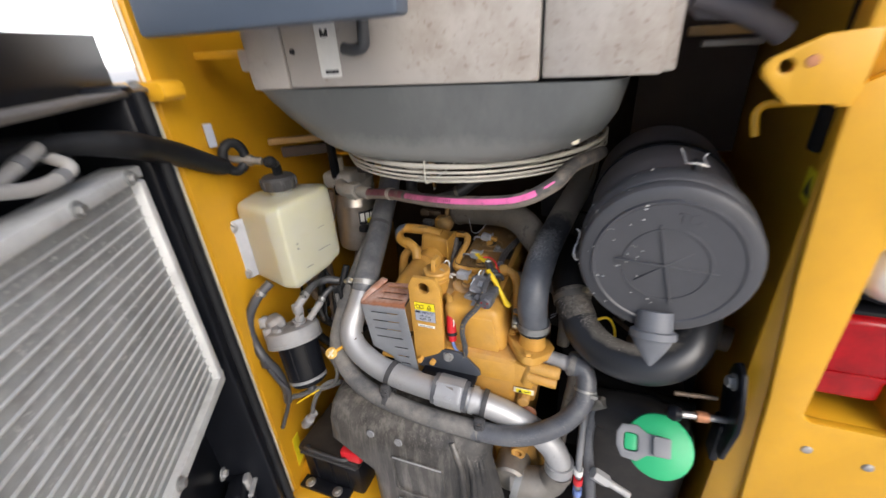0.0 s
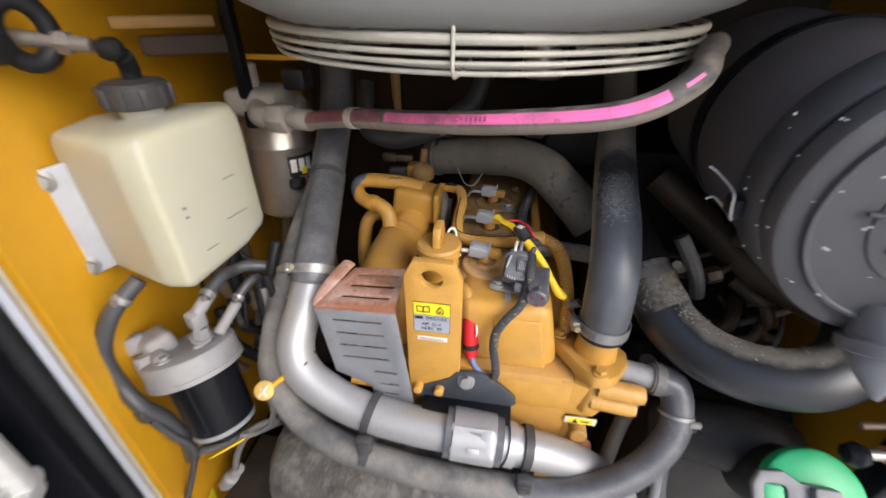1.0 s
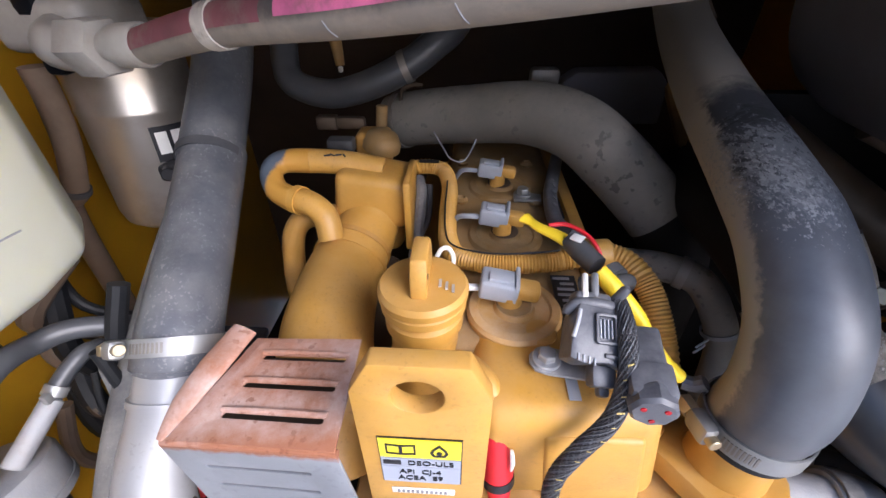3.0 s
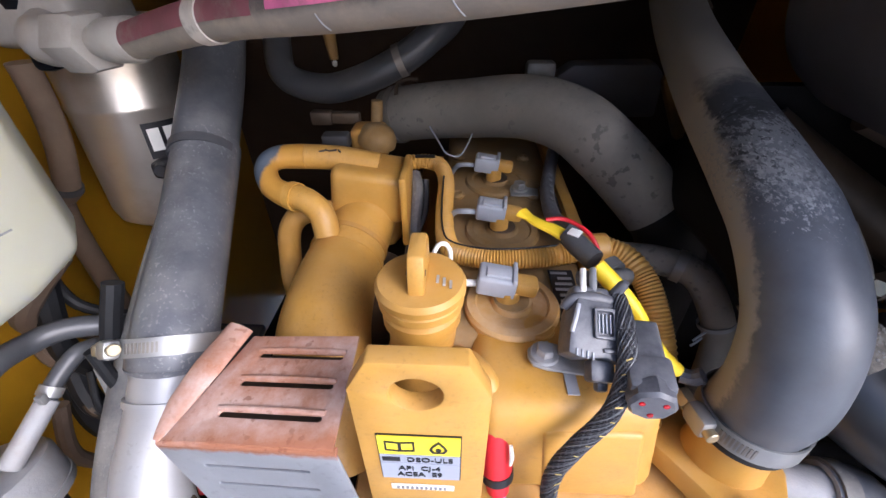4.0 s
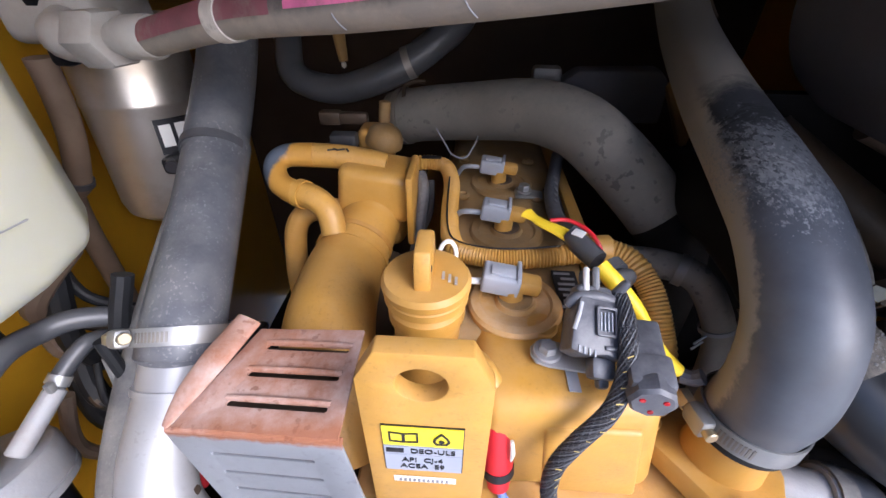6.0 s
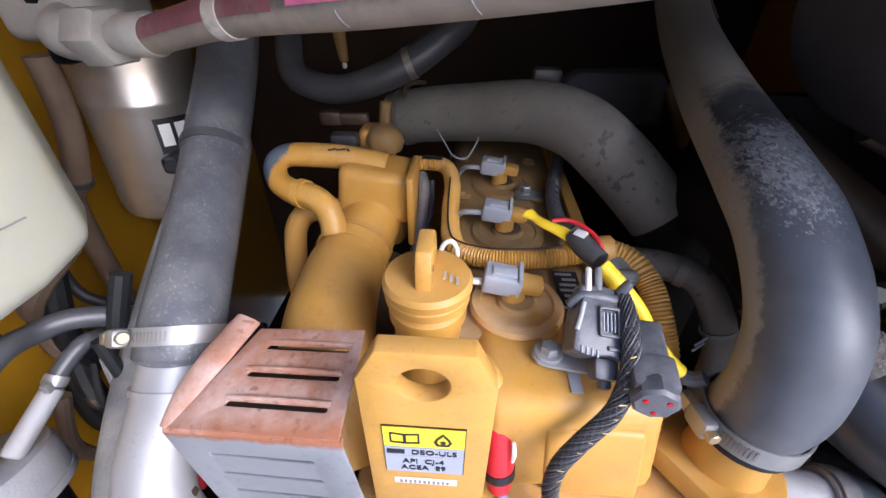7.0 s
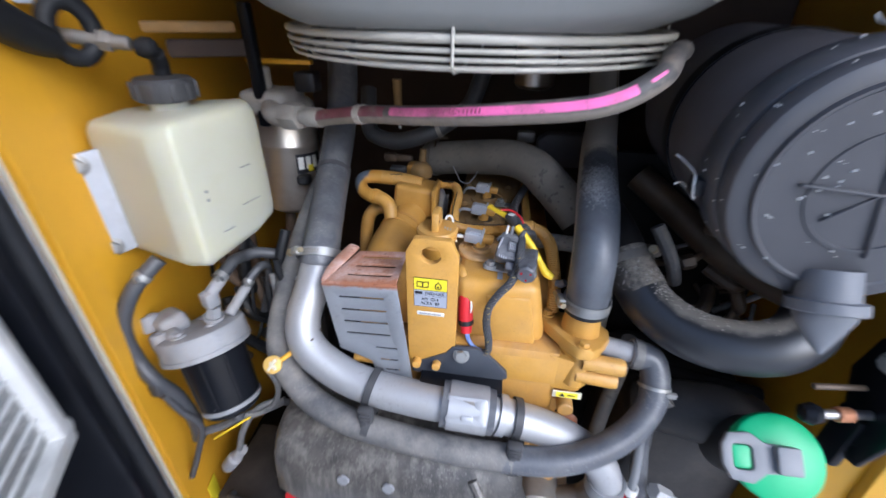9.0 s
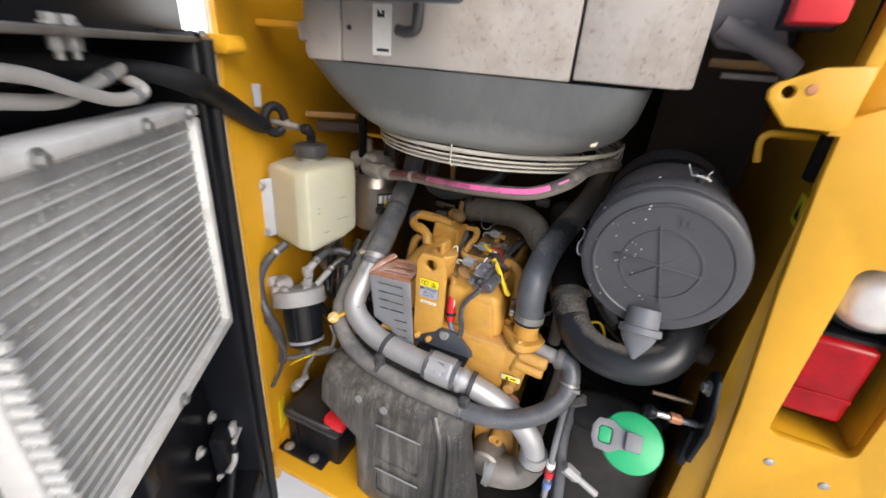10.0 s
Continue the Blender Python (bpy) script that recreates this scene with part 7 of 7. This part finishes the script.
part("red_wire", tube([(-0.176, 0.692, 0.976), (-0.164, 0.693, 0.976), (-0.153, 0.684, 0.974), (-0.147, 0.676, 0.968), (-0.143, 0.680, 0.955)], 0.0014, 8), M_REDP, ys)

red = thing("red_plug", (-0.206, 0.59, 0.862), "red plastic plug with a black band and blue lead", "connector")
part("body", tube([(-0.2085, 0.595, 0.915), (-0.2070, 0.590, 0.898), (-0.2055, 0.586, 0.880)], [0.0070, 0.0085, 0.0088, 0.0088], 18), M_REDP, red)
part("band", ring_band((-0.2053, 0.5855, 0.8775), (0.002, -0.004, -0.018), 0.0070, 0.006, 0.0022), M_INK, red)
part("end", tube([(-0.2053, 0.5855, 0.878), (-0.2040, 0.582, 0.864)], [0.0082, 0.0065], 16), M_REDP, red)
part("lead", tube([(-0.2040, 0.582, 0.866), (-0.200, 0.578, 0.855), (-0.192, 0.574, 0.848), (-0.183, 0.572, 0.846)], 0.0028, 8), M_WIREB, red)
part("feed", tube([(-0.2085, 0.594, 0.905), (-0.2100, 0.598, 0.922), (-0.2140, 0.606, 0.932), (-0.222, 0.618, 0.930), (-0.230, 0.63, 0.92)], 0.0064, 14), M_ENGINE, red)
part("fray", tube([(-0.2005, 0.5835, 0.9085), (-0.1995, 0.5815, 0.901), (-0.2000, 0.5800, 0.895)], [0.0010, 0.0014, 0.0006], 6), M_WHITE, red, "frayed white tape edge")

# black bracket that carries the sleeve clamp
brk = thing("pipe_bracket", (-0.21, 0.56, 0.80), "black steel bracket bolted to the engine front", "bracket")
part("plate", prism([(-0.268, 0.806), (-0.250, 0.802), (-0.165, 0.802), (-0.150, 0.812), (-0.152, 0.822), (-0.178, 0.848), (-0.190, 0.853), (-0.218, 0.853), (-0.226, 0.842), (-0.262, 0.822)], (0, 0.571, 0), X, Z, 0.006, bevel=0.0015), M_BRACKET, brk)
part("shelf", box((-0.205, 0.556, 0.806), (0.10, 0.026, 0.006), 0.002), M_BLACK, brk)
part("bolt", bolt_mesh((-0.207, 0.5645, 0.8425), (0, -0.9, 0.4), 0.0072, 0.006, 1.35), M_ZINC, brk, "bright zinc bolt")


# ---- right side: air cleaner, its hose, filler cap ----
ac = thing("air_cleaner", (0.085, 0.65, 0.99), "large black plastic air cleaner with a round lid", "air cleaner")
AO = Vector((0.088, 0.516, 1.088))
AA = Vector((0.045, 1.0, 0.02)).normalized()
RA = 0.0965
lid = part("lid", lathe([(0, 0.006), (0.0765, 0.006), (0.0780, 0.0045), (0.0800, 0.0045), (0.0812, 0.0085), (0.0905, 0.0095), (0.0945, 0.0115), (RA, 0.0155), (RA, 0.027), (RA - 0.003, 0.030)], AO, AA, 72), M_ACPLASTIC, ac, "black plastic lid with raised cross and ring")
au, av, aw = basis(AA)
part("lid_ring", lathe([(0.0440, 0.0062), (0.0445, 0.0046), (0.0470, 0.0046), (0.0476, 0.0062)], AO, AA, 48), M_ACPLASTIC, lid)
for ang, ln in ((-4, 0.110), (104, 0.104), (38, 0.076)):
    c = AO + AA * 0.0052
    d = Vector((math.cos(radians(ang)), 0, math.sin(radians(ang))))
    rot = Matrix((d, AA, d.cross(AA))).transposed()
    part("lid_rib", box(c + (AA * 0.0015 if ang == 38 else Vector()), (ln, 0.0045, 0.0024), 0.0008, rot), M_ACPLASTIC, lid)
text_mesh("TOP", 0.0175, AO + Vector((0.020, 0.0046, 0.059)), Vector((1, 0, -0.05)), Z, M_ACPLASTIC, "lettering", lid, depth=0.0014)
part("groove", lathe([(RA - 0.004, 0.027), (RA - 0.004, 0.042)], AO, AA, 64), M_INK, ac, "dark gap between lid and body")
part("body", lathe([(RA - 0.006, 0.034), (RA - 0.001, 0.036), (RA + 0.002, 0.041), (RA + 0.003, 0.066), (RA, 0.072)], AO, AA, 64), M_ACPLASTIC, ac)
part("canister", lathe([(RA - 0.002, 0.070), (RA - 0.001, 0.30), (RA - 0.006, 0.325), (RA - 0.030, 0.335), (0, 0.335)], AO, AA, 64), M_ACBODY, ac, "long black plastic body")
part("band", ring_band(AO + AA * 0.19, AA, RA - 0.001, 0.02, 0.002), M_BLACK, ac)
random.seed(5)
chips = bmesh.new()
for i in range(46):
    if i < 30:
        a, r, h = random.gauss(165, 45), random.uniform(0.030, 0.092), None
    else:
        a, r, h = random.uniform(100, 215), RA, random.uniform(0.016, 0.06)
    c = Vector((math.cos(radians(a)), 0, math.sin(radians(a))))
    s = random.uniform(0.0005, 0.0014)
    p = AO + c * (r + (0.0035 if h and h > 0.038 else 0.0006)) + AA * (h if h else (0.0055 if r < 0.071 else 0.0 if r < 0.081 else 0.0065))
    lathe([(0, -s * 0.6), (s * 0.8, -s * 0.2), (s, s * 0.3), (0, s * 0.6)], p, Vector((c.x, -0.8, c.z)), 6, chips)
part("white_chips", chips, M_WHITE, ac, "scattered white plaster specks")
tagged(bpy.data.objects["white_chips"], kind="stuff")
for ang in (193, 80, -40):
    c = Vector((math.cos(radians(ang)), 0, math.sin(radians(ang))))
    t = Vector((-math.sin(radians(ang)), 0, math.cos(radians(ang))))
    q = AO + c * (RA + 0.003)
    wire = [(0.009, 0.022, 0.015), (0.005, 0.026, 0.012), (0.004, 0.036, 0.011), (0.004, 0.058, 0.011), (0.006, 0.070, 0.010), (0.008, 0.074, 0.004), (0.008, 0.074, -0.004), (0.006, 0.070, -0.010), (0.004, 0.058, -0.011), (0.004, 0.036, -0.011), (0.005, 0.026, -0.012), (0.009, 0.022, -0.015)]
    w = part("wire_clip", tube([q + c * i_ + AA * (0.128 - j_) + t * k_ for i_, j_, k_ in wire], 0.0011, 8), M_WHITE, ac, "bright wire clip")
    part("clip_stay", box(q + c * 0.003 + AA * 0.062, (0.009, 0.018, 0.015), 0.002), M_INK, w)

valve = thing("dust_valve", (0.094, 0.51, 0.95), "grey rubber dust valve under the air cleaner lid", "dust valve")
part("collar", lathe([(0, -0.012), (0.0205, -0.012), (0.0215, 0.012), (0.0265, 0.013), (0.0270, 0.021), (0.0255, 0.0225), (0, 0.0225)], (0.089, 0.524, 1.010), (0.02, -0.45, -0.9), 28), M_VALVE, valve)
bm = bmesh.new()
rings = []
for h, wx, wy in ((0.0, 0.0215, 0.019), (0.006, 0.0220, 0.018), (0.014, 0.0185, 0.013), (0.028, 0.009, 0.006), (0.037, 0.002, 0.002)):
    u, v, w = basis((0.02, -0.45, -0.9), (1, 0, 0))
    o = Vector((0.089, 0.5145, 0.992)) + w * h
    rings.append([bm.verts.new(o + v * wx * math.cos(2 * math.pi * j / 24) + u * wy * math.sin(2 * math.pi * j / 24)) for j in range(24)])
for a, b in zip(rings, rings[1:]):
    for j in range(24):
        bm.faces.new((a[j], a[(j + 1) % 24], b[(j + 1) % 24], b[j]))
bm.faces.new(rings[0][::-1])
bm.faces.new(rings[-1])
part("beak", bm, M_VALVE, valve, smooth=60)

ach = thing("air_intake_hose", (0.05, 0.60, 0.86), "thick black rubber air hose with clods of dust", "hose", "large rubber hoses")
part("hose", tube([(-0.016, 0.672, 0.929), (-0.008, 0.655, 0.917), (0.010, 0.624, 0.898), (0.042, 0.594, 0.889), (0.082, 0.574, 0.893), (0.118, 0.570, 0.904), (0.148, 0.587, 0.922), (0.165, 0.625, 0.950), (0.165, 0.68, 0.98)], 0.0285, 32, 10), M_AIRHOSE, ach)
part("cuff", tube([(-0.020, 0.680, 0.935), (-0.010, 0.659, 0.920), (0.001, 0.639, 0.907)], [0.0291, 0.0293, 0.0288], 32), M_CUFF, ach, "dust-caked hose end")
random.seed(9)
clods = bmesh.new()
hp = smooth_path([(-0.006, 0.652, 0.915), (0.010, 0.624, 0.898), (0.042, 0.594, 0.889), (0.082, 0.574, 0.893), (0.118, 0.570, 0.904)], 20)
for i in range(420):
    k = int(min(len(hp) - 2, abs(random.gauss(0, 0.36)) * len(hp))) if i < 330 else random.randrange(len(hp) - 1)
    t = (hp[k + 1] - hp[k]).normalized()
    n = Vector((random.gauss(0.1, 0.30), random.gauss(0.25, 0.3), 1.0))
    n = (n - t * n.dot(t)).normalized()
    s = random.choice((0.0003, 0.0004, 0.0005, 0.0007, 0.0011))
    lathe([(0, -s * 0.3), (s, 0), (s * 0.7, s * 0.4), (0, s * 0.5)], hp[k] + n * (0.0287 if k > 8 else 0.0296), n, 6, clods)
part("dust_clods", clods, M_BEIGE, ach, "pale crumbs of dirt on the hose")
tagged(bpy.data.objects["dust_clods"], kind="stuff")
hose_clamp((-0.0150, 0.670, 0.928), (-0.3, 0.78, 0.55), 0.0301, (0.75, -0.05, 0.65), "dark worm-drive hose clamp on the air hose end", 0.010, M_STEELD)
solo("turbo_pipe", tube([(-0.018, 0.678, 0.934), (-0.026, 0.70, 0.948), (-0.033, 0.75, 0.955), (-0.03, 0.84, 0.94)], 0.0275, 24), M_DARK, "dark intake pipe behind the air hose", "pipe")

tank = thing("fluid_tank", (0.12, 0.66, 0.42), "black plastic fluid tank under the air cleaner", "tank")
part("body", box((0.115, 0.70, 0.58), (0.18, 0.20, 0.30), 0.025, segments=4), M_TANK, tank)
CN = Vector((-0.06, -0.70, 0.71)).normalized()
GC = Vector((0.126, 0.512, 0.806))
part("neck", lathe([(0.036, -0.10), (0.036, -0.012), (0.040, -0.010), (0.040, 0), (0, 0)], GC, CN, 32), M_TANK, tank)
part("shoulder", tube([(0.030, 0.625, 0.735), (0.075, 0.61, 0.752), (0.12, 0.60, 0.758), (0.165, 0.61, 0.74)], [0.030, 0.036, 0.040, 0.036], 24), M_TANK, tank)
part("breather", hexagon((0.035, 0.600, 0.760), (0.055, 0.596, 0.782), 0.011), M_STEELD, tank, "dusty hexagon fitting")
capg = thing("filler_cap", GC, "bright green plastic filler cap with a grey lever", "filler cap")
part("disc", lathe([(0.039, -0.014), (0.0430, -0.012), (0.0440, -0.003), (0.0430, 0.001), (0.040, 0.003), (0, 0.004)], GC, CN, 48), M_GREEN, capg)
gu = Vector((1, 0, 0.05))
gu = (gu - CN * gu.dot(CN)).normalized()
gv = CN.cross(gu)
part("lever", prism([(-0.056, -0.009), (-0.049, -0.023), (-0.029, -0.025), (-0.016, -0.015), (0.002, -0.013), (0.002, 0.013), (-0.016, 0.014), (-0.029, 0.023), (-0.049, 0.021), (-0.056, 0.009)], GC + CN * 0.0045, gu, gv, 0.007,
                    holes=[rounded(0.019, 0.024, 0.005, cx=-0.037, cy=-0.001)], bevel=0.0012), M_GREYP, capg, "grey plastic lever with an opening")
part("lever_tab", prism(rounded(0.022, 0.026, 0.003, cx=0.002), GC + CN * 0.0060, gu, gv, 0.013, bevel=0.0015), M_GREYP, capg, "raised grey tab")
part("button", prism(rounded(0.017, 0.022, 0.004, cx=-0.037, cy=-0.001), GC + CN * 0.0030, gu, gv, 0.006, bevel=0.001), M_GREEN, capg)

latch = thing("door_latch", (0.20, 0.55, 0.83), "black steel latch plate with zinc bolts on the panel", "latch")
part("plate", prism([(-0.569, 0.929), (-0.555, 0.943), (-0.533, 0.942), (-0.505, 0.905), (-0.499, 0.876), (-0.515, 0.805), (-0.528, 0.801), (-0.553, 0.830), (-0.578, 0.883)], (0.206, 0, 0), -Y, Z, 0.007, holes=[circle(-0.533, 0.822, 0.005, 12)], bevel=0.0018), M_BLACK, latch)
part("bolt", bolt_mesh((0.1985, 0.5456, 0.917), (-0.97, -0.2, 0.1), 0.008, 0.007, 1.4), M_ZINC, latch, "dull zinc bolt")
part("pin", rod((0.130, 0.520, 0.866), (0.208, 0.535, 0.860), 0.0048, 14), M_STEEL, latch, "zinc latch pin")
part("pin_collar", rod((0.162, 0.5262, 0.8635), (0.178, 0.5292, 0.8623), 0.0075, 14), M_COPPER, latch)
part("upper_pin", rod((0.132, 0.530, 0.893), (0.185, 0.540, 0.889), 0.0032, 12), M_GREASE, latch)
part("ball", lathe([(0, -0.011), (0.008, -0.008), (0.011, 0), (0.008, 0.008), (0, 0.011)], (0.136, 0.521, 0.866), X, 18), M_BLACK, latch)
part("arm", box((0.200, 0.545, 0.815), (0.012, 0.03, 0.07), 0.004), M_BLACK, latch)

# ---- lower front: cover, battery, pump, leads ----
cover = thing("engine_cover", (-0.28, 0.52, 0.42), "dusty black plastic cover with moulded panels below the pipes", "cover")
bm = bmesh.new()
prof = [(0.600, 0.40), (0.492, 0.40), (0.474, 0.44), (0.472, 0.595), (0.472, 0.655), (0.478, 0.705), (0.492, 0.728), (0.515, 0.738), (0.60, 0.742)]
cols = []
for f, k in ((0.0, 0.045), (0.012, 0.020), (0.045, 0.006), (0.10, 0.0), (0.88, 0.0), (0.945, 0.004), (0.985, 0.016), (1.0, 0.040)):
    col = []
    for y, z in prof:
        low = min(1.0, max(0.0, (0.655 - z) / 0.06))
        x0 = -0.442 + 0.085 * low
        x1 = -0.118 + 0.05 * min(1.0, max(0.0, (0.70 - z) / 0.25))
        col.append(bm.verts.new((x0 + (x1 - x0) * f, min(0.60, y + k), z - k * 0.6 if z > 0.7 else z)))
    cols.append(col)
for a, b in zip(cols, cols[1:]):
    for j in range(len(prof) - 1):
        bm.faces.new((a[j], a[j + 1], b[j + 1], b[j]))
part("shell", bm, M_COVER, cover, smooth=60)
for pts in (rounded(0.105, 0.10, 0.012, cx=-0.245, cy=0.615), rounded(0.105, 0.08, 0.012, cx=-0.245, cy=0.505)):
    part("panel_rib", prism(pts, (0, 0.4735, 0), X, Z, 0.004, holes=[[(-0.245 + (a + 0.245) * 0.88, (b - sum(q[1] for q in pts) / len(pts)) * 0.88 + sum(q[1] for q in pts) / len(pts)) for a, b in pts]], bevel=0.001), M_COVER, cover)
for i in range(3):
    part("edge_rib", tube([(-0.158 + 0.016 * i, 0.466 + 0.008 * i, 0.46), (-0.156 + 0.016 * i, 0.466 + 0.008 * i, 0.62), (-0.160 + 0.016 * i, 0.470 + 0.008 * i, 0.685), (-0.180 + 0.014 * i, 0.488 + 0.008 * i, 0.722)], 0.006, 10), M_COVER, cover)
for x, z in ((-0.335, 0.702), (-0.279, 0.700), (-0.27, 0.55), (-0.235, 0.55)):
    part("plug", lathe([(0, 0), (0.008, 0), (0.007, 0.002), (0, 0.0025)], (x, 0.4755, z), (0, -1, 0.15), 16), M_GREYP, cover, "pale grey dot")
for z in (0.663, 0.543):
    part("crease", box((-0.245, 0.4690, z), (0.096, 0.0016, 0.0034), 0.0006), M_CASTALU, cover, "ridge worn bright")
batt = thing("battery", (-0.50, 0.58, 0.37), "grimy black battery with a red terminal cover", "battery")
part("case", box((-0.505, 0.590, 0.434), (0.155, 0.13, 0.125), 0.008), M_BLACK, batt)
part("lid", box((-0.505, 0.590, 0.502), (0.162, 0.138, 0.020), 0.005), M_TANK, batt)
part("lid_lip", box((-0.505, 0.5195, 0.496), (0.150, 0.006, 0.006), 0.002), M_PLASTIC, batt)
part("handle", tube([(-0.560, 0.530, 0.512), (-0.556, 0.518, 0.520), (-0.505, 0.514, 0.523), (-0.458, 0.518, 0.520), (-0.452, 0.530, 0.512)], 0.0045, 10), M_PLASTIC, batt, "black carrying handle")
part("terminal_cover", box((-0.442, 0.540, 0.526), (0.052, 0.036, 0.030), 0.007), M_REDP, batt, "red terminal cover")
for k in range(3):
    part("case_rib", box((-0.550 + 0.045 * k, 0.5238, 0.430), (0.006, 0.004, 0.10), 0.0015), M_BLACK, batt)
part("hold_down", box((-0.520, 0.508, 0.405), (0.13, 0.03, 0.010), 0.002), M_BLACK, batt, "black hold-down bar")
part("hold_bolt", bolt_mesh((-0.562, 0.506, 0.410), Z, 0.007, 0.006), M_STEEL, batt)
part("hold_bolt", bolt_mesh((-0.487, 0.506, 0.410), Z, 0.007, 0.006), M_STEEL, batt)

lead = thing("sensor_lead", (0.03, 0.55, 0.60), "grey lead with red, white and blue bands", "cable")
part("lead", tube([(0.028, 0.60, 0.80), (0.026, 0.575, 0.74), (0.026, 0.555, 0.69), (0.028, 0.548, 0.64), (0.03, 0.54, 0.58)], 0.0055, 12), M_GREYP, lead)
part("band", ring_band((0.0285, 0.546, 0.635), (0, -0.05, -1), 0.0056, 0.014, 0.0022), M_REDP, lead, "red band")
part("band", ring_band((0.0275, 0.549, 0.655), (0, -0.05, -1), 0.0056, 0.012, 0.0022), M_WHITE, lead, "white band")
part("band", ring_band((0.0295, 0.542, 0.612), (0, -0.05, -1), 0.0056, 0.014, 0.0022), M_WIREB, lead, "blue band")
fit_ = thing("grease_fitting", (0.07, 0.55, 0.62), "dull zinc fitting on a small black line", "fitting")
part("body", hexagon((0.050, 0.545, 0.668), (0.075, 0.548, 0.650), 0.011), M_CASTALU, fit_)
part("stem", rod((0.072, 0.548, 0.652), (0.112, 0.552, 0.625), 0.0062), M_CASTALU, fit_)
solo("lower_line", tube([(0.04, 0.60, 0.76), (0.035, 0.58, 0.70), (0.05, 0.56, 0.60), (0.06, 0.56, 0.48)], 0.011, 14), M_RUBBER, "black rubber line below the thermostat housing", "hose")
solo("rear_drain_hose", tube([(0.0, 0.63, 0.84), (0.002, 0.635, 0.78), (-0.005, 0.63, 0.70), (-0.01, 0.62, 0.62)], 0.010, 14), M_GREYHOSE, "grey hose hanging behind the coolant hose", "hose")
oilcan = thing("spin_on_filter", (-0.12, 1.12, 1.05), "pale steel filter high behind the hoses", "oil filter")
part("shell", lathe([(0, 0), (0.032, 0), (0.040, 0.008), (0.040, 0.10), (0, 0.10)], (-0.13, 1.12, 1.06), Z, 32), M_CAN, oilcan)
part("head", box((-0.13, 1.12, 1.18), (0.10, 0.08, 0.04), 0.006), M_GREASE, oilcan)
